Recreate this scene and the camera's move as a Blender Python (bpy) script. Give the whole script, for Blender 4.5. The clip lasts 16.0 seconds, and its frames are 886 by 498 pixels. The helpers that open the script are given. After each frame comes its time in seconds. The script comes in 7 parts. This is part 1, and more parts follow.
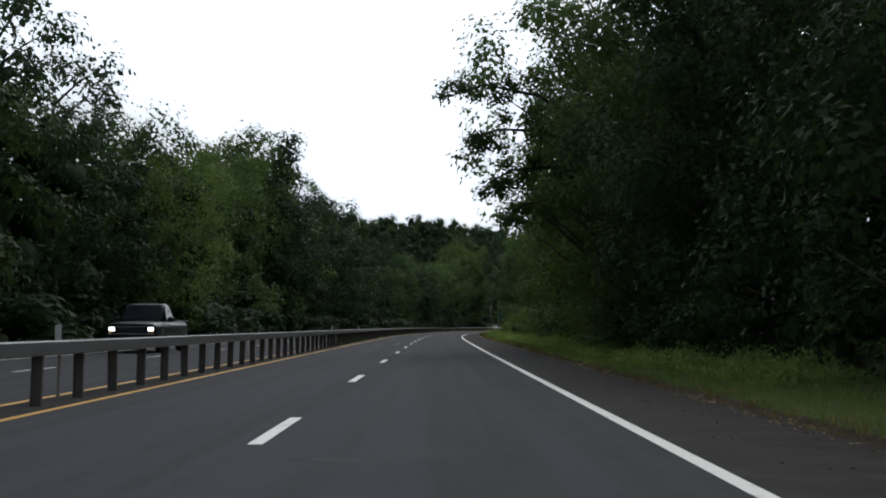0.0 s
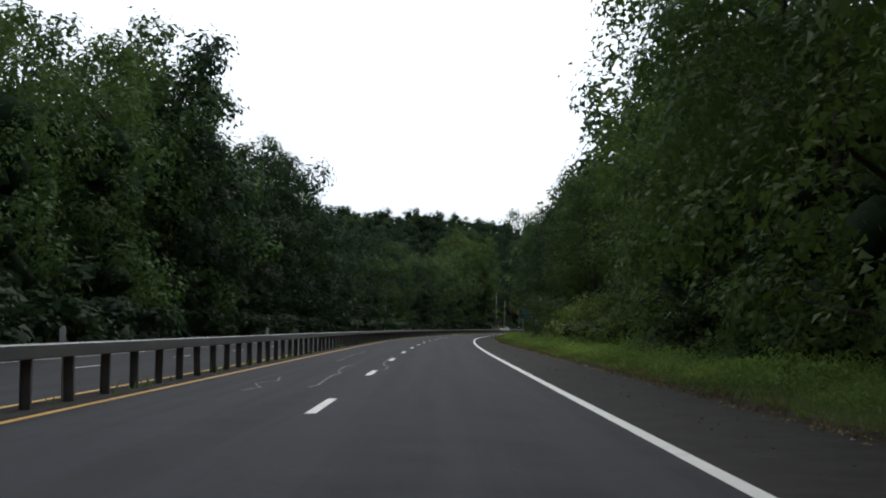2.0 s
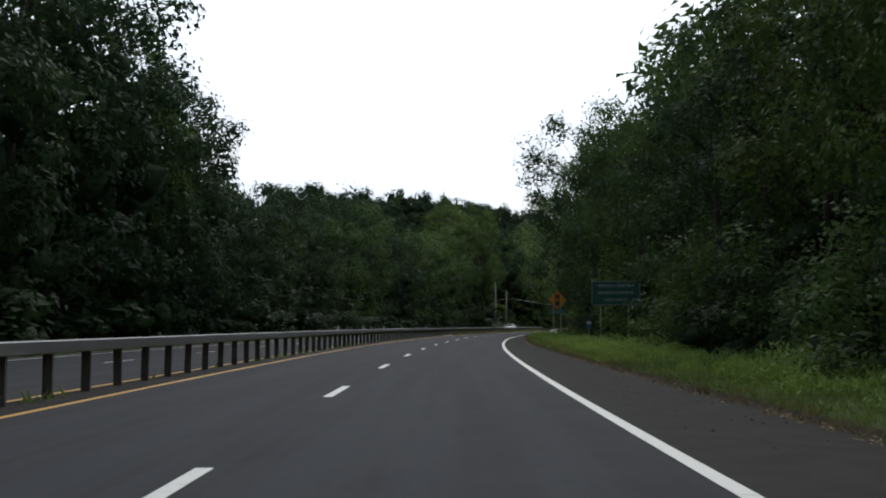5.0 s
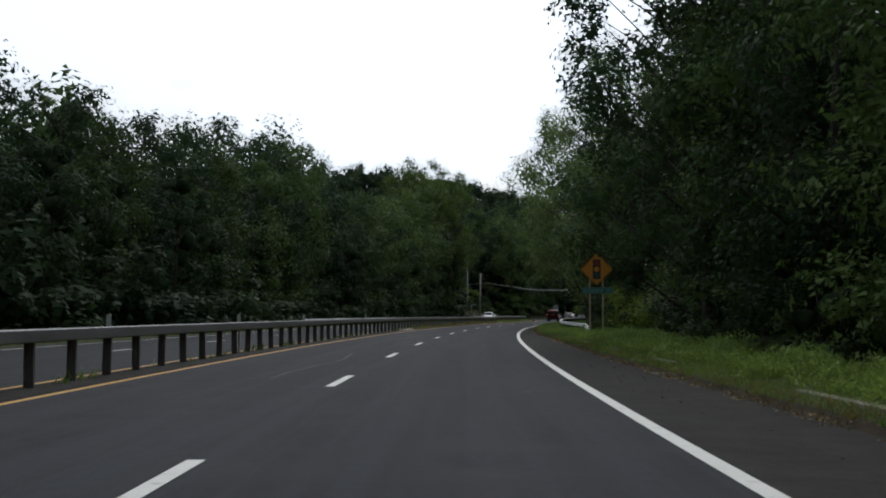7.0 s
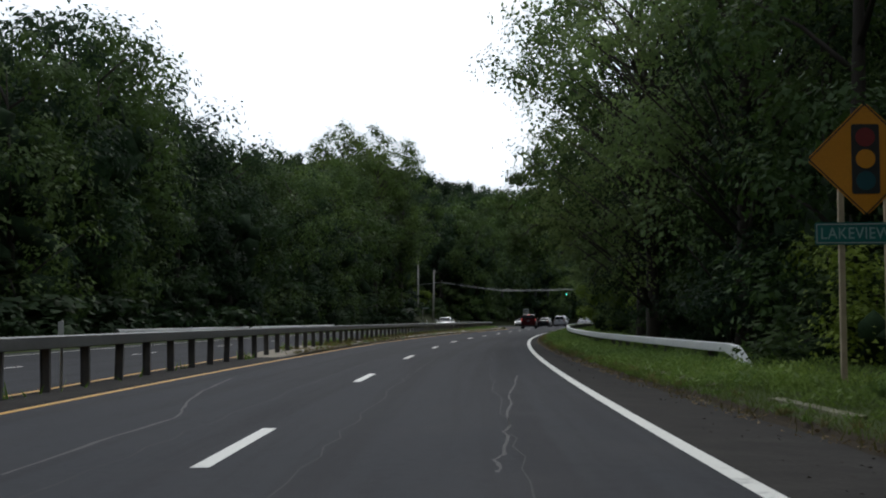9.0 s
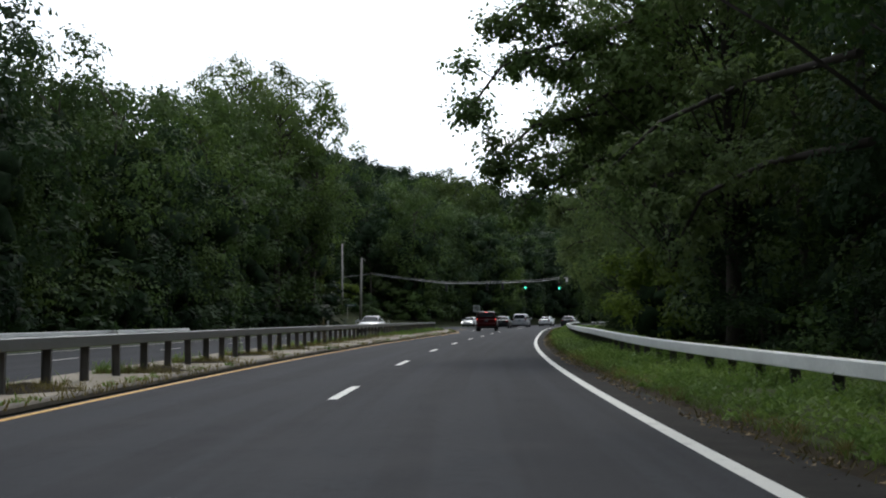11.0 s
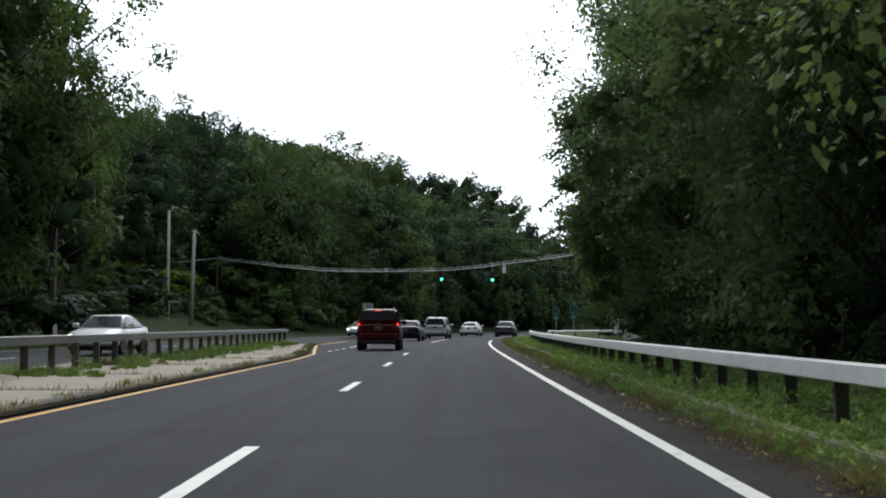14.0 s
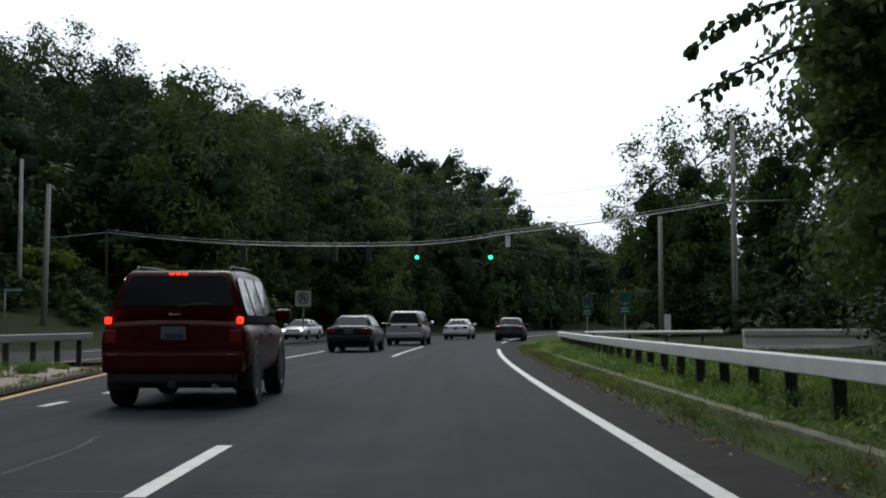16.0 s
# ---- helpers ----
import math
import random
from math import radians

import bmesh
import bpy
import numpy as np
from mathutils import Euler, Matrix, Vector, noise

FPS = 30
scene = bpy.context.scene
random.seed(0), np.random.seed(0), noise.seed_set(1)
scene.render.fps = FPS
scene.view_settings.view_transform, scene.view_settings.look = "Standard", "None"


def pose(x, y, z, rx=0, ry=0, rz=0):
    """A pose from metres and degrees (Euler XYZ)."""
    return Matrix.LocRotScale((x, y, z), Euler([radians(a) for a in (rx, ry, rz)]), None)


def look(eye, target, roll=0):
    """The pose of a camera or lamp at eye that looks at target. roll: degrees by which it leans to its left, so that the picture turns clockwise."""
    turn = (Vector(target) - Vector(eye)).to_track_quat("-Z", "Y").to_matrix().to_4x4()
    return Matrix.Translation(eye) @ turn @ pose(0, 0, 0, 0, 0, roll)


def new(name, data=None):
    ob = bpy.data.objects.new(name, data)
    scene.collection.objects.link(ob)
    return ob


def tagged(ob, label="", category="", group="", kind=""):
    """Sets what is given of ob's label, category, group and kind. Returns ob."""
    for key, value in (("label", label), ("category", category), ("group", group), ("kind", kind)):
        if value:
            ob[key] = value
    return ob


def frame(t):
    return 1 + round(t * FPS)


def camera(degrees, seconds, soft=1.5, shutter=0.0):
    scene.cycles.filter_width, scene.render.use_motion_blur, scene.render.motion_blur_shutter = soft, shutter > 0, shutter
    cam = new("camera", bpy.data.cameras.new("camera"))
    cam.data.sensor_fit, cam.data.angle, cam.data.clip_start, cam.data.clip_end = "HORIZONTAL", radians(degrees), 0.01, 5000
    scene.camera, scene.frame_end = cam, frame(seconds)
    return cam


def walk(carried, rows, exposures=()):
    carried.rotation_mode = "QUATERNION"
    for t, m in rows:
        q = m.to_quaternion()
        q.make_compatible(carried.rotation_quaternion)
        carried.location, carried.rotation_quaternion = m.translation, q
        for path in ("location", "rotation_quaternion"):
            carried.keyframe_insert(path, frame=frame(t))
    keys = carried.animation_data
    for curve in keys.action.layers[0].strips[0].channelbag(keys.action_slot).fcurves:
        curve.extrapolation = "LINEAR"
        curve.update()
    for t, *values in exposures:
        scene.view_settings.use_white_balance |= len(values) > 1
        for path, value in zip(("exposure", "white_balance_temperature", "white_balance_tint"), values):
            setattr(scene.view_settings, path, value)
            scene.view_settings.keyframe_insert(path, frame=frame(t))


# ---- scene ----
FOV = 40.36
EYE = 1.067
# The way of the camera: metres along the lane at each second, and the lane's heading there (degrees to the left).
WAY = [(0, -0.977), (0.5, 10.133), (1, 21.117), (1.5, 32.205), (2, 43.574), (2.5, 54.915), (3, 66.397), (3.5, 78.296), (4, 89.96), (4.5, 101.746),
       (5, 113.726), (5.5, 125.821), (6, 137.957), (6.5, 150.055), (7, 162.108), (7.5, 173.791), (8, 185.399), (8.5, 196.66), (9, 207.742),
       (9.5, 218.611), (10, 229.13), (10.5, 239.412), (11, 249.573), (11.5, 259.725), (12, 269.911), (12.5, 279.219), (13, 288.516), (13.5, 297.925),
       (14, 307.173), (14.5, 316.541), (15, 325.8), (15.5, 334.435), (16, 343.68)]
HEAD = [(-80, 0.25), (0, 0.31), (20, 0.27), (40, 0.22), (59.8, 0.19), (80, 0.11), (90.2, 0.04), (100, -0.14), (110.2, -0.37), (120, -0.69),
       (128.7, -0.96), (140, -1.4), (150.4, -1.77), (160, -2.19), (163, -2.31), (174.7, -3), (180, -3.3), (185.5, -3.59), (196.5, -4.16), (200, -4.35),
       (207.6, -4.79), (220, -5.59), (234.5, -6.54), (240, -6.93), (259.5, -8.35), (269.9, -9.32), (280, -10.19), (289, -10.98), (299, -11.57),
       (307.9, -12.11), (317, -12.44), (320, -12.51), (326.5, -12.6), (334.9, -12.66), (340, -12.68), (344.2, -12.7), (360, -12.91), (380, -14.16),
       (400, -16.13), (408.2, -16.97), (420, -18.27), (440, -20.49), (458.2, -22.38), (528.2, -29.88), (628.2, -39.88), (728.2, -45.88)]
# its tilt, its place beside the lane's line (metres to the right), its turn off the lane's heading and its lean, by the second
TILT = [(0, 3.675), (0.5, 3.575), (1, 3.489), (1.5, 3.643), (2, 3.762), (2.5, 3.718), (3, 3.527), (3.5, 3.474), (4, 3.711), (4.5, 3.676), (5, 3.641),
       (5.5, 3.607), (6, 3.572), (6.5, 3.537), (7, 3.115), (7.5, 3.366), (8, 3.479), (8.5, 3.441), (9, 3.389), (9.5, 3.383), (10, 3.378),
       (10.5, 3.372), (11, 3.366), (11.5, 3.36), (12, 3.55), (12.5, 3.541), (13, 3.51), (13.5, 3.543), (14, 3.647), (14.5, 3.518), (15, 3.612),
       (15.5, 3.432), (16, 3.585)]
SIDE = [(0, -0.093), (0.5, -0.029), (1, 0.016), (1.5, -0.049), (2, -0.127), (2.5, -0.104), (3, -0.067), (3.5, -0.061), (4, -0.037), (4.5, 0.013),
       (5, 0.063), (5.5, 0.114), (6, 0.164), (6.5, 0.214), (7, 0.127), (7.5, 0.133), (8, 0.104), (8.5, 0.171), (9, 0.133), (9.5, 0.1), (10, 0.066),
       (10.5, 0.033), (11, 0), (11.5, -0.033), (12, -0.037), (12.5, -0.035), (13, -0.077), (13.5, -0.056), (14, -0.041), (14.5, -0.049), (15, 0.017),
       (15.5, 0.032), (16, 0.151)]
TURN = [(0, -0.289), (0.5, -0.173), (1, -0.038), (1.5, -0.064), (2, -0.231), (2.5, -0.176), (3, -0.088), (3.5, -0.11), (4, -0.211), (4.5, -0.154),
       (5, -0.097), (5.5, -0.041), (6, 0.016), (6.5, 0.073), (7, 0.077), (7.5, 0.015), (8, -0.026), (8.5, 0.29), (9, 0.281), (9.5, 0.243), (10, 0.205),
       (10.5, 0.167), (11, 0.129), (11.5, 0.091), (12, 0.203), (12.5, 0.066), (13, -0.039), (13.5, -0.037), (14, -0.184), (14.5, -0.226), (15, -0.251),
       (15.5, -0.451), (16, -0.365)]
LEAN = [(0, -0.278), (0.5, -0.254), (1, 0.012), (1.5, -0.1), (2, -0.148), (2.5, -0.108), (3, 0.034), (3.5, -0.04), (4, 0.127), (4.5, 0.031),
       (5, -0.065), (5.5, -0.161), (6, -0.257), (6.5, -0.353), (7, -0.078), (7.5, -0.294), (8, -0.212), (8.5, -0.016), (9, 0.114), (9.5, 0.183),
       (10, 0.251), (10.5, 0.32), (11, 0.389), (11.5, 0.458), (12, 0.17), (12.5, 0.114), (13, -0.082), (13.5, -0.301), (14, -0.123), (14.5, -0.522),
       (15, 0.197), (15.5, 0.013), (16, 0.123)]


def between(table, v):
    return float(np.interp(v, [a for a, _ in table], [b for _, b in table]))


# The lane's line, one point a metre, from the headings.
S0, S1 = -80, 720
_s = np.arange(S0, S1 + 1)
_raw = np.radians(np.interp(_s, [a for a, _ in HEAD], [b for _, b in HEAD]))
_yaw = np.convolve(np.pad(_raw, 8, mode="edge"), np.ones(17) / 17, mode="valid")
_x = np.concatenate([[0], np.cumsum(-np.sin((_yaw[1:] + _yaw[:-1]) / 2))])
_y = np.concatenate([[0], np.cumsum(np.cos((_yaw[1:] + _yaw[:-1]) / 2))])
_x, _y = _x - np.interp(0, _s, _x), _y - np.interp(0, _s, _y)


def lane(s):
    """The place and heading of the lane's line at s metres."""
    return float(np.interp(s, _s, _x)), float(np.interp(s, _s, _y)), float(np.interp(s, _s, _yaw))


def at(s, u, z=0.0):
    """The place s metres along the lane and u metres to its right."""
    x, y, a = lane(s)
    return Vector((x + u * math.cos(a), y + u * math.sin(a), z))


def facing(s, u, z=0.0, turn=0.0, scale=1.0):
    """A pose at that place whose y axis runs along the road, turned by some degrees to the left."""
    return Matrix.Translation(at(s, u, z)) @ Matrix.Rotation(lane(s)[2] + radians(turn), 4, "Z") @ Matrix.Scale(scale, 4)


cam = camera(FOV, 16.0, 2.0)
rows = []
for k in range(33):
    t = k / 2
    s = between(WAY, t)
    eye = at(s, between(SIDE, t), EYE)
    rows.append((t, pose(*eye, 90 + between(TILT, t), between(LEAN, t), math.degrees(lane(s)[2]) + between(TURN, t))))
EXPOSURE = [(0, -0.6), (1.5, -0.55), (2.5, -0.4), (4, -0.42), (6.5, -0.7), (9, -0.56), (11.5, -0.12), (12.5, 0.06), (13.5, 0.1), (14.3, -0.10), (15, -0.45), (16, -0.5)]
walk(cam, rows, [(t, stops, 6280, 9) for t, stops in EXPOSURE])

# ---- sky and sun ----
SUN_ELEVATION, SUN_AZIMUTH = 42, 10  # degrees; the azimuth to the right of the first heading
world = bpy.data.worlds.new("sky")
scene.world = world
world.use_nodes = True
wn, wl = world.node_tree.nodes, world.node_tree.links
background = wn["Background"]
background.inputs["Strength"].default_value = 0.1
sky = wn.new("ShaderNodeTexSky")
sky.sky_type, sky.sun_disc = "NISHITA", False
sky.sun_elevation, sky.sun_rotation = radians(SUN_ELEVATION), radians(SUN_AZIMUTH)
sky.air_density, sky.dust_density = 1.0, 3.0
coords = wn.new("ShaderNodeTexCoord")
stretch = wn.new("ShaderNodeMapping")
stretch.inputs["Scale"].default_value = (2.2, 2.2, 5.5)
clouds = wn.new("ShaderNodeTexNoise")
clouds.inputs["Scale"].default_value, clouds.inputs["Detail"].default_value, clouds.inputs["Roughness"].default_value = 1.6, 5, 0.55
cover = wn.new("ShaderNodeValToRGB")
cover.color_ramp.elements[0].position, cover.color_ramp.elements[0].color = 0.36, (0.0, 0.0, 0.0, 1)
cover.color_ramp.elements[1].position, cover.color_ramp.elements[1].color = 0.50, (1, 1, 1, 1)
blend = wn.new("ShaderNodeMix")
blend.data_type = "RGBA"
blend.inputs["B"].default_value = (12.3, 13.0, 13.9, 1)
wl.new(coords.outputs["Generated"], stretch.inputs["Vector"])
wl.new(stretch.outputs["Vector"], clouds.inputs["Vector"])
wl.new(clouds.outputs["Fac"], cover.inputs["Fac"])
wl.new(cover.outputs["Color"], blend.inputs["Factor"])
wl.new(sky.outputs["Color"], blend.inputs["A"])
# thin cloud is brightest towards the sun and dimmer on the far side of the sky
toward = wn.new("ShaderNodeVectorMath")
toward.operation = "DOT_PRODUCT"
toward.inputs[1].default_value = (math.sin(radians(SUN_AZIMUTH)) * math.cos(radians(SUN_ELEVATION)), math.cos(radians(SUN_AZIMUTH)) * math.cos(radians(SUN_ELEVATION)), math.sin(radians(SUN_ELEVATION)))
glare = wn.new("ShaderNodeMapRange")
glare.inputs["From Min"].default_value = -1
steep = wn.new("ShaderNodeMath")
steep.operation, steep.inputs[1].default_value = "POWER", 1.7
haze = wn.new("ShaderNodeMath")
haze.operation, haze.inputs[1].default_value, haze.inputs[2].default_value = "MULTIPLY_ADD", 1.35, 0.22
veil = wn.new("ShaderNodeMix")
veil.data_type, veil.blend_type = "RGBA", "MULTIPLY"
veil.inputs["Factor"].default_value = 1
wl.new(coords.outputs["Generated"], toward.inputs[0])
wl.new(toward.outputs["Value"], glare.inputs["Value"])
wl.new(blend.outputs["Result"], veil.inputs["A"])
wl.new(glare.outputs["Result"], steep.inputs[0])
wl.new(steep.outputs["Value"], haze.inputs[0])
wl.new(haze.outputs["Value"], veil.inputs["B"])
wl.new(veil.outputs["Result"], background.inputs["Color"])

sun = new("sun", bpy.data.lights.new("sun", "SUN"))
sun.data.energy, sun.data.angle, sun.data.color = 1.0, radians(12), (1.0, 0.96, 0.89)
sun.matrix_world = look((0, 0, 0), (-math.sin(radians(SUN_AZIMUTH)) * math.cos(radians(SUN_ELEVATION)),
                                    -math.cos(radians(SUN_AZIMUTH)) * math.cos(radians(SUN_ELEVATION)), -math.sin(radians(SUN_ELEVATION))))


# ---- materials ----
class Nodes:
    """A material's node tree, with short ways to add to it."""

    def __init__(self, name, rough=0.6, metal=0.0, spec=0.5):
        self.mat = bpy.data.materials.new(name)
        self.mat.use_nodes = True
        self.n, self.l = self.mat.node_tree.nodes, self.mat.node_tree.links
        self.bsdf = self.n["Principled BSDF"]
        self.bsdf.inputs["Roughness"].default_value = rough
        self.bsdf.inputs["Metallic"].default_value = metal
        self.bsdf.inputs["Specular IOR Level"].default_value = spec
        self.out = self.n["Material Output"]

    def add(self, kind, **values):
        node = self.n.new(kind)
        for key, value in values.items():
            node.inputs[key.replace("_", " ")].default_value = value
        return node

    def where(self, scale=(1, 1, 1), world_space=True):
        source = self.n.new("ShaderNodeNewGeometry").outputs["Position"] if world_space else self.n.new("ShaderNodeTexCoord").outputs["Object"]
        m = self.add("ShaderNodeMapping", Scale=scale)
        self.l.new(source, m.inputs["Vector"])
        return m.outputs["Vector"]

    def noise(self, scale, detail=4, rough=0.55, vector=None):
        node = self.add("ShaderNodeTexNoise", Scale=scale, Detail=detail, Roughness=rough)
        self.l.new(vector or self.where(), node.inputs["Vector"])
        return node.outputs["Fac"]

    def ramp(self, fac, *stops):
        node = self.n.new("ShaderNodeValToRGB")
        e = node.color_ramp.elements
        while len(e) < len(stops):
            e.new(0.5)
        for el, (p, c) in zip(e, stops):
            el.position, el.color = p, (*c, 1) if len(c) == 3 else c
        self.l.new(fac, node.inputs["Fac"])
        return node.outputs["Color"]

    def mix(self, fac, a, b, mode="MIX"):
        node = self.n.new("ShaderNodeMix")
        node.data_type, node.blend_type = "RGBA", mode
        for key, v in (("Factor", fac), ("A", a), ("B", b)):
            if hasattr(v, "links"):
                self.l.new(v, node.inputs[key])
            else:
                node.inputs[key].default_value = v if key == "Factor" else (*v, 1)
        return node.outputs["Result"]

    def colour(self, socket):
        self.l.new(socket, self.bsdf.inputs["Base Color"])
        return self

    def bump(self, height, strength=0.3, distance=0.02):
        node = self.add("ShaderNodeBump", Strength=strength, Distance=distance)
        self.l.new(height, node.inputs["Height"])
        self.l.new(node.outputs["Normal"], self.bsdf.inputs["Normal"])
        return self

    def roughness(self, fac, low, high):
        self.l.new(self.ramp(fac, (0.3, (low,) * 3), (0.7, (high,) * 3)), self.bsdf.inputs["Roughness"])
        return self


def plain(name, colour, rough=0.6, metal=0.0, vary=0.15, scale=6.0, bump=0.0, spec=0.5, world_space=True):
    """A surface of one colour with stains and grain."""
    n = Nodes(name, rough, metal, spec)
    v = n.where(world_space=world_space)
    big, fine = n.noise(scale, 5, 0.6, v), n.noise(scale * 14, 3, 0.6, v)
    low, high = [c * (1 - vary) for c in colour], [min(1, c * (1 + vary)) for c in colour]
    c = n.ramp(big, (0.3, low), (0.7, high))
    n.colour(n.mix(n.ramp(fine, (0.35, (0, 0, 0)), (0.7, (0.35,) * 3)), c, [c * 0.8 for c in low]))
    n.roughness(big, max(0.02, rough - 0.08), min(1, rough + 0.1))
    if bump:
        n.bump(fine, bump, 0.01)
    return n.mat


def leaves(name, dark, light, rough=0.62, glow=0.30):
    """Leaves: each a little different, each plant a little different, thin enough to let some light through."""
    n = Nodes(name, rough, 0, 0.09)
    one = n.n.new("ShaderNodeNewGeometry").outputs["Random Per Island"]
    plant = n.n.new("ShaderNodeObjectInfo").outputs["Random"]
    patch = n.noise(0.35, 3)
    c = n.ramp(one, (0.0, [d * 0.6 + l * 0.4 for d, l in zip(dark, light)]), (0.75, [d * 0.1 + l * 0.9 for d, l in zip(dark, light)]), (1.0, [min(1, v * 1.15) for v in light]))
    c = n.mix(n.ramp(patch, (0.35, (0, 0, 0)), (0.65, (0.6,) * 3)), c, [d * 0.8 + 0.1 * l for d, l in zip(dark, light)])
    c = n.mix(n.ramp(plant, (0.0, (0.0,) * 3), (1.0, (0.6,) * 3)), c, (light[0] * 1.05, light[1] * 0.92, light[2] * 0.8))
    # some trees are darker than others, and tone drifts from stand to stand
    wrap = n.n.new("ShaderNodeMath")
    wrap.operation, wrap.inputs[1].default_value = "MULTIPLY", 7.31
    n.l.new(plant, wrap.inputs[0])
    turn = n.n.new("ShaderNodeMath")
    turn.operation = "FRACT"
    n.l.new(wrap.outputs["Value"], turn.inputs[0])
    c = n.mix(1.0, c, n.ramp(turn.outputs["Value"], (0.0, (0.62,) * 3), (1.0, (1.14,) * 3)), "MULTIPLY")
    c = n.mix(1.0, c, n.ramp(n.noise(0.085, 2), (0.36, (0.66, 0.70, 0.76)), (0.64, (1.2, 1.17, 1.06))), "MULTIPLY")
    n.colour(c)
    thin = n.add("ShaderNodeBsdfTranslucent")
    n.l.new(n.mix(1.0, c, (1.25, 1.35, 0.9), "MULTIPLY"), thin.inputs["Color"])  # light that comes through a leaf is yellower
    both = n.n.new("ShaderNodeMixShader")
    both.inputs["Fac"].default_value = glow
    n.l.new(n.bsdf.outputs["BSDF"], both.inputs[1])
    n.l.new(thin.outputs["BSDF"], both.inputs[2])
    n.l.new(both.outputs["Shader"], n.out.inputs["Surface"])
    return n.mat


def asphalt():
    n = Nodes("asphalt", 0.9, 0, 0.12)
    v = n.where()
    grain, patch, broad = n.noise(95, 3, 0.7, v), n.noise(0.9, 5, 0.6, v), n.noise(0.12, 3, 0.5, v)
    # wheel tracks and worn streaks run along the road
    along_road = n.add("ShaderNodeMapping", Scale=(1.6, 0.03, 1))
    n.l.new(n.n.new("ShaderNodeUVMap").outputs["UV"], along_road.inputs["Vector"])
    streak = n.noise(1.0, 4, 0.6, along_road.outputs["Vector"])
    mottle = n.noise(7.0, 4, 0.65, v)
    c = n.ramp(patch, (0.3, (0.033, 0.035, 0.040)), (0.7, (0.046, 0.049, 0.055)))
    c = n.mix(n.ramp(broad, (0.4, (0, 0, 0)), (0.62, (0.5,) * 3)), c, (0.039, 0.041, 0.046))
    c = n.mix(n.ramp(streak, (0.42, (0.55,) * 3), (0.56, (0, 0, 0))), c, (0.026, 0.026, 0.029))
    c = n.mix(n.ramp(mottle, (0.36, (0.45,) * 3), (0.5, (0, 0, 0))), c, (0.028, 0.029, 0.032))
    c = n.mix(n.ramp(grain, (0.55, (0, 0, 0)), (0.75, (0.4,) * 3)), c, (0.12, 0.12, 0.12))
    n.colour(c).roughness(patch, 0.82, 0.95).bump(grain, 0.35, 0.006)
    return n.mat


def paint(name, colour):
    """Road paint, thin and rubbed through to the asphalt in places."""
    n = Nodes(name, 0.6, 0, 0.4)
    v = n.where()
    wear, grain = n.noise(3.0, 5, 0.7, v), n.noise(60, 3, 0.7, v)
    c = n.mix(n.ramp(wear, (0.56, (0, 0, 0)), (0.72, (0.55,) * 3)), colour, (0.12, 0.12, 0.12))
    n.colour(n.mix(n.ramp(grain, (0.62, (0, 0, 0)), (0.72, (0.5,) * 3)), c, (0.1, 0.1, 0.1))).bump(grain, 0.3, 0.004)
    return n.mat


ASPHALT = asphalt()
SHOULDER = plain("shoulder asphalt", (0.037, 0.0345, 0.0315), 0.95, vary=0.42, scale=1.6, bump=0.6, spec=0.10)
WHITE = paint("white road paint", (0.72, 0.71, 0.66))
YELLOW = paint("yellow road paint", (0.62, 0.34, 0.05))
STEEL = plain("galvanised steel", (0.20, 0.205, 0.205), 0.5, 0.55, 0.2, 2.0, 0.1)
PALE_STEEL = plain("pale galvanised steel", (0.80, 0.81, 0.79), 0.5, 0.0, 0.10, 1.5, 0.1)
RUST = plain("weathered steel", (0.10, 0.095, 0.09), 0.75, 0.3, 0.3, 5.0, 0.2)
SOIL = plain("grass ground", (0.066, 0.086, 0.034), 0.95, vary=0.4, scale=0.8, bump=0.5, spec=0.05)
LITTER = plain("forest floor", (0.028, 0.034, 0.014), 0.95, vary=0.4, scale=0.5, bump=0.5, spec=0.05)
CONCRETE = plain("concrete", (0.29, 0.25, 0.185), 0.85, vary=0.2, scale=1.5, bump=0.3)
BARK = plain("bark", (0.042, 0.034, 0.027), 0.9, vary=0.35, scale=3.0, bump=0.8)
LEAF = leaves("broad leaves", (0.050, 0.086, 0.034), (0.090, 0.146, 0.052))
# darker leaf copy; in dim parts of the woods it paints in the shade
LEAF_DARK = leaves("dark leaves, partly standing in for shade", (0.023, 0.044, 0.024), (0.040, 0.072, 0.035))
# dark colour of the added crown cores, painting the shade between leaves
INNER_SHADE = plain("added inner mass with shade in its colour", (0.026, 0.046, 0.021), 0.9, vary=0.5, scale=2.2, bump=1.0, spec=0.1)
LEAF_FRESH = leaves("yellow-green leaves", (0.095, 0.145, 0.028), (0.185, 0.26, 0.052), glow=0.3)
BLADE = leaves("grass blades", (0.082, 0.124, 0.036), (0.158, 0.216, 0.068), glow=0.24)
# paler leaf copy; its colour stands in for light on the forest edge
LEAF_LIT_TINT = leaves("grey-green leaves with light put into their colour", (0.098, 0.146, 0.066), (0.172, 0.236, 0.112), glow=0.40)
LEAF_LIGHT = leaves("light green leaves", (0.060, 0.098, 0.032), (0.108, 0.166, 0.052))


# ---- mesh helpers ----
def mesh_of(name, verts, faces, material, smooth=False):
    me = bpy.data.meshes.new(name)
    me.from_pydata([tuple(v) for v in verts], [], faces)
    me.update()
    for m in material if isinstance(material, (list, tuple)) else [material]:
        me.materials.append(m)
    if smooth:
        me.polygons.foreach_set("use_smooth", [True] * len(me.polygons))
    return me


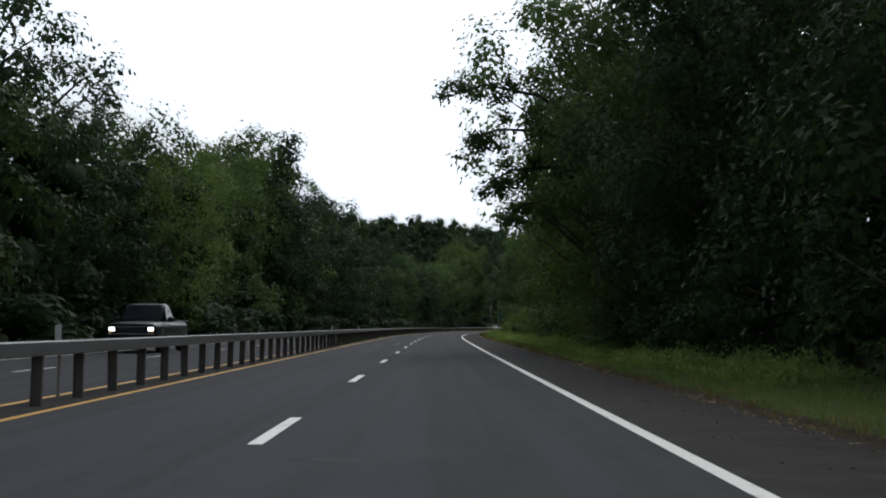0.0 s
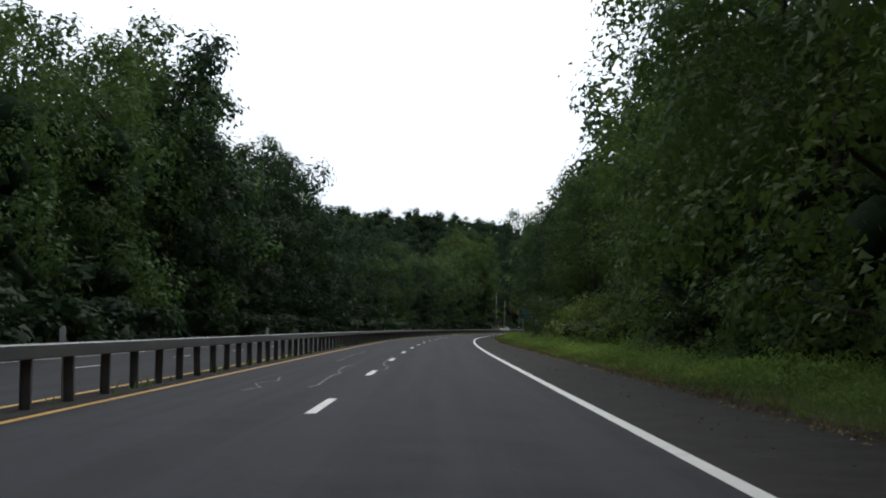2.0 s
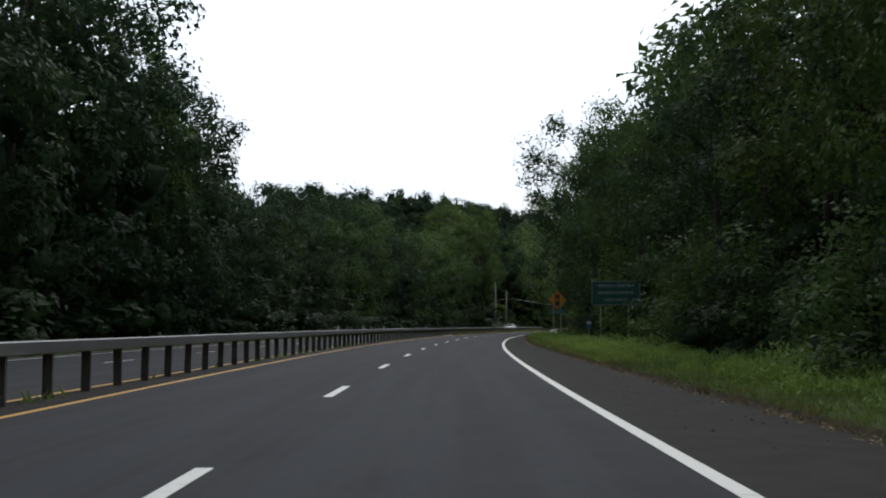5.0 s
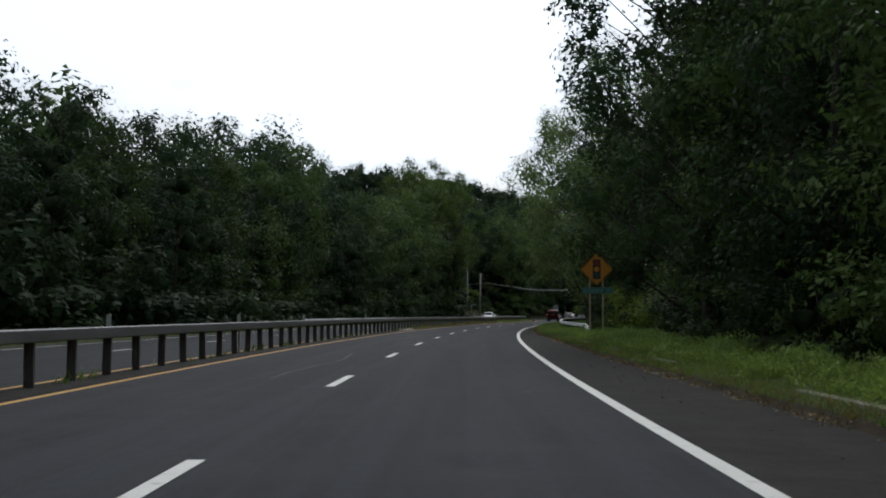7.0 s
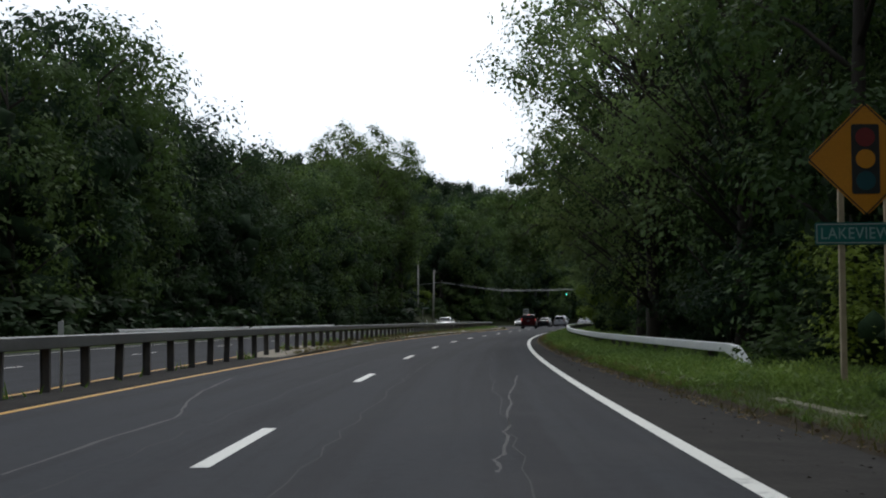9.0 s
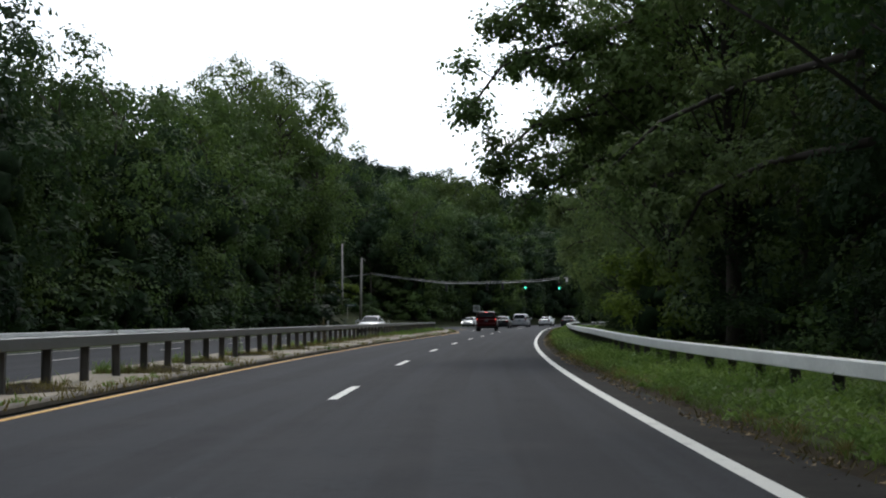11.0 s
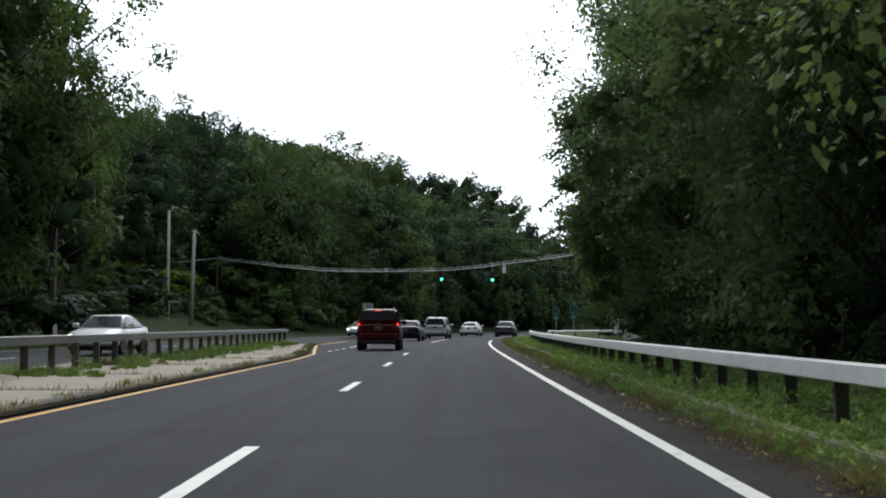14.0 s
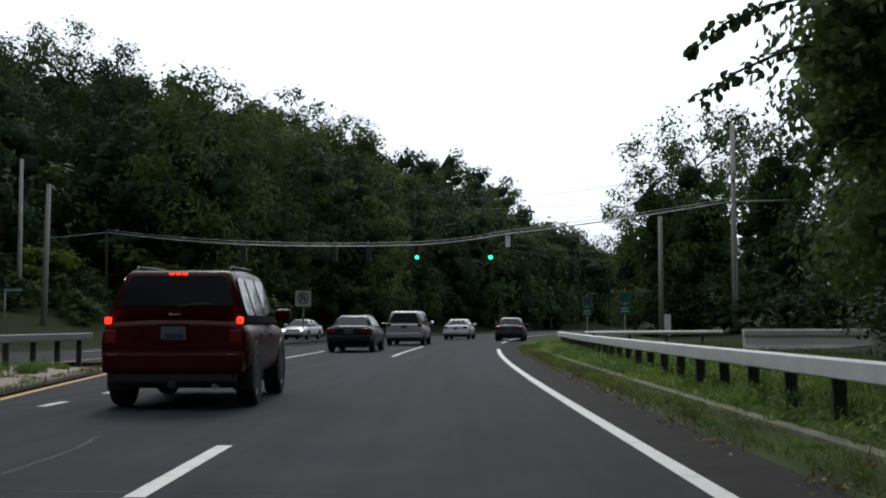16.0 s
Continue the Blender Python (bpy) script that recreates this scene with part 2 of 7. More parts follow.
def part(name, bm, material, parent=None, label=""):
    """Links a bmesh (or a ready mesh) as one mesh object under a thing or a part."""
    if isinstance(bm, bmesh.types.BMesh):
        me = bpy.data.meshes.new(name)
        bmesh.ops.recalc_face_normals(bm, faces=bm.faces)
        bm.to_mesh(me)
        bm.free()
        me.materials.append(material)
    else:
        me = bm
    ob = new(name, me)
    ob.parent = parent
    return tagged(ob, label) if label else ob


def box(bm, x0, x1, y0, y1, z0, z1, bevel=0.0):
    made = bmesh.ops.create_cube(bm, size=1, matrix=Matrix.Translation(((x0 + x1) / 2, (y0 + y1) / 2, (z0 + z1) / 2)) @ Matrix.Diagonal((x1 - x0, y1 - y0, z1 - z0, 1)))
    if bevel:
        edges = list({e for v in made["verts"] for e in v.link_edges})
        bmesh.ops.bevel(bm, geom=edges, offset=bevel, segments=2, affect="EDGES", profile=0.5)
    return bm


def boxed(*size, bevel=0.0):
    return box(bmesh.new(), *size, bevel=bevel)


def tube(bm, points, radii, sides=8):
    """A round bar through points, with a radius at each."""
    rings = []
    for k, p in enumerate(points):
        p = Vector(p)
        ahead = (Vector(points[min(k + 1, len(points) - 1)]) - Vector(points[max(k - 1, 0)])).normalized()
        side = ahead.cross(Vector((0.02, 1, 0.03)) if abs(ahead.y) < 0.9 else Vector((1, 0.02, 0.03))).normalized()
        other = ahead.cross(side)
        r = radii[k] if isinstance(radii, (list, tuple)) else radii
        rings.append([bm.verts.new(p + r * (math.cos(a) * side + math.sin(a) * other)) for a in (2 * math.pi * j / sides for j in range(sides))])
    for a, b in zip(rings, rings[1:]):
        for j in range(sides):
            bm.faces.new((a[j], a[(j + 1) % sides], b[(j + 1) % sides], b[j])).smooth = True
    bm.faces.new(rings[0][::-1])
    bm.faces.new(rings[-1])
    return bm


def thing(name, m, label, category, group="", kind=""):
    ob = new(name)
    ob.empty_display_size = 0.2
    ob.matrix_basis = m
    return tagged(ob, label, category, group, kind)


def ribbon(name, edges, material, s0, s1, step=2.0):
    """A strip along the road: edges is a list of (u, z) across it, or a function of s that gives one."""
    count = max(2, int(round((s1 - s0) / step)) + 1)
    verts, faces, wide = [], [], 0
    for k in range(count):
        s = s0 + (s1 - s0) * k / (count - 1)
        across = edges(s) if callable(edges) else edges
        wide = len(across)
        verts += [at(s, u, z) for u, z in across]
    for k in range(count - 1):
        for j in range(wide - 1):
            a = k * wide + j
            faces.append((a, a + 1, a + wide + 1, a + wide))
    me = mesh_of(name, verts, faces, material)
    layer = me.uv_layers.new(name="along")
    place = np.array([(u, s0 + (s1 - s0) * k / (count - 1)) for k in range(count) for u, _ in (edges(s0 + (s1 - s0) * k / (count - 1)) if callable(edges) else edges)])
    layer.data.foreach_set("uv", place[[v for f in faces for v in f]].ravel())
    return me


def setting(name, me, label, category):
    return tagged(new(name, me), label, category, kind="structure")


# ---- the plan across the road (metres to the right of the camera's line) ----
EDGE = [(-80, 2.0), (0, 2.0), (50, 1.94), (100, 1.95), (150, 2.03), (200, 2.07), (250, 2.02), (300, 1.92), (345, 1.93), (720, 1.95)]  # edge line
DASH = -1.72  # lane line
SEAM = [(-80, 4.1), (20, 4.05), (90, 4.3), (160, 4.25), (183, 3.98), (205, 3.8), (218, 3.65), (228, 3.3), (265, 2.75), (290, 2.6), (320, 2.68), (350, 2.86), (370, 3.0), (720, 3.0)]  # edge of the shoulder
MEDIAN = [(-80, -4.88), (0, -4.88), (50, -4.98), (100, -4.95), (150, -5.13), (200, -5.24), (250, -4.98), (300, -4.95), (345, -4.85), (352, -5.1), (372, -7.4), (404, -7.9), (720, -7.9)]  # near yellow line
RAIL = [(-80, -5.25), (15, -5.25), (83, -5.45), (150, -5.78), (180, -5.92), (226, -5.98), (255, -6.2), (278, -6.5), (300, -7.1), (320, -7.9), (345, -8.9), (371, -9.9), (400, -10.3), (720, -10.3)]
FAR = [(-80, -5.75), (0, -5.75), (50, -5.9), (100, -5.95), (150, -6.12), (190, -6.33), (225, -6.3), (255, -7.2), (300, -8.7), (345, -10.3), (371, -10.9), (400, -11.2), (720, -11.2)]  # far yellow line
KERB_RAIL = [(200, 6.4), (226, 6.3), (233, 6.1), (258, 4.8), (280, 4.15), (297, 3.95), (322, 3.9), (345, 4.0), (360, 4.25), (380, 4.6), (420, 5.0)]


def smooth(v, low, high):
    f = min(1, max(0, (v - low) / (high - low)))
    return f * f * (3 - 2 * f)


def beside(x, y):
    """How far along and how far to the right of the lane's line a place lies."""
    k = int(np.argmin((_x - x) ** 2 + (_y - y) ** 2))
    a = _yaw[k]
    return _s[k] - (x - _x[k]) * math.sin(a) + (y - _y[k]) * math.cos(a), (x - _x[k]) * math.cos(a) + (y - _y[k]) * math.sin(a)


def hill(x, y):
    """The height of the ground: level by the road, rising into wooded slopes and a hill ahead."""
    s, u = beside(x, y)
    away = u - 9 if u > 0 else -u - 13.5 + between(FAR, s)
    z = 0.1 * smooth(u, 4, 10)
    if away > 0:
        slope = 0.08 if u > 0 else 0.10 + 0.12 * smooth(s, 330, 420)
        z += 30 * (1 - math.exp(-slope * away * min(1, away / 20) / 30))
    wide = 190 if x < -20 else 150
    peak = 25 * math.exp(-0.5 * ((x + 20) / wide) ** 2 - 0.5 * ((y - 640) / (110 if y < 640 else 300)) ** 2)
    z += peak * smooth(abs(u), 14, 48) * (1 - smooth(x, 98, 136))
    z += 0.6 * noise.noise((x * 0.05, y * 0.05, 0)) * smooth(away, 0, 15)
    return z - 0.08 * (1 - smooth(away, -1, 5))


def ground_sheet():
    xs = np.concatenate([np.arange(-3000, -400, 400), np.arange(-400, -60, 20), np.arange(-60, 100, 5), np.arange(100, 500, 20), np.arange(500, 3001, 400)])
    ys = np.concatenate([np.arange(-3000, -100, 400), np.arange(-100, 620, 6), np.arange(620, 900, 20), np.arange(900, 4001, 400)])
    verts = [(x, y, hill(x, y) if -450 < x < 600 and -150 < y < 950 else 12.0) for y in ys for x in xs]
    w = len(xs)
    faces = [(j * w + i, j * w + i + 1, (j + 1) * w + i + 1, (j + 1) * w + i) for j in range(len(ys) - 1) for i in range(w - 1)]
    return mesh_of("ground", verts, faces, LITTER, True)


setting("ground", ground_sheet(), "leaf-littered forest ground rising into wooded slopes", "ground")
setting("road", ribbon("road", lambda s: [(between(MEDIAN, s) - 0.15, 0), (between(EDGE, s) + 0.08, 0)], ASPHALT, S0, 700), "dark worn asphalt carriageway with painted lines", "road")
setting("shoulder", ribbon("shoulder", lambda s: [(between(EDGE, s) + 0.08, -0.002), (between(SEAM, s), -0.03)], SHOULDER, S0, 700), "older darker asphalt shoulder beside the road", "shoulder")
setting("road_opposite", ribbon("road_opposite", lambda s: [(between(FAR, s) - 8.6, -0.02), (between(FAR, s) + 0.15, 0)], ASPHALT, S0, 700), "grey asphalt carriageway of the opposite direction", "road")
setting("verge", ribbon("verge", lambda s: [(between(SEAM, s) - 0.15, -0.035), (between(SEAM, s) + 0.03, -0.02), (between(SEAM, s) + 0.14, 0.055), (between(SEAM, s) + 2, 0.06), (8.2, 0.08), (11.5, 0.14)], SOIL, S0, 700), "rough grass verge along the shoulder", "verge")
setting("verge_opposite", ribbon("verge_opposite", lambda s: [(between(FAR, s) - 13.5, 0.2), (between(FAR, s) - 8.5, -0.015)], SOIL, S0, 700), "grass bank along the far carriageway", "verge")
setting("median", ribbon("median", lambda s: [(between(FAR, s) + 0.15, 0.005), (between(FAR, s) + 0.2, 0.02), (between(MEDIAN, s) - 0.2, 0.02), (between(MEDIAN, s) - 0.15, 0.005)],
                         SHOULDER, S0, 243), "narrow dirty asphalt median strip", "median")
setting("median_island", ribbon("median_island", lambda s: [(between(FAR, s) + 0.14, 0.0), (between(FAR, s) + 0.15, 0.024 + 0.056 * smooth(s, 242, 248)), (between(MEDIAN, s) - 0.3, 0.024 + 0.056 * smooth(s, 242, 248)), (between(MEDIAN, s) - 0.28, 0.0)],
                                CONCRETE, 242, 372, 1.0), "raised concrete traffic island with weeds", "traffic island")


def stripe(name, u, wide, material, s0, s1, z=0.006, step=2.0):
    f = u if callable(u) else (lambda s: u)
    return ribbon(name, lambda s: [(f(s) - wide / 2, z), (f(s) + wide / 2, z)], material, s0, s1, step)


setting("edge_line", stripe("edge_line", lambda s: between(EDGE, s), 0.15, WHITE, S0, 396), "solid white painted edge line on asphalt", "road marking")
setting("median_line", stripe("median_line", lambda s: between(MEDIAN, s), 0.12, YELLOW, S0, 388), "solid yellow painted line along the median", "road marking")
setting("median_line_opposite", stripe("median_line_opposite", lambda s: between(FAR, s), 0.12, YELLOW, S0, 388), "solid yellow painted line of the far carriageway", "road marking")
setting("edge_line_opposite", stripe("edge_line_opposite", lambda s: between(FAR, s) - 7.3, 0.13, WHITE, S0, 388), "white edge line of the far carriageway", "road marking")
CYCLE, PHASE = 12.19, 11.5
for k in range(-3, 32):
    s = PHASE + CYCLE * k
    s -= 0.6 * smooth(s, 140, 165) * (1 - smooth(s, 225, 260))
    if s < 360:
        setting("lane_dash", stripe("lane_dash", DASH, 0.14, WHITE, s - 1.6, s + 1.6, 0.006, 1.5), "white broken lane line dash", "road marking")
    setting("lane_dash_opposite", stripe("lane_dash_opposite", lambda s: between(FAR, s) - 3.75, 0.12, WHITE, s + 2.5, s + 5.5, 0.006, 1.5), "white broken lane line dash", "road marking")


# ---- guard rails ----
def beam(name, u, s0, s1, half, z0, z1, material, step=2.0, sink=None):
    """A closed steel beam along the road; sink: how far it lies lower at s."""
    b = 0.015
    outline = [(-half, z0 + b), (-half, z1 - b), (-half + b, z1), (half - b, z1), (half, z1 - b), (half, z0 + b), (half - b, z0), (-half + b, z0), (-half, z0 + b)]
    return ribbon(name, lambda s: [(u(s) + du, z - (sink(s) if sink else 0)) for du, z in outline], material, s0, s1, step)


def box_beam_rail(s0, s1):
    rail = thing("guard_rail", Matrix(), "weathered grey steel box-beam median guard rail", "guard rail")
    u = lambda s: between(RAIL, s)
    length = 5.49
    s = s0
    while s < s1:
        e = min(s + length, s1)
        part("beam", beam("beam", u, s + 0.006, e - 0.006, 0.10, 0.66, 0.85, STEEL), None, rail)
        s = e
    post = mesh_of("post", *i_post(0.70), RUST)
    s = s0 + 0.15
    while s < s1:
        ob = part("post", post, None, rail)
        ob.matrix_basis = facing(s, u(s), 0, 0) @ Matrix.Rotation(radians(random.uniform(-1.5, 1.5)), 4, "Y")
        s += 1.849
    return rail


def i_post(top, wide=0.075, deep=0.14, web=0.012):
    """The corners and faces of a steel I-section post."""
    h, w, d, t = top, wide / 2, deep / 2, web
    outline = [(-w, -d), (w, -d), (w, -d + t), (t / 2, -d + t), (t / 2, d - t), (w, d - t), (w, d), (-w, d), (-w, d - t), (-t / 2, d - t), (-t / 2, -d + t), (-w, -d + t)]
    n = len(outline)
    verts = [(y, x, -0.1) for x, y in outline] + [(y, x, h) for x, y in outline]
    faces = [(j, (j + 1) % n, n + (j + 1) % n, n + j) for j in range(n)] + [tuple(range(n, 2 * n))]
    return verts, faces


def side_rail(s0, s1, table, label, z0, z1, bent=False, sunk=((0, 0),)):
    """A roadside rail; where it is bent, its first end turns down into the ground."""
    rail = thing("guard_rail", Matrix(), label, "guard rail")
    u, sink = lambda s: between(table, s), lambda s: between(sunk, s)
    s = s0
    while s < s1:
        e = min(s + 5.49, s1)
        part("beam", beam("beam", u, s + 0.006, e - 0.006, 0.09, z0, z1, PALE_STEEL, 2.0, sink), None, rail)
        s = e
    if bent:
        bm = bmesh.new()
        ends = [at(s0, u(s0), 0), at(s0 - 0.8, u(s0) + 0.05, 0), at(s0 - 1.7, u(s0) + 0.12, 0)]
        rings = []
        for place, low, high in zip(ends, (z0 - sink(s0), z0 - sink(s0) - 0.09, -0.15), (z1 - sink(s0), z1 - sink(s0) - 0.05, 0.1)):
            rings.append([bm.verts.new(place + Vector((dx, 0, z))) for dx, z in ((-0.09, low), (-0.09, high), (0.09, high), (0.09, low))])
        for r, q in zip(rings, rings[1:]):
            for j in range(4):
                bm.faces.new((r[j], r[(j + 1) % 4], q[(j + 1) % 4], q[j]))
        bm.faces.new(rings[-1])
        part("end_piece", bm, PALE_STEEL, rail)
    post = mesh_of("post", *i_post(z0 + 0.06), RUST)
    s = s0 + 0.3
    while s < s1:
        part("post", post, None, rail).matrix_basis = facing(s, u(s) + 0.13, -sink(s))
        s += 1.829
    return rail


box_beam_rail(-4, 378)
side_rail(235.2, 402, KERB_RAIL, "pale galvanised steel guard rail along the verge", 0.52, 0.72, True, ((233, 0.18), (258, 0.16), (276, 0.12), (294, 0.0)))
side_rail(262, 320, [(a, b - 9.4) for a, b in FAR], "galvanised guard rail beyond the far carriageway", 0.45, 0.68)


# ---- trees ----
def crown_mesh(name, seed, height, radius, low, clumps, per_clump, size, material, shape="full", core=0.55, spray=0.38, fine=True, puff=1.0, deep=0.45, cap=0.7):
    """A crown of leaf clumps round a dark inner mass: each clump is filled with many small leaves."""
    rng = np.random.default_rng(seed)
    centres, radii, lobes = [], [], []
    count_lobes = max(5, clumps // 2)
    for k in range(count_lobes):
        f = (k + 0.5) / count_lobes
        z = low + (height - low) * (0.06 + (0.68 if shape == "dome" else 0.80) * f)
        g = (z - low) / (height - low)
        if shape == "full":
            r = radius * (0.75 + 0.35 * math.sin(math.pi * min(1, g * 0.9 + 0.1))) * (1 - 0.52 * max(0, g - 0.45) / 0.55)
        elif shape == "dome":
            r = radius * 0.95 * math.sqrt(max(0.05, 1 - (0.95 * g) ** 2))
        elif shape == "round":
            r = radius * math.sqrt(max(0.05, 1 - (2 * g - 1) ** 2))
        else:
            r = radius * (0.55 + 0.45 * math.sin(math.pi * g)) * (1 - 0.5 * g)
        a = k * 2.39996 + rng.uniform(-0.4, 0.4)
        d = 0.72 * r * math.sqrt(rng.uniform(0.25, 1.0))
        lobes.append((Vector((d * math.cos(a), d * math.sin(a), z + rng.uniform(-0.4, 0.4))), radius * rng.uniform(0.42, 0.58) * (1 - 0.12 * g)))
    for k in range(clumps):
        c, r = lobes[k % count_lobes]
        way = Vector(rng.normal(size=3)) + Vector((c.x, c.y, 0)).normalized() * 0.5 + Vector((0, 0, 0.45))
        centres.append(tuple(c + way.normalized() * r * rng.uniform(0.35, 0.75)))
        radii.append(r * puff * rng.uniform(0.48, 0.72))
    ico = bmesh.new()
    bmesh.ops.create_icosphere(ico, subdivisions=2 if fine else 1, radius=1)
    iv = np.array([v.co[:] for v in ico.verts])
    itri = np.array([[v.index for v in f.verts] for f in ico.faces])
    ico.free()
    verts, tris, count, inner = [], [], 0, []
    # an added mass deep in the crown, hidden by leaves, its dark colour standing in for shade; its outline is ragged
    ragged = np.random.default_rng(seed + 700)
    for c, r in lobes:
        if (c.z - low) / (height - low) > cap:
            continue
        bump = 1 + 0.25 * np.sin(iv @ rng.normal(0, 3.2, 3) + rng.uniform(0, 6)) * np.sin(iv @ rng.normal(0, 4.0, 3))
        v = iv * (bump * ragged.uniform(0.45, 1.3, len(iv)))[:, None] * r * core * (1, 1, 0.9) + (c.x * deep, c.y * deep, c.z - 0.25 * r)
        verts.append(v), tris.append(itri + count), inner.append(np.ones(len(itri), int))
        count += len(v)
    for c, r in zip(centres, radii):
        n = per_clump
        way = rng.normal(size=(n, 3))
        way[:, 2] = way[:, 2] * 0.9 + 0.12
        # a share of the leaves stand along twigs that reach out of the clump
        twigs = rng.normal(size=(9, 3)) + (0, 0, 0.35)
        on = rng.random(n) < spray
        way[on] = twigs[rng.integers(0, 9, on.sum())] + rng.normal(size=(on.sum(), 3)) * 0.16
        way /= np.linalg.norm(way, axis=1, keepdims=True)
        far = r * (0.25 + 0.87 * rng.beta(1.7, 1.2, n))
        far[on] = r * rng.uniform(0.5, 1.22, on.sum())
        lump = 1 + 0.22 * np.sin(way @ rng.normal(0, 4, 3)) * np.sin(way @ rng.normal(0, 5, 3))
        p = way * (far * lump)[:, None] * (1, 1, 0.85) + c
        # leaves lie like shingles: they face outwards and up, each a little askew
        face = way * 0.8 + (0.35 * c[0] / radius, 0.35 * c[1] / radius, 0.5) + rng.normal(size=(n, 3)) * 0.30
        face /= np.linalg.norm(face, axis=1, keepdims=True)
        tip = np.cross(face, rng.normal(size=(n, 3)))
        tip /= np.linalg.norm(tip, axis=1, keepdims=True) + 1e-9
        side = np.cross(face, tip)
        side /= np.linalg.norm(side, axis=1, keepdims=True) + 1e-9
        ln = (size * rng.uniform(0.6, 1.4, n))[:, None]
        up = np.cross(side, tip) * ln * 0.12
        if fine:
            quad = np.stack([p - tip * ln * 0.5, p - tip * ln * 0.05 + side * ln * 0.33 + up, p + tip * ln * 0.5, p - tip * ln * 0.05 - side * ln * 0.33 + up], 1)
            base = count + 4 * np.arange(n)[:, None]
            new_tris = np.concatenate([base + (0, 1, 2), base + (0, 2, 3)])
        else:
            quad = np.stack([p - tip * ln * 0.45 + side * ln * 0.36, p + tip * ln * 0.55, p - tip * ln * 0.35 - side * ln * 0.4], 1)
            new_tris = count + 3 * np.arange(n)[:, None] + (0, 1, 2)
        verts.append(quad.reshape(-1, 3)), tris.append(new_tris), inner.append(np.zeros(len(new_tris), int))
        count += quad.shape[0] * quad.shape[1]
    verts, tris = np.concatenate(verts), np.concatenate(tris)
    # the crown's top reaches the tree's height
    lift = (height - low) / (np.percentile(verts[:, 2], 99.6) - low)
    verts[:, 2] = low + (verts[:, 2] - low) * lift
    centres = [(x, y, low + (z - low) * lift) for x, y, z in centres]
    me = bpy.data.meshes.new(name)
    me.vertices.add(len(verts)), me.loops.add(3 * len(tris)), me.polygons.add(len(tris))
    me.vertices.foreach_set("co", verts.ravel())
    me.loops.foreach_set("vertex_index", tris.ravel())
    me.polygons.foreach_set("loop_start", np.arange(0, 3 * len(tris), 3))
    me.update(calc_edges=True)
    me.materials.append(material)
    me.materials.append(INNER_SHADE)
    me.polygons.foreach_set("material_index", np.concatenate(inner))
    return me, centres


def trunk_mesh(name, seed, height, girth, centres, limbs=9):
    """A tapered, slightly bent trunk with limbs that reach into the crown."""
    rng = np.random.default_rng(seed + 99)
    bm = bmesh.new()
    bend = rng.normal(0, 0.25, 2)
    line = [Vector((bend[0] * f * f * 2, bend[1] * f * f * 2, height * 0.86 * f - 0.4 * (f == 0))) for f in (0, 0.05, 0.2, 0.4, 0.6, 0.8, 1)]
    tube(bm, line, [girth * 1.5, girth * 1.1, girth * 0.9, girth * 0.72, girth * 0.5, girth * 0.3, girth * 0.1], 7)
    for c in centres[:: max(1, len(centres) // limbs)]:
        c = Vector(c)
        z = max(0.6, c.z - math.hypot(c.x, c.y) * 0.7 - 0.4)
        f = min(0.95, z / (height * 0.86))
        root = Vector((bend[0] * f * f * 2, bend[1] * f * f * 2, z))
        mid = root.lerp(c, 0.5) + Vector((0, 0, 0.2))
        tube(bm, [root, mid, c], [girth * (0.4 if limbs < 20 else 0.26), girth * (0.25 if limbs < 20 else 0.14), girth * 0.05], 3)
    me = bpy.data.meshes.new(name)
    bm.to_mesh(me)
    bm.free()
    me.materials.append(BARK)
    return me


class Kind:
    """A kind of tree: its meshes are built once; plant() sets one of them down."""

    def __init__(self, seed, height, radius, low, clumps, per_clump, size, material, shape="full", name="tree", label="", category="tree", limbs=7, **more):
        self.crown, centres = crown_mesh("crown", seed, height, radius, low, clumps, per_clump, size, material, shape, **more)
        self.trunk = trunk_mesh("trunk", seed, height, 0.012 * height + (0.05 if height > 5 else 0.0), centres, limbs)
        self.name, self.label, self.category, self.height = name, label, category, height

    def place(self, x, y, height, wide=1.0):
        k = height / self.height
        return Matrix.Translation((x, y, hill(x, y) - 0.05)) @ Matrix.Rotation(rnd.uniform(0, 6.28), 4, "Z") @ Matrix.Diagonal((k * wide * rnd.uniform(0.9, 1.12), k * wide * rnd.uniform(0.9, 1.12), k, 1))

    def plant(self, s, u, height, group, wide=1.0, label=""):
        p = at(s, u)
        ob = thing(self.name, self.place(p.x, p.y, height, wide), label or self.label, self.category, group)
        part("trunk", self.trunk, None, ob)
        part("crown", self.crown, None, ob)
        return ob


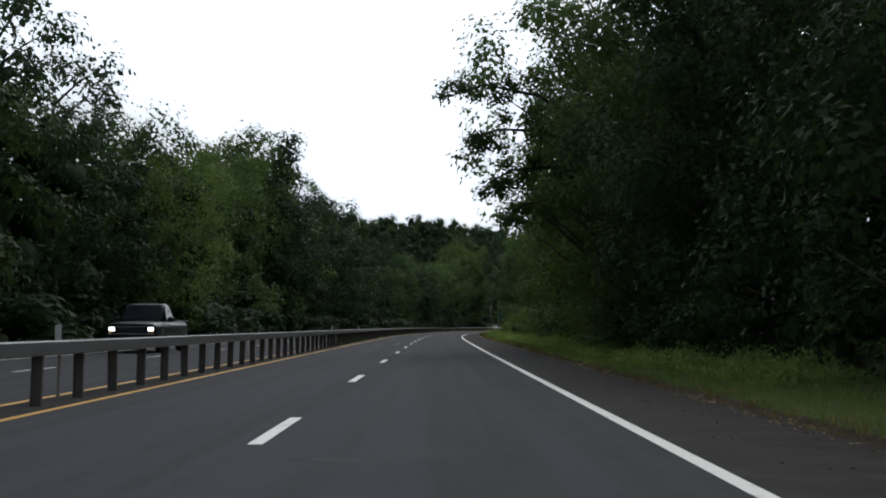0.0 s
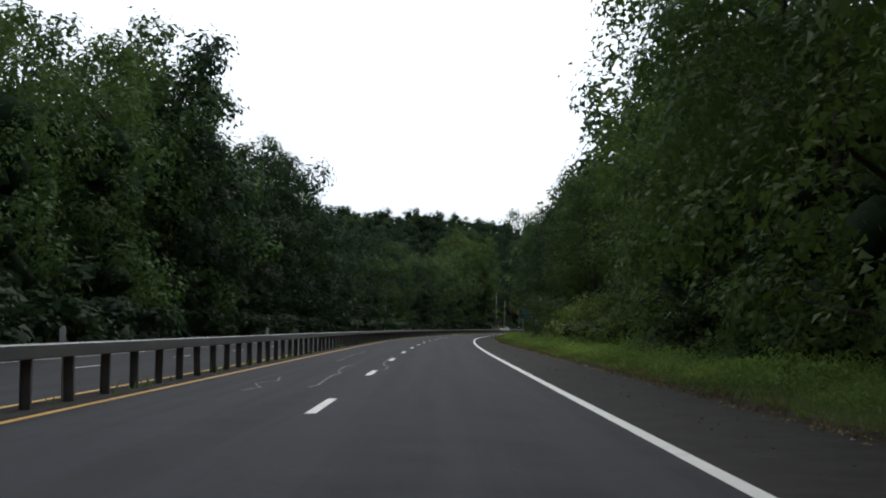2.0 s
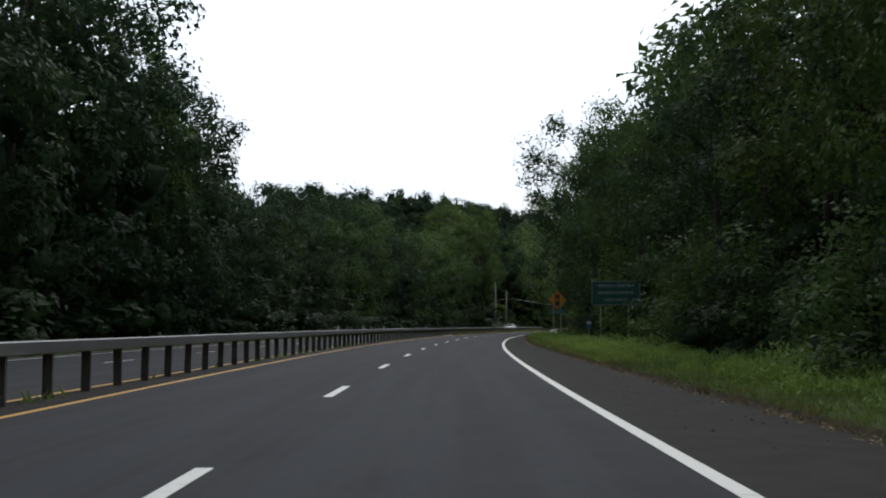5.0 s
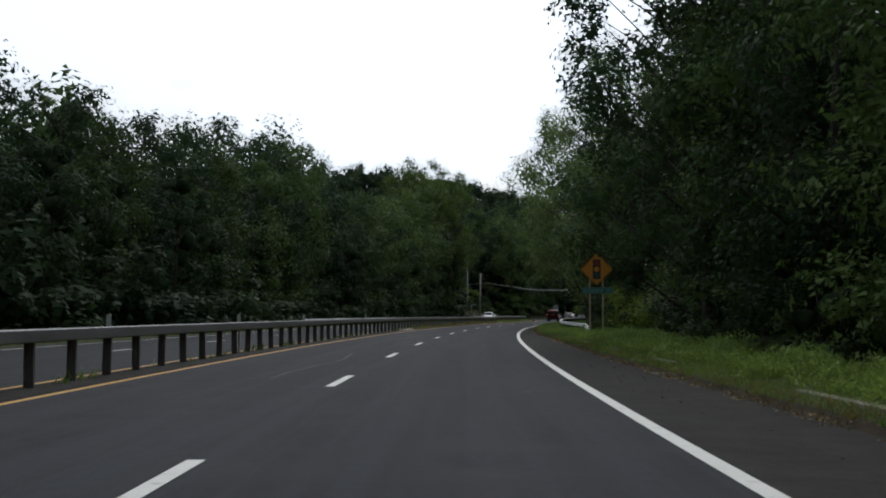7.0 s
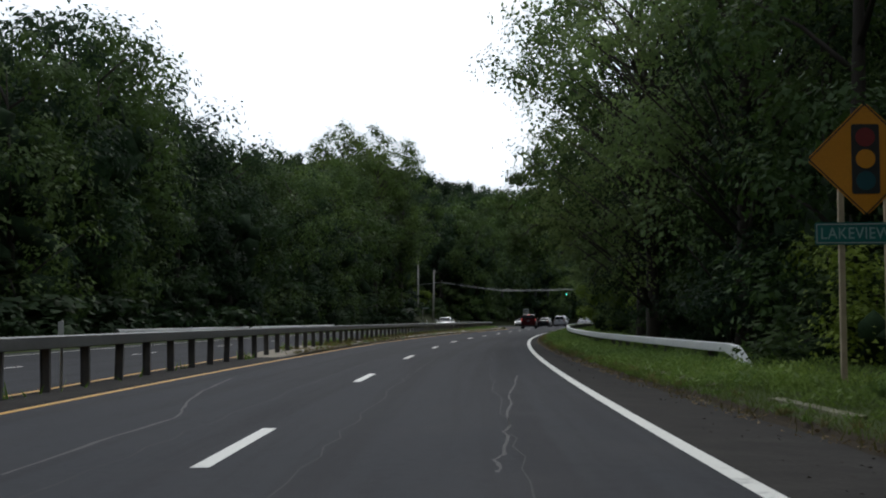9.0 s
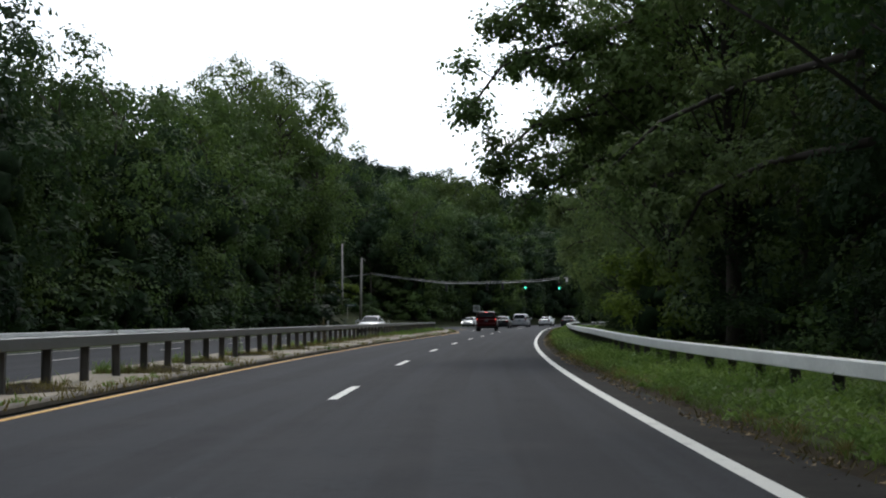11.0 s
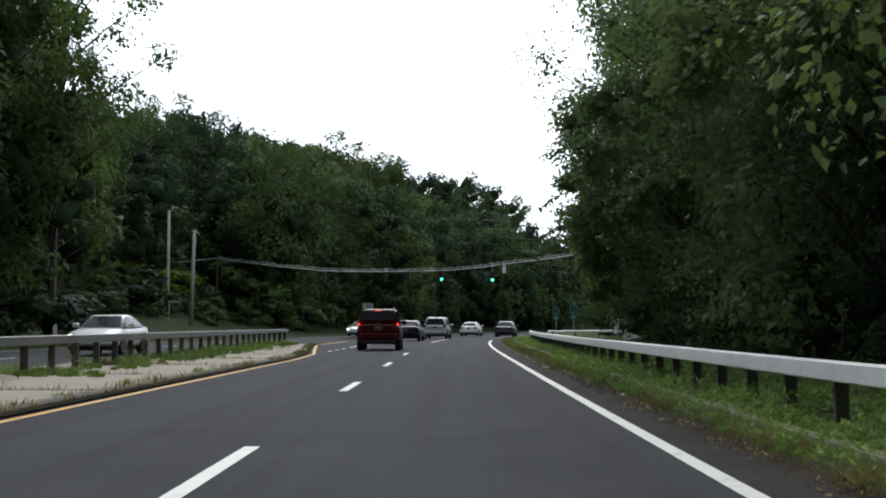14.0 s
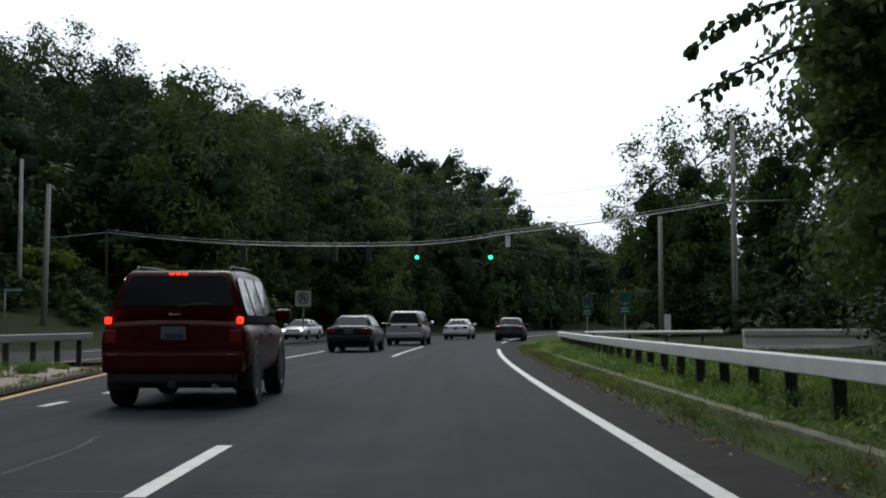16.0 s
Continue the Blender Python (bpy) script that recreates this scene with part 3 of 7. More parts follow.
def joined(name, sown, label, category):
    """Many far crowns in one mesh; sown: (kind, x, y, height)."""
    cos, idx, mats, count = [], [], [], 0
    for kind, x, y, height in sown:
        me = kind.crown
        v = np.empty(3 * len(me.vertices))
        me.vertices.foreach_get("co", v)
        t = np.empty(3 * len(me.polygons), int)
        me.loops.foreach_get("vertex_index", t)
        m = np.empty(len(me.polygons), int)
        me.polygons.foreach_get("material_index", m)
        a = np.array(kind.place(x, y, height, 1.05))
        cos.append(v.reshape(-1, 3) @ a[:3, :3].T + a[:3, 3]), idx.append(t + count), mats.append(m + 2 * WOODS.index(kind))
        count += len(me.vertices)
    cos, idx, mats = np.concatenate(cos), np.concatenate(idx), np.concatenate(mats)
    me = bpy.data.meshes.new(name)
    me.vertices.add(len(cos)), me.loops.add(len(idx)), me.polygons.add(len(idx) // 3)
    me.vertices.foreach_set("co", cos.ravel())
    me.loops.foreach_set("vertex_index", idx)
    me.polygons.foreach_set("loop_start", np.arange(0, len(idx), 3))
    me.update(calc_edges=True)
    for kind in WOODS:
        for m in kind.crown.materials:
            me.materials.append(m)
    me.polygons.foreach_set("material_index", mats)
    return tagged(new(name, me), label, category, kind="stuff")


rnd = random.Random(5)
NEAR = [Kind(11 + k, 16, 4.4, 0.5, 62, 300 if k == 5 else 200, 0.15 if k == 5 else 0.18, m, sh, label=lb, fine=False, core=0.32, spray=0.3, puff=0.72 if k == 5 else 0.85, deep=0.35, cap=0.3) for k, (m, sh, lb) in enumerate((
    (LEAF, "full", "tall broadleaf tree in dense dark green summer leaf"), (LEAF_DARK, "full", "broadleaf tree leafed almost to the ground, shade in its dark leaf colour"),
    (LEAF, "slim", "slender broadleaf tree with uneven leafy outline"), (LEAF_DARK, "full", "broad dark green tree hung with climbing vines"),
    (LEAF, "round", "spreading broadleaf tree with rounded green crown"), (LEAF_LIT_TINT, "full", "forest edge tree with light put into its paler leaf colour"),
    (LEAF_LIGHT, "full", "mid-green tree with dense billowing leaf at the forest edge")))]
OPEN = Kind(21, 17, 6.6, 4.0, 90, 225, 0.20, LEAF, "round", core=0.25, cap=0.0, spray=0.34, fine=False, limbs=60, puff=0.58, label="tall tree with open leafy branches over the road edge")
OPEN_DARK = Kind(24, 17, 6.4, 3.0, 90, 225, 0.19, LEAF_DARK, "round", core=0.25, cap=0.0, spray=0.34, fine=False, limbs=60, puff=0.62, label="tall tree near the road signs, shade put into its dark leaf")
OPEN_LIGHT = Kind(22, 17, 6.4, 3.0, 90, 250, 0.145, LEAF_LIT_TINT, "round", core=0.25, cap=0.0, spray=0.34, fine=True, limbs=60, puff=0.58, label="tall tree leaning over the guard rail, light put into its leaf colour")
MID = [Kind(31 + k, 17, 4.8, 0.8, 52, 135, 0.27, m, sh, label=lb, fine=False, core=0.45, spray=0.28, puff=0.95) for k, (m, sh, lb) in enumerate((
    (LEAF, "full", "tall leafy woodland tree beyond the far carriageway"), (LEAF_DARK, "full", "dark green forest-edge tree, some shade put into its leaf colour"),
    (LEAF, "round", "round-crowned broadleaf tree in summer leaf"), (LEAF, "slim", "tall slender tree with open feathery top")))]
LIGHT = [Kind(41 + k, 17, 5.0, 0.8, 62, many, leaf, LEAF_LIGHT, sh, label="lighter yellow-green tree with billowing crown", fine=False, core=0.38, spray=0.3, puff=0.82) for k, (sh, many, leaf) in enumerate((("round", 230, 0.18), ("full", 230, 0.18), ("full", 130, 0.30)))]
WOODS = [Kind(51 + k, 16, 6.6, 0.4, 26, 85, 0.62, m, sh, fine=False, core=0.55, spray=0.2, puff=1.05, deep=0.8, cap=0.9) for k, (m, sh) in enumerate(((LEAF_DARK, "dome"), (LEAF_DARK, "dome"), (LEAF, "dome")))]
WOODS += [Kind(57 + k, 18, 5.0, 0.6, 30, 110, 0.38, m, sh, fine=False, core=0.5, spray=0.25, puff=1.0, deep=0.7, cap=0.8) for k, (m, sh) in enumerate(((LEAF_DARK, "full"), (LEAF_DARK, "round"), (LEAF, "round")))]
WOODS.append(Kind(59, 11, 7.0, 0.2, 14, 85, 0.62, LEAF_DARK, "dome", fine=False, core=0.7, spray=0.15, puff=1.3, deep=0.8, cap=0.9))  # low filling between the far trunks
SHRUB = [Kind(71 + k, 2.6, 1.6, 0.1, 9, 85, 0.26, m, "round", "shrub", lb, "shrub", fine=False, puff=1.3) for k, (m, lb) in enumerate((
    (LEAF_FRESH, "bright yellow-green shrub at the edge of the grass"), (LEAF, "green leafy shrub at the forest edge"), (LEAF_DARK, "low undergrowth bush with shade put into its dark leaf colour")))]
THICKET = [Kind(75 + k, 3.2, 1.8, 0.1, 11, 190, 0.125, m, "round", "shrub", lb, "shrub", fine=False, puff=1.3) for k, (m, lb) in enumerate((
    (LEAF_FRESH, "bright yellow-green shrub at the edge of the grass"), (LEAF, "green leafy shrub at the forest edge"), (LEAF_DARK, "low undergrowth bush with shade put into its dark leaf colour")))]
BACK = [Kind(61 + k, 17, 5.0, 2.0, 26, 80, 0.46, m, sh, label="tall tree in the second row of the woods", fine=False, puff=1.05, core=0.6, spray=0.25, deep=0.6) for k, (m, sh) in enumerate(((LEAF, "full"), (LEAF_DARK, "full"), (LEAF, "round")))]
AIRY = Kind(23, 22, 5.6, 5.0, 74, 190, 0.21, LEAF_LIGHT, "full", core=0.3, spray=0.32, fine=False, limbs=70, puff=0.62, cap=0.4, label="tall airy tree with clumped leaves and gaps of sky")
RAISED = Kind(91, 9.5, 4.6, 1.3, 48, 480, 0.15, LEAF, "full", core=0.35, spray=0.3, limbs=48, puff=0.74, label="leafy tree with hanging branches beside the junction")
VINES = Kind(81, 5.5, 3.2, 0.2, 26, 230, 0.24, LEAF_FRESH, "round", "vine_thicket", "tall bright green thicket overgrown with vines", "shrub")

far_woods = []
# right of the road: the forest edge, trees that lean over the shoulder, and the rows behind
BY_ROAD = "forest edge by the near verge"
CLEAR = ((163, 187), (211, 233))  # the signs stand clear of the trees here
s = 14.0
while s < 381:
    u = 9.4 + rnd.uniform(-0.7, 0.9) + (0.5 if s > 225 else 0) + (5.0 if s > 364 else 0)
    if any(a < s < b for a, b in CLEAR):
        u = max(u, 14.9 if s < 200 else 13.0)
    h = rnd.uniform(14, 18.5)
    if 96 < s < 166:
        u, h = u + (3.6 if s < 124 else 1.3), h * 0.84
    # kinds are picked by stretch: leaf colour carries the edge's light and shade
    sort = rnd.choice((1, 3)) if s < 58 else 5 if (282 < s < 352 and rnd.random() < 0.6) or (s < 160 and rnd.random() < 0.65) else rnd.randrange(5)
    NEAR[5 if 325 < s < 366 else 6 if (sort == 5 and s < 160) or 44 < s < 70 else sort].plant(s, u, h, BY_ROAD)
    s += rnd.uniform(5.6, 7.2)
overhang = {}
for s, u, h, wide in ((36, 8.8, 17, 0.8), (54, 7.4, 18, 1.08), (88, 11.2, 14, 0.85), (205, 8.6, 17, 0.95), (246, 8.6, 19, 0.95), (257, 7.0, 17, 1.0), (266, 7.4, 18, 1.0), (290, 8.4, 18, 1.0), (300, 7.6, 18, 0.95), (314, 8.4, 18, 0.9), (322, 8.8, 20, 0.86), (330, 8.6, 17, 0.86), (338, 8.9, 17, 0.86), (351, 8.8, 18, 0.95)):
    by_road = (OPEN_LIGHT if s > 290 or 240 < s < 262 else OPEN_DARK if s == 205 else OPEN).plant(s, u, h, BY_ROAD, wide)
    overhang[s] = by_road
# dark leaf, then paler leaf, imitates a shaded and a lit stretch
for s, u, h in ((33, 8.0, 8.5), (41, 7.8, 7.5), (48, 7.6, 8.5), (56, 8.0, 7)):
    NEAR[1 if s < 45 else 6].plant(s, u, h, BY_ROAD, 1.15, "young tree filling the forest edge, light or shade put into its leaf colour")
# unseen back row, added to keep sky light out of the forest edge
for s in np.arange(10, 372, 12.0):
    p = at(s, 28 + rnd.uniform(-2, 2))
    far_woods.append((WOODS[rnd.randrange(3) + (3 if s < 90 else 0)], p.x, p.y, rnd.uniform(16, 20)))
for s, u, h, wide in ((362, 10.0, 9.5, 0.9), (367.5, 12.6, 10.5, 0.95), (360, 10.6, 18, 1.05), (354.5, 10.8, 18, 1.0), (366.5, 13.6, 19, 1.0)):
    leaning = (RAISED if h < 12 else NEAR[5 if s < 362 else 1]).plant(s, u, h, BY_ROAD, wide)
    if s == 362:
        hanging = leaning
s = 12.0
while s < 370:
    (MID if s < 80 else BACK)[rnd.randrange(3)].plant(s, 16.5 + rnd.uniform(-1.2, 1.5) + (3 if s > 345 else 0), rnd.uniform(18, 22), "woods behind the near forest edge")
    s += rnd.uniform(8, 10.5)
s = 4.0
while s < 360:
    u = 8.0 + rnd.uniform(-0.3, 0.7) + (2.4 if 98 < s < 117 else 0) + (2.6 if any(a + 3 < s < b for a, b in CLEAR) else 0)
    THICKET[rnd.choice((1, 2, 2, 1, 2))].plant(s, u + 0.6, rnd.uniform(1.8, 4.0), "undergrowth by the near verge", rnd.uniform(0.9, 1.25))
    s += rnd.uniform(2.2, 3.3)
for s, u, h in ((103.5, 7.9, 2.2), (106.5, 7.6, 2.9), (109.5, 7.5, 3.0), (113, 8.2, 2.6), (96, 7.6, 2.0), (52, 8.0, 2.2), (56, 7.8, 2.0), (60, 7.7, 1.7), (231, 8.4, 2.6), (234, 8.8, 3.0)):
    THICKET[0].plant(s, u, h, "undergrowth by the near verge", 1.2)
for s, u, h in ((361.5, 8.6, 2.6), (364.5, 9.2, 2.7), (367.5, 10.2, 2.6), (371, 11.2, 2.5)):
    THICKET[2].plant(s, u, h, "undergrowth by the near verge", 1.2)
for s, u, h in ((304, 8.6, 5.2), (311, 8.6, 5.2), (298.5, 7.0, 3.9), (268, 9.4, 4.5)):
    VINES.plant(s, u, h, "undergrowth by the near verge")
# left of the road, beyond the far carriageway
TALL = [(-20, 18), (60, 16), (79, 13.8), (93, 15.5), (110, 18), (123, 20.5), (140, 19.5), (148, 16.5), (156, 18.5), (172, 19.5), (188, 19), (197, 16.5), (206, 13.8), (215, 12.8), (226, 13), (240, 12.6), (250, 12.8), (258, 14.5), (266, 16.2), (274, 17.4), (284, 16.8), (296, 15.4), (310, 17), (325, 17.5), (340, 20.5), (358, 22), (372, 21), (384, 17), (400, 16), (430, 20), (520, 20)]
s = 18.0
while s < 470:
    # MID[1] on these stretches puts the woods' shade into darker leaf colour
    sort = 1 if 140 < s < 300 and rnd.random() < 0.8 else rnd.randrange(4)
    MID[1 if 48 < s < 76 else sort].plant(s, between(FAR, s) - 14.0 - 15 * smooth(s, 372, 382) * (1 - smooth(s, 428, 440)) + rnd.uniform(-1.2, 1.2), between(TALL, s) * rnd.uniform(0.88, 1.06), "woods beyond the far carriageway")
    s += rnd.uniform(5.8, 8.0)
s = 22.0
while s < 480:
    BACK[rnd.randrange(3)].plant(s, between(FAR, s) - 21.5 - 15 * smooth(s, 368, 380) * (1 - smooth(s, 430, 442)) + rnd.uniform(-1.5, 1.5), between(TALL, s) * rnd.uniform(0.85, 1.05), "woods beyond the far carriageway")
    s += rnd.uniform(9.5, 12.5)
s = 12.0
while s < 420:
    # the dark bushes stand in for shade at the foot of the woods
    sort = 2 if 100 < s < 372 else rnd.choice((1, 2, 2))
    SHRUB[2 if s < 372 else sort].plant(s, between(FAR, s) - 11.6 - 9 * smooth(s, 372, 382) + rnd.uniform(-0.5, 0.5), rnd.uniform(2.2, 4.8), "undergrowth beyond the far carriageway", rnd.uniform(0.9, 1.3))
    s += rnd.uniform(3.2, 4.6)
# the woods behind and the hill ahead
STAND = [(453, -58, 15), (454, -52, 15.5), (455, -45.5, 20), (456, -40, 20.8), (457, -34.6, 20.3), (459, -29.5, 16.5), (449, -49, 13), (450, -42, 14), (448, -36, 13), (446, -30, 12.5), (447, -25, 11), (455, -22, 12), (464, -23, 14)]  # beyond the junction
TALL_GROUP = [(506, -44, 17.5), (507, -39, 22.6), (508.5, -33, 24.2), (510, -28.5, 20.8), (502, -36, 20), (500, -41, 18)]  # a taller stand seen over the junction
for s in np.arange(30, 420, 15.0):
    for u in (-37,):
        p = at(s + rnd.uniform(-3, 3), u + rnd.uniform(-3, 3))
        far_woods.append((WOODS[rnd.randrange(3)], p.x, p.y, rnd.uniform(14, 18)))
for x in np.arange(-62, 150, 11.5):
    for y in np.arange(500, 668, 33.0):
        px, py = x + rnd.uniform(-3.5, 3.5), y + rnd.uniform(-4, 4)
        s, u = beside(px, py)
        if abs(u + 5) < 19 or (u > 0 and s < 440):
            continue
        far_woods.append((WOODS[rnd.randrange(3)], px, py, rnd.uniform(13, 17)))
for s in np.arange(462, 640, 7.5):
    for u in (-20, -28):
        p = at(s + rnd.uniform(-2, 2), u + rnd.uniform(-2, 2))
        far_woods.append((WOODS[3 + rnd.randrange(3) if s < 530 else rnd.randrange(3)], p.x, p.y, rnd.uniform(16, 20.5)))
for x in np.arange(-64, 140, 5.5):
    for y in (632, 652, 674):
        px, py = x + rnd.uniform(-2, 2), y + rnd.uniform(-5, 5)
        far_woods.append((WOODS[6], px, py, rnd.uniform(8, 10.5)))
for s in np.arange(470, 560, 8.0):
    p = at(s, 17 + rnd.uniform(-2, 2))
    far_woods.append((WOODS[3 + rnd.randrange(3)], p.x, p.y, rnd.uniform(13, 16)))
for s, u, h in ((78, -17.6, 13.5), (70, -18.2, 11.5), (470, -18.5, 14.5), (476, -17.5, 13), (318, -26, 15)):
    LIGHT[2 if s > 400 else 0 if h < 16 else 1].plant(s, u, h, "woods beyond the far carriageway", 1.1)
# MID[1] again: dark leaf colour doing part of the shade's work
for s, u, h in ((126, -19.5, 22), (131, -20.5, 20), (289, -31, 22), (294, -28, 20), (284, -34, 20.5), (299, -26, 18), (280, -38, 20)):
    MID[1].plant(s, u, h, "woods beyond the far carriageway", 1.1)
for s, u, h, wide in ((176, -22.5, 22.5, 0.95), (184.5, -20.8, 20.5, 0.85), (191, -20, 17.5, 0.8), (372, -22.0, 26, 1.0), (374, -30, 28, 1.1), (363, -23.5, 24, 0.95), (367, -28, 26, 1.0), (381, -27, 23, 0.9)):
    AIRY.plant(s, u, h, "woods beyond the far carriageway", wide)
for s, u, h in STAND + TALL_GROUP:
    (LIGHT[2] if s > 500 else MID[rnd.randrange(4)]).plant(s, u, h, "woods beyond the far carriageway", 1.0)
for s, u, h in ((438, -36, 6.5), (440, -30, 6), (437, -25, 5), (443, -23, 6), (434, -42, 7), (441, -42, 8), (416, -36, 2.4), (418, -33, 2.2), (420, -37, 2.6), (420.5, -30.8, 2.1), (423, -31.5, 2.4), (425, -35, 2.6), (419, -40, 3.0), (414, -40, 3.0), (424, -27.5, 2.2), (421, -26, 1.8), (416, -30, 1.6), (430, -38, 3.0), (428, -34, 2.6), (427, -31, 2.4), (426, -28, 2.5), (430, -30, 3.2), (431, -26, 2.6), (432, -34, 4.0), (424, -37, 3.0), (436, -21, 3.0)):
    SHRUB[1 if h > 4 else rnd.choice((0, 1, 1))].plant(s, u, h, "undergrowth beyond the far carriageway", 1.3)
joined("distant_woods", far_woods, "dense broadleaf woods on the hillside ahead, with an added row blocking sky light", "woods")
for s, u, h in ((436, 12.5, 15), (433.5, 15.5, 16.5), (446, 11, 12), (428, 20.5, 16.5), (422, 24, 17), (414, 27, 16), (441, 21, 15), (406, 33, 16), (396, 38, 17), (388, 34, 17), (448, 15, 13)):
    MID[rnd.randrange(4)].plant(s, u, h, "trees by the side road")
for s, u, h in ((404, 21, 3.4), (409, 20, 3.8), (414, 19, 3.6), (419, 18.5, 4.0), (425, 16.5, 3.4), (430, 14.5, 3.6), (437, 12.5, 3.2), (400, 24, 3.6), (394, 26, 4.2), (388, 28, 4.0), (383, 26, 4.2), (377, 22, 3.6), (374, 17.5, 3.0)):
    SHRUB[rnd.choice((1, 2))].plant(s, u, h, "trees by the side road", 1.25)
for s, u, h in ((382, 46, 18), (392, 50, 18), (403, 46, 17), (412, 42, 17), (422, 36, 16), (432, 32, 16), (376, 38, 17), (370, 30, 17), (366, 24, 18)):
    BACK[rnd.randrange(3)].plant(s, u, h, "trees by the side road")


def hanging_branch(tree, way, leaves_on, seed):
    """A drooping branch with broad leaves along it, part of a tree."""
    pick = np.random.default_rng(seed)
    path = [at(*p) for p in way]
    back = tree.matrix_basis.inverted()
    stick = tube(bmesh.new(), path, [0.03 * (1 - k / len(path)) + 0.006 for k in range(len(path))], 6)
    stick.transform(back)
    part("branch", stick, BARK, tree)
    bm = bmesh.new()
    for k in range(leaves_on):
        f = (0.1 + 0.9 * k / leaves_on) * (len(path) - 1)
        i = min(int(f), len(path) - 2)
        root = path[i].lerp(path[i + 1], f - i)
        along_it = (path[i + 1] - path[i]).normalized()
        tip = (along_it * 0.6 + Vector(pick.normal(0, 0.55, 3)) + Vector((0, 0, -0.5))).normalized()
        side = tip.cross(Vector(pick.normal(0, 1, 3))).normalized()
        n, ln = side.cross(tip), pick.uniform(0.10, 0.17)
        root = root + Vector(pick.normal(0, 0.05, 3))
        ring = ((0, 0), (0.28, 0.34), (0.62, 0.36), (0.9, 0.14), (1, 0), (0.9, -0.14), (0.62, -0.36), (0.28, -0.34))
        bm.faces.new([bm.verts.new(root + tip * ln * a + side * ln * b + n * ln * 0.2 * abs(b)) for a, b in ring])
    bm.transform(back)
    part("foliage", bm, LEAF, tree)


for seed, (way, count) in enumerate((([(361, 7.4, 5.9), (360, 5.8, 5.7), (359.5, 4.6, 5.3), (359, 3.9, 4.95), (358.8, 3.35, 4.5)], 120), ([(361, 7.2, 5.3), (360.5, 5.8, 5.1), (360, 4.8, 4.75), (359.6, 4.1, 4.4), (359.4, 3.6, 4.0)], 110),
                                     ([(361, 7.4, 7.2), (360, 5.6, 7.2), (359, 4.4, 6.6), (358.6, 3.7, 6.0)], 130), ([(362, 7.6, 4.6), (361, 6.4, 4.3), (360.5, 5.6, 3.6), (360.3, 5.2, 2.9)], 120))):
    hanging_branch(hanging, way, count, seed + 40)


def bough(tree, way, seed, fat=1.0, many=2600, leaf=0.15, material=None):
    """A leafy limb that reaches out of a tree: clumps of leaves along a branch and its twigs."""
    pick = np.random.default_rng(seed)
    path = [at(*p) for p in way]
    back = tree.matrix_basis.inverted()
    bm = tube(bmesh.new(), path, [0.09 * (1 - k / len(path)) + 0.012 for k in range(len(path))], 6)
    nodes = []
    for k in range(13):
        f = (0.22 + 0.78 * k / 12) * (len(path) - 1)
        i = min(int(f), len(path) - 2)
        root = path[i].lerp(path[i + 1], f - i)
        reach = fat * (0.55 + 0.7 * math.sin(math.pi * min(1, 0.25 + 0.7 * k / 12)))
        tip = root + Vector(pick.normal(0, 1, 3)).normalized() * reach * pick.uniform(0.3, 0.9) + Vector((0, 0, -0.1 * fat))
        tube(bm, [root, root.lerp(tip, 0.55) + Vector((0, 0, 0.08)), tip], [0.025, 0.016, 0.006], 4)
        nodes.append((tip, reach * pick.uniform(0.55, 0.85)))
    bm.transform(back)
    part("branch", bm, BARK, tree)
    centre = np.array([n[0][:] for n in nodes])[pick.integers(0, len(nodes), many)]
    size = np.array([n[1] for n in nodes])[pick.integers(0, len(nodes), many)]
    way_out = pick.normal(size=(many, 3))
    way_out /= np.linalg.norm(way_out, axis=1, keepdims=True)
    p = centre + way_out * (size * pick.beta(2.0, 1.4, many))[:, None] * (1, 1, 0.7)
    face = way_out * 0.6 + (0, 0, 0.7) + pick.normal(size=(many, 3)) * 0.35
    tip = np.cross(face, pick.normal(size=(many, 3))) + (0, 0, -0.4)
    tip /= np.linalg.norm(tip, axis=1, keepdims=True)
    side = np.cross(face, tip)
    side /= np.linalg.norm(side, axis=1, keepdims=True) + 1e-9
    ln = (leaf * pick.uniform(0.6, 1.3, many))[:, None]
    quad = np.stack([p - tip * ln * 0.5, p + side * ln * 0.36, p + tip * ln * 0.5, p - side * ln * 0.36], 1).reshape(-1, 3)
    quad = np.c_[quad, np.ones(len(quad))] @ np.array(back).T
    me = bpy.data.meshes.new("foliage")
    me.from_pydata(quad[:, :3].tolist(), [], np.arange(4 * many).reshape(-1, 4).tolist())
    me.materials.append(material or LEAF_LIT_TINT)
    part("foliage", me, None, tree)


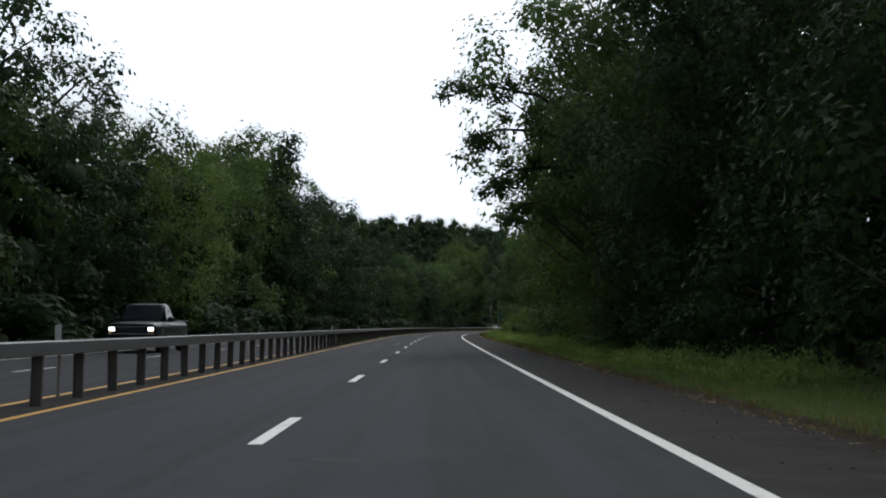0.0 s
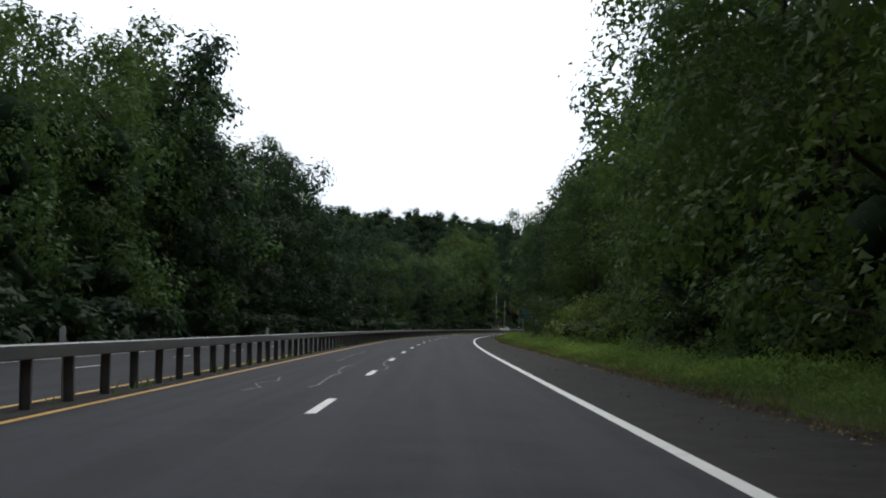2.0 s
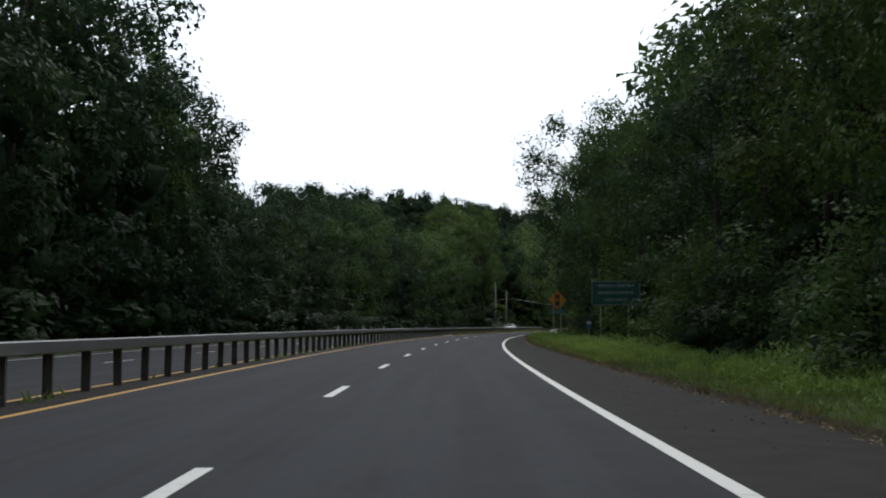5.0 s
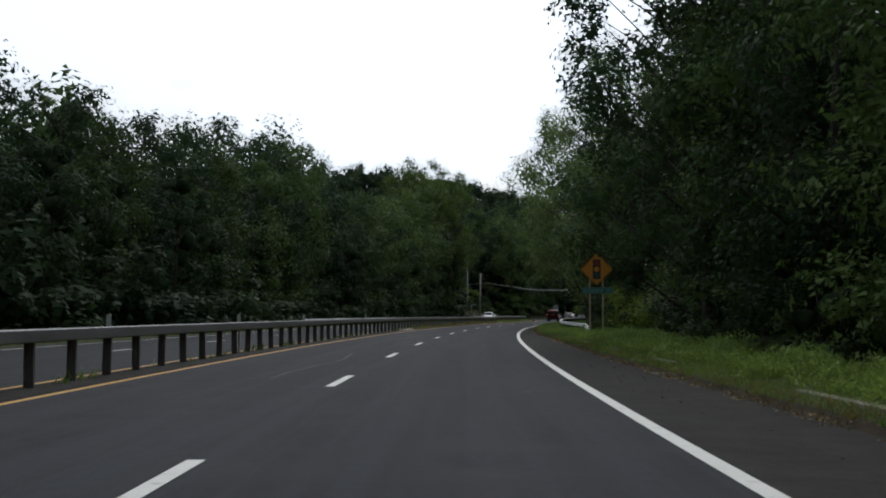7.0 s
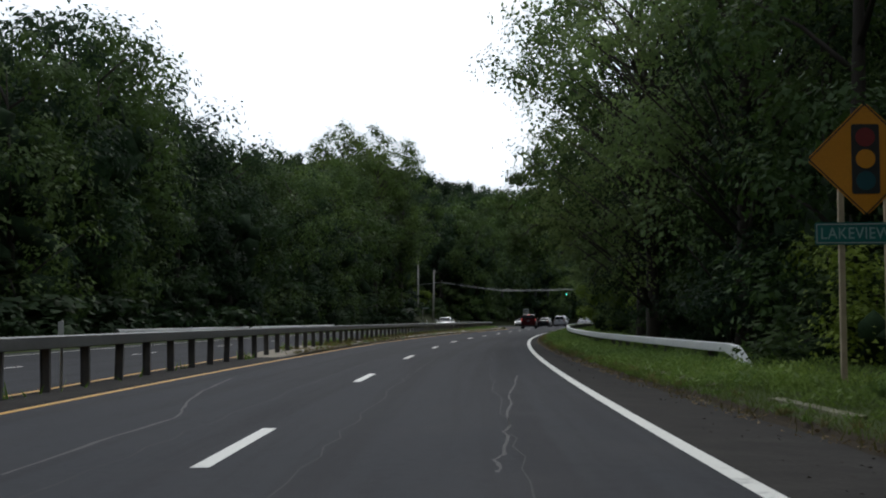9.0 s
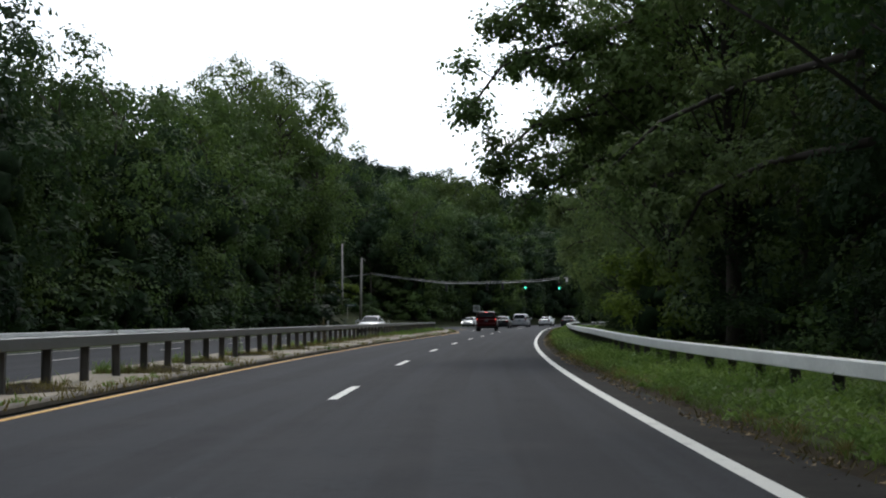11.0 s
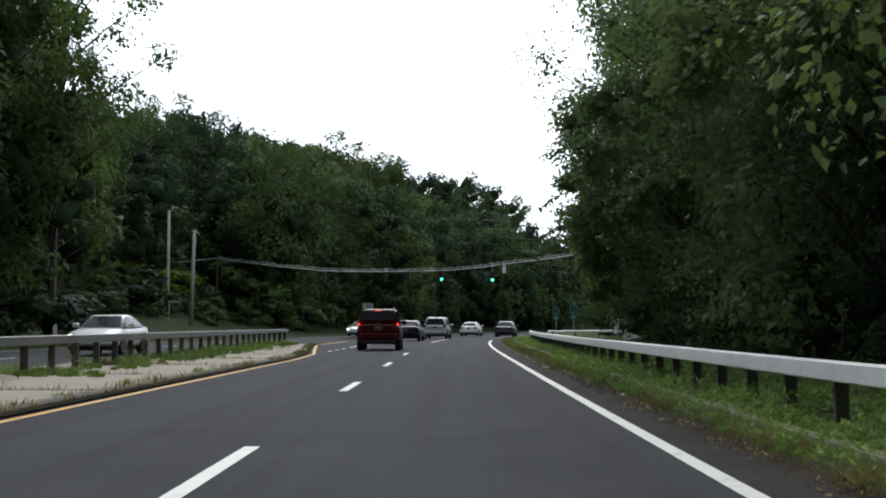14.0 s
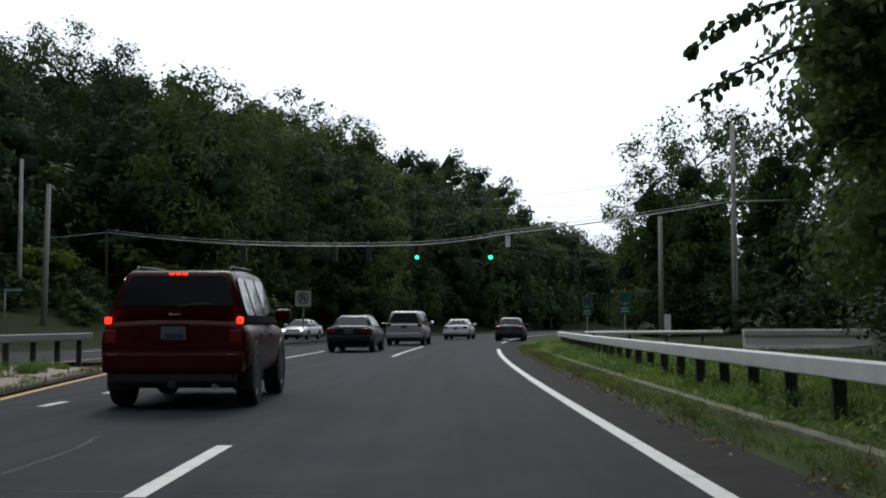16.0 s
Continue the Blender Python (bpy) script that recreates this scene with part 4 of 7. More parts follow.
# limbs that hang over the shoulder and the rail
# limbs in the paler leaf have their lit look painted into the colour
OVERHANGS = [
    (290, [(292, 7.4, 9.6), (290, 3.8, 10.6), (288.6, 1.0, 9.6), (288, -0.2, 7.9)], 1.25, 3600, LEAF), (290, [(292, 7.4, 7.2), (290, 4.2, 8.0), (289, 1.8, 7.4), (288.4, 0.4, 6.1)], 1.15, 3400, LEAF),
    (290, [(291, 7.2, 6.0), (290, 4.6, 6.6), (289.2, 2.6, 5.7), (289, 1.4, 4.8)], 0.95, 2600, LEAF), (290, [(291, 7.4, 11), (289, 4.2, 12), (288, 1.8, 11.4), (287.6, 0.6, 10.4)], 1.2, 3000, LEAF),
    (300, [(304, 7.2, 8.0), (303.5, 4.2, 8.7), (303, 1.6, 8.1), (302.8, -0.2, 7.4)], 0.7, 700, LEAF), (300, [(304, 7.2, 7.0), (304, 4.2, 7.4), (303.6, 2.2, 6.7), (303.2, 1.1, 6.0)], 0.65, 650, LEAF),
    (266, [(274, 8.0, 6.4), (278, 6.6, 6.6), (279.4, 4.7, 5.9), (279.6, 3.7, 5.0)], 0.9, 1500, LEAF_LIT_TINT), (266, [(274, 8.2, 4.6), (279, 7.2, 4.8), (280.4, 5.9, 4.2), (280.8, 5.4, 3.2)], 0.8, 1300, LEAF_LIT_TINT),
    (290, [(291, 8.2, 5.4), (287, 6.6, 5.6), (285, 5.4, 5.2), (284.4, 4.8, 4.4)], 0.9, 1700, LEAF_LIT_TINT),
    (330, [(331, 8.0, 8.8), (332.5, 5.4, 9.8), (333.5, 3.6, 9.5), (333.8, 2.9, 8.9)], 1.0, 2400, LEAF_LIT_TINT), (330, [(330, 8.0, 7.4), (329, 5.4, 8.4), (328.7, 3.8, 8.2), (328.5, 3.1, 7.7)], 1.0, 2400, LEAF_LIT_TINT),
    (330, [(329, 8.0, 5.4), (327, 5.8, 6.2), (326, 4.2, 5.8), (325.6, 3.4, 5.2)], 0.95, 2200, LEAF_LIT_TINT), (338, [(338, 8.4, 6.4), (337, 6.0, 7.2), (336.4, 4.4, 6.8), (336.2, 3.5, 6.2)], 0.95, 2200, LEAF_LIT_TINT),
    (338, [(341, 8.6, 6.0), (343, 6.4, 7.0), (343.6, 4.6, 6.9), (343.4, 3.8, 6.4)], 1.0, 2200, LEAF_LIT_TINT), (338, [(340, 8.6, 9.4), (342, 6.8, 10.6), (343, 5.6, 10.4), (343.2, 5.0, 9.8)], 1.1, 2400, LEAF_LIT_TINT),
    (351, [(352, 8.6, 8.0), (352, 6.2, 8.8), (352, 4.8, 8.6), (352, 4.1, 8.0)], 1.0, 2200, LEAF_LIT_TINT), (351, [(353, 8.6, 7.0), (354.5, 6.6, 7.6), (355.6, 5.3, 7.4), (356, 4.7, 6.8)], 0.95, 2400, LEAF_LIT_TINT), (351, [(353, 8.6, 9.4), (354.5, 6.8, 9.8), (355.6, 5.6, 9.6), (356, 5.0, 8.9)], 1.0, 2600, LEAF_LIT_TINT),
    (351, [(353, 8.4, 4.6), (354.4, 6.4, 5.6), (355.4, 5.0, 5.5), (355.8, 4.4, 5.0)], 0.85, 2000, LEAF_LIT_TINT),
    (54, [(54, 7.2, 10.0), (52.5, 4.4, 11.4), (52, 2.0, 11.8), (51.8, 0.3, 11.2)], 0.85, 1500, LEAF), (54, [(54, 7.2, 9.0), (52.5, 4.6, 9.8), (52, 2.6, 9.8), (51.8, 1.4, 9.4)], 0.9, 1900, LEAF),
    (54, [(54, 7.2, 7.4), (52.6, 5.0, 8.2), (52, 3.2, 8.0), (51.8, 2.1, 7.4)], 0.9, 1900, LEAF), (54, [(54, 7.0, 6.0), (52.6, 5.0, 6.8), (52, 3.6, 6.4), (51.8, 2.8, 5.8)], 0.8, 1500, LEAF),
    (351, [(352, 8.6, 5.4), (352.6, 6.6, 6.0), (353, 5.4, 5.8), (353, 4.8, 5.2)], 0.9, 1900, LEAF_LIT_TINT)]
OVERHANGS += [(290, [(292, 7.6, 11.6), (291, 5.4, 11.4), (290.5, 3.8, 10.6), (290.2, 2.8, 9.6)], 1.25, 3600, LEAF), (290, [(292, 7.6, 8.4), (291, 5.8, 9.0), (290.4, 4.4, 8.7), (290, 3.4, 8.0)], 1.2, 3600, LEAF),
              (362, [(362, 9.6, 5.2), (361, 7.4, 5.6), (360.2, 6.2, 5.3), (360, 5.5, 4.8)], 0.8, 2800, LEAF_LIT_TINT), (362, [(362, 9.6, 4.4), (361, 7.6, 4.6), (360.4, 6.5, 4.3), (360.2, 5.8, 3.7)], 0.75, 2600, LEAF_LIT_TINT),
              (362, [(362, 9.6, 3.4), (361, 8.0, 3.6), (360.4, 7.0, 3.2), (360.2, 6.4, 2.6)], 0.65, 2200, LEAF_LIT_TINT), (362, [(362, 9.6, 6.4), (361, 8.0, 6.8), (360.4, 6.6, 6.6), (360.2, 5.8, 6.0)], 0.85, 2800, LEAF),
              (338, [(341, 8.8, 5.0), (343, 7.4, 5.6), (344.4, 6.4, 5.4), (344.8, 5.8, 4.9)], 0.8, 2200, LEAF_LIT_TINT), (351, [(351, 8.8, 6.6), (348.6, 7.8, 6.6), (347.2, 6.8, 6.2), (346.8, 6.2, 5.6)], 0.8, 2200, LEAF_LIT_TINT)]
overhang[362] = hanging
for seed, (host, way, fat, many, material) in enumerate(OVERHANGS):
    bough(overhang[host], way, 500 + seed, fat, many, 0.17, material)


# ---- the side road and the junction ----
def patch(name, corners, material, label, category, z=0.004):
    return setting(name, mesh_of(name, [(*c[:2], z) for c in corners], [tuple(range(len(corners)))], material), label, category)


patch("junction", [at(378, -7.5), at(404, -7.8), at(404, -11.6), at(378, -11.2)], ASPHALT, "open asphalt across the median at the junction", "road", 0.003)
setting("turn_line", stripe("turn_line", -5.05, 0.13, WHITE, 366, 392), "solid white line of the turning lane", "road marking")
for s in (356.6, 359.6, 362.6):
    setting("turn_dash", stripe("turn_dash", -5.05, 0.13, WHITE, s, s + 1.0, 0.006, 0.5), "short white dash where the turning lane opens", "road marking")
setting("lane_line", stripe("lane_line", DASH, 0.13, WHITE, 384, 402), "solid white lane line before the junction", "road marking")
setting("edge_line_bend", stripe("edge_line_bend", 1.9, 0.14, WHITE, 412, 520), "white edge line along the bend", "road marking")


# ---- signs ----
GREEN = plain("green sign sheeting", (0.004, 0.066, 0.052), 0.45, vary=0.12, scale=2.0)
AMBER = plain("amber sign sheeting", (0.52, 0.21, 0.010), 0.45, vary=0.08, scale=2.0)
BLACK = plain("black paint", (0.018, 0.018, 0.018), 0.5, vary=0.2)
SIGN_WHITE = plain("white sign sheeting", (0.38, 0.40, 0.38), 0.5, vary=0.1)
SIGN_RED = plain("red sign sheeting", (0.16, 0.016, 0.016), 0.5, vary=0.1)
SIGN_TEAL = plain("blue-green sign disc", (0.006, 0.06, 0.072), 0.5, vary=0.1)
BLUE = plain("blue sign sheeting", (0.02, 0.09, 0.25), 0.5, vary=0.1)
TIMBER = plain("weathered timber", (0.23, 0.19, 0.15), 0.9, vary=0.25, scale=4, bump=0.5)
PALE_POST = plain("tan timber post", (0.40, 0.32, 0.21), 0.8, 0.0, 0.25, 4, 0.4)
DIM_LETTER = plain("aged reflective lettering", (0.27, 0.38, 0.36), 0.5, vary=0.2)
PLATE_TEAL = plain("bluish green plate sheeting", (0.005, 0.125, 0.112), 0.45, vary=0.12, scale=2.0)
SIGN_POST = plain("dull sign post steel", (0.30, 0.28, 0.25), 0.6, 0.2, 0.2, 4)


def plate(name, wide, high, material, parent, x=0.0, z=0.0, y=0.0, thick=0.006, corner=0.05, label=""):
    """A flat sign plate with rounded corners that faces the traffic (towards -y)."""
    bm = bmesh.new()
    ring = []
    for cx, cz, a0 in ((1, 1, 0), (-1, 1, 90), (-1, -1, 180), (1, -1, 270)):
        for a in (0, 30, 60, 90):
            a = radians(a0 + a)
            ring.append((x + cx * (wide / 2 - corner) + corner * math.cos(a), z + cz * (high / 2 - corner) + corner * math.sin(a)))
    front, back = [bm.verts.new((px, y - thick / 2, pz)) for px, pz in ring], [bm.verts.new((px, y + thick / 2, pz)) for px, pz in ring]
    n = len(ring)
    bm.faces.new(front), bm.faces.new(back[::-1])
    for j in range(n):
        bm.faces.new((front[j], back[j], back[(j + 1) % n], front[(j + 1) % n]))
    return part(name, bm, material, parent, label)


def border(wide, high, bar, material, parent, x=0.0, z=0.0, y=0.0, thick=0.004):
    bm = bmesh.new()
    w, h = wide / 2, high / 2
    for a in ((x - w, x + w, z + h - bar, z + h), (x - w, x + w, z - h, z - h + bar), (x - w, x - w + bar, z - h + bar, z + h - bar), (x + w - bar, x + w, z - h + bar, z + h - bar)):
        box(bm, a[0], a[1], y - thick / 2, y + thick / 2, a[2], a[3])
    return part("border", bm, material, parent)


def words(text, size, material, parent, x, z, y, squeeze=1.0, spacing=1.0):
    """Raised lettering in the built-in font, as a mesh, facing -y."""
    curve = bpy.data.curves.new("lettering", "FONT")
    curve.body, curve.size, curve.align_x, curve.align_y, curve.extrude, curve.space_character = text, size, "CENTER", "CENTER", 0.002, spacing
    ob = bpy.data.objects.new("lettering", curve)
    scene.collection.objects.link(ob)
    bpy.context.view_layer.update()
    me = bpy.data.meshes.new_from_object(ob.evaluated_get(bpy.context.evaluated_depsgraph_get()))
    bpy.data.objects.remove(ob)
    me.materials.clear()
    me.materials.append(material)
    me.transform(Matrix.Translation((x, y, z)) @ Matrix.Rotation(radians(90), 4, "X") @ Matrix.Diagonal((squeeze, 1, 1, 1)))
    return part("lettering", me, None, parent)


def disc(name, r, material, parent, x, z, y, thick=0.006):
    bm = bmesh.new()
    bmesh.ops.create_cone(bm, cap_ends=True, segments=28, radius1=r, radius2=r, depth=thick, matrix=Matrix.Translation((x, y, z)) @ Matrix.Rotation(radians(90), 4, "X"))
    return part(name, bm, material, parent)


def signal_ahead_sign():
    sign = thing("warning_sign", facing(225.7, 6.15, 0.02, -3), "amber diamond signal-ahead warning sign on two tan timber posts", "road sign")
    mid = 3.43
    bm = bmesh.new()
    half = 0.862
    d, t = half, 0.005
    pts = [(0, mid + d), (d, mid), (0, mid - d), (-d, mid)]
    front, back = [bm.verts.new((x, -t, z)) for x, z in pts], [bm.verts.new((x, t, z)) for x, z in pts]
    bm.faces.new(front), bm.faces.new(back[::-1])
    for j in range(4):
        bm.faces.new((front[j], back[j], back[(j + 1) % 4], front[(j + 1) % 4]))
    bmesh.ops.bevel(bm, geom=[e for e in bm.edges if abs(e.verts[0].co.y - e.verts[1].co.y) > 0.005], offset=0.05, segments=4, affect="EDGES")
    panel = part("panel", bm, AMBER, sign, "amber diamond plate")
    bm = bmesh.new()
    for a, b in zip(range(4), (1, 2, 3, 0)):
        (x0, z0), (x1, z1) = pts[a], pts[b]
        k0, k1 = 0.972, 0.938
        q = [(x0 * k0, (z0 - mid) * k0), (x1 * k0, (z1 - mid) * k0), (x1 * k1, (z1 - mid) * k1), (x0 * k1, (z0 - mid) * k1)]
        vs = [bm.verts.new((x, -t - 0.003, mid + z)) for x, z in q]
        bm.faces.new(vs)
    part("border", bm, BLACK, panel)
    plate("symbol", 0.41, 1.04, BLACK, panel, 0, mid, -0.009, 0.004, 0.03)
    disc("red_disc", 0.142, SIGN_RED, panel, 0, mid + 0.325, -0.014)
    disc("amber_disc", 0.142, AMBER, panel, 0, mid, -0.014)
    disc("green_disc", 0.142, SIGN_TEAL, panel, 0, mid - 0.325, -0.014)
    name_plate = plate("name_plate", 1.62, 0.33, PLATE_TEAL, sign, 0.05, 2.32, -0.02, 0.006, 0.03, "green street name plate with pale lettering")
    border(1.58, 0.29, 0.014, SIGN_WHITE, name_plate, 0.05, 2.32, -0.026)
    words("LAKEVIEW", 0.245, DIM_LETTER, name_plate, -0.17, 2.315, -0.027, 0.86, 1.05)
    words("AVE", 0.15, DIM_LETTER, name_plate, 0.61, 2.33, -0.027, 0.9)
    for x in (-0.36, 0.31):
        part("post", boxed(x - 0.042, x + 0.042, 0.01, 0.10, -0.3, 3.1, bevel=0.006), PALE_POST, sign)


def destination_sign():
    sign = thing("destination_sign", facing(174.5, 7.66, 0.05, -4), "large dark green destination sign on two slim posts", "road sign")
    z = 2.66
    panel = plate("panel", 2.46, 1.25, GREEN, sign, 0, z, 0, 0.008, 0.08)
    border(2.40, 1.19, 0.018, SIGN_WHITE, panel, 0, z, -0.007)
    words("KENSICO CEMETERY", 0.21, SIGN_WHITE, panel, 0, z + 0.36, -0.008, 0.92)
    words("SHARON GARDENS", 0.21, SIGN_WHITE, panel, 0, z + 0.01, -0.008, 0.95)
    words("NEXT RIGHT", 0.2, SIGN_WHITE, panel, 0, z - 0.35, -0.008, 1.0)
    for x in (-0.77, 0.62):
        part("post", boxed(x - 0.025, x + 0.025, 0.01, 0.06, -0.3, z + 0.6, bevel=0.006), SIGN_POST, sign)
    for zz in (z - 0.42, z + 0.42):
        part("stiffener", boxed(-1.18, 1.18, 0.006, 0.03, zz - 0.02, zz + 0.02), SIGN_POST, sign)


def reference_marker(s, u):
    mark = thing("reference_marker", facing(s, u, 0.05, 0), "small green white and blue marker plate on a post", "road sign")
    part("post", boxed(-0.022, 0.022, 0.006, 0.05, -0.2, 1.45, bevel=0.004), SIGN_POST, mark)
    for k, (m, h) in enumerate(((GREEN, 0.2), (SIGN_WHITE, 0.16), (BLUE, 0.2))):
        plate("panel", 0.24, h - 0.006, m, mark, 0, 1.36 - 0.185 * k, 0, 0.006, 0.01)


def no_turn_sign(s, u):
    sign = thing("no_turn_sign", facing(s, u, 0.12, 4), "square white no U-turn sign on a post in the median", "road sign")
    plate("panel", 0.9, 0.9, SIGN_WHITE, sign, 0, 2.45, 0, 0.006, 0.06)
    bm = bmesh.new()
    tube(bm, [(0.30 * math.cos(a), -0.008, 2.47 + 0.30 * math.sin(a)) for a in (2 * math.pi * k / 28 for k in range(29))], 0.035, 6)
    tube(bm, [(-0.21, -0.010, 2.68), (0.21, -0.010, 2.26)], 0.030, 6)
    part("ring", bm, BLACK, sign)
    bm = bmesh.new()
    tube(bm, [(-0.12, -0.008, 2.28), (-0.12, -0.008, 2.52), (-0.07, -0.008, 2.59), (0, -0.008, 2.61), (0.07, -0.008, 2.59), (0.12, -0.008, 2.52), (0.12, -0.008, 2.36)], 0.035, 6)
    part("arrow", bm, BLACK, sign)
    part("post", boxed(-0.03, 0.03, 0.006, 0.05, -0.15, 2.8, bevel=0.005), SIGN_POST, sign)


signal_ahead_sign()
destination_sign()
reference_marker(176.5, 6.46)
no_turn_sign(412.2, -9.5)


def route_signs(s, u, turn):
    sign = thing("route_sign", facing(s, u, 0.0, turn), "pair of small green route plates on a post", "road sign")
    part("post", boxed(-0.04, 0.04, 0.006, 0.06, -0.2, 2.9, bevel=0.005), SIGN_POST, sign)
    a = plate("panel", 0.61, 0.61, GREEN, sign, 0, 2.45, 0, 0.006, 0.06)
    border(0.58, 0.58, 0.014, DIM_LETTER, a, 0, 2.45, -0.006)
    b = plate("panel", 0.61, 0.5, GREEN, sign, 0, 1.8, 0, 0.006, 0.05)
    for z in (1.88, 1.73):
        part("writing_bar", boxed(-0.2, 0.2, -0.008, -0.003, z - 0.03, z + 0.03), DIM_LETTER, b)


route_signs(406, 8.3, 0)
route_signs(418, 6.9, 0)


# ---- poles, span wire and signals ----
def pole(name, s, u, top, girth, label, lean=0.0, material=TIMBER):
    ob = thing(name, facing(s, u, 0) @ Matrix.Rotation(radians(lean), 4, "Y"), label, "utility pole")
    part("shaft", tube(bmesh.new(), [(0, 0, -0.4), (0, 0, top * 0.5), (0, 0, top)], [girth, girth * 0.88, girth * 0.72], 12), material, ob)
    return ob


GREY_POLE = plain("pale weathered timber", (0.40, 0.38, 0.35), 0.85, vary=0.2, scale=3, bump=0.4)
pole("utility_pole", 422.5, -31.2, 12.4, 0.17, "tall pale timber utility pole beyond the junction", 0, GREY_POLE)
pole("utility_pole", 435.5, -30.6, 8.7, 0.13, "dark slim timber pole among the trees", 0, BARK)
left_b = pole("signal_pole", 417.0, -26.95, 9.95, 0.2, "steel signal pole holding the span wire", 1.2, SIGN_POST)
part("lamp_arm", tube(bmesh.new(), [(0, 0, 9.85), (0.3, -0.1, 9.8), (0.62, -0.3, 9.5)], 0.05, 8), SIGN_POST, left_b)
right_a = pole("utility_pole", 424.8, 16.75, 14.3, 0.2, "tall pale timber utility pole beside the side road", 0, GREY_POLE)
part("conduit", tube(bmesh.new(), [(0.14, -0.17, 0), (0.14, -0.17, 5.2)], 0.04, 6), SIGN_POST, right_a)
part("crossarm", boxed(-0.06, 0.06, -0.9, 0.9, 10.9, 11.0, bevel=0.01), TIMBER, right_a)
right_b = pole("signal_pole", 429.5, 12.3, 8.6, 0.20, "grey steel signal pole with control box", 0, SIGN_POST)
part("control_box", boxed(0.18, 0.62, -0.25, 0.25, 0.25, 1.75, bevel=0.03), PALE_STEEL, right_b, "pale metal control cabinet")

WIRE = plain("bright cable", (0.42, 0.42, 0.42), 0.5, 0.3, 0.1)
DARK_WIRE = plain("dark cable", (0.05, 0.05, 0.05), 0.6, 0, 0.1)


def cable(name, ends, sag, girth, material, label, group="cables over the junction"):
    """A hanging cable through given points."""
    line = []
    for a, b in zip(ends, ends[1:]):
        a, b = Vector(a), Vector(b)
        line += [a.lerp(b, f) - Vector((0, 0, sag * 4 * f * (1 - f))) for f in (k / 10 for k in range(10))]
    line.append(Vector(ends[-1]))
    ob = part(name, tube(bmesh.new(), line, girth, 6), material)
    return tagged(ob, label, "cable", group)


SPAN = [at(435.5, -30.6, 8.43), at(421.05, -15.27, 6.32), at(426.2, -4.5, 6.55), at(422.7, 1.6, 6.95), at(424.8, 16.75, 9.18)]


def along_span(f):
    """A place on the span wire, f from 0 to 1."""
    k = min(3, int(f * 4))
    return SPAN[k].lerp(SPAN[k + 1], f * 4 - k)


cable("span_wire", SPAN, 0.10, 0.045, WIRE, "bright steel span wire that carries the traffic signals")
cable("tether_wire", [p + Vector((0, 0, 0.22)) for p in SPAN], 0.12, 0.02, WIRE, "thin upper cable above the span wire")
cable("span_wire_tail", [at(424.8, 16.75, 9.18), at(424, 22, 9.2), at(424, 36, 9.6)], 0.05, 0.05, WIRE, "cable leading on from the pole into the trees")
cable("span_wire_tail", [at(435.5, -30.6, 8.43), at(433, -40.3, 7.55)], 0.1, 0.035, WIRE, "cable leading on from the pole into the woods")
for k, (za, zb) in enumerate(((13.6, 15.0), (12.2, 13.4), (11.3, 12.0), (10.0, 9.8), (9.0, 8.0), (8.4, 7.0))):
    cable("power_line", [at(424.8, 16.75, za), at(462, 13 + k * 0.3, zb), at(530, -20 + k, zb + 6)], 0.5, 0.024, DARK_WIRE, "thin dark power line between the poles", "power lines")

LAMP_GREEN = Nodes("green signal light", 0.4)
LAMP_GREEN.bsdf.inputs["Base Color"].default_value = (0.05, 0.5, 0.35, 1)
LAMP_GREEN.bsdf.inputs["Emission Color"].default_value = (0.10, 1.0, 0.62, 1)
LAMP_GREEN.bsdf.inputs["Emission Strength"].default_value = 2.2
LAMP_GREEN = LAMP_GREEN.mat
LENS_RED = plain("unlit red lens", (0.10, 0.008, 0.008), 0.3)
LENS_AMBER = plain("unlit amber lens", (0.12, 0.05, 0.005), 0.3)
LENS_GREEN = plain("unlit green lens", (0.008, 0.07, 0.05), 0.3)
HOUSING = plain("dark signal housing", (0.02, 0.024, 0.02), 0.5)


def traffic_signal(f, faces_us=True, lit=True, drop=0.35):
    top = along_span(f)
    ob = thing("traffic_signal", Matrix.Translation(top) @ Matrix.Rotation(lane(395)[2] + (0 if faces_us else radians(180)), 4, "Z"),
               "dark three-lamp traffic signal " + ("with lit green lamp" if lit else "with unlit lamps") + " on the span wire", "traffic signal", "signals over the junction")
    part("hanger", tube(bmesh.new(), [(0, 0, 0.25), (0, 0, -drop)], 0.03, 6), SIGN_POST, ob)
    part("housing", boxed(-0.17, 0.17, -0.10, 0.13, -drop - 1.05, -drop, bevel=0.03), HOUSING, ob)
    for k, (name, m) in enumerate((("red_lens", LENS_RED), ("amber_lens", LENS_AMBER), ("green_lens", LAMP_GREEN if lit else LENS_GREEN))):
        z = -drop - 0.18 - 0.345 * k
        disc(name, 0.145, m, ob, 0, z, -0.11, 0.03)
        bm = bmesh.new()
        r, n = 0.16, 12
        ring = [(r * math.cos(a), r * math.sin(a)) for a in (math.pi * (1.15 - 1.3 * j / n) for j in range(n + 1))]
        a, b = [bm.verts.new((x, -0.10, z + zz)) for x, zz in ring], [bm.verts.new((x, -0.32, z + zz - 0.02)) for x, zz in ring]
        for j in range(n):
            bm.faces.new((a[j], a[j + 1], b[j + 1], b[j]))
        bmesh.ops.solidify(bm, geom=bm.faces[:], thickness=0.008)
        part("visor", bm, HOUSING, ob)


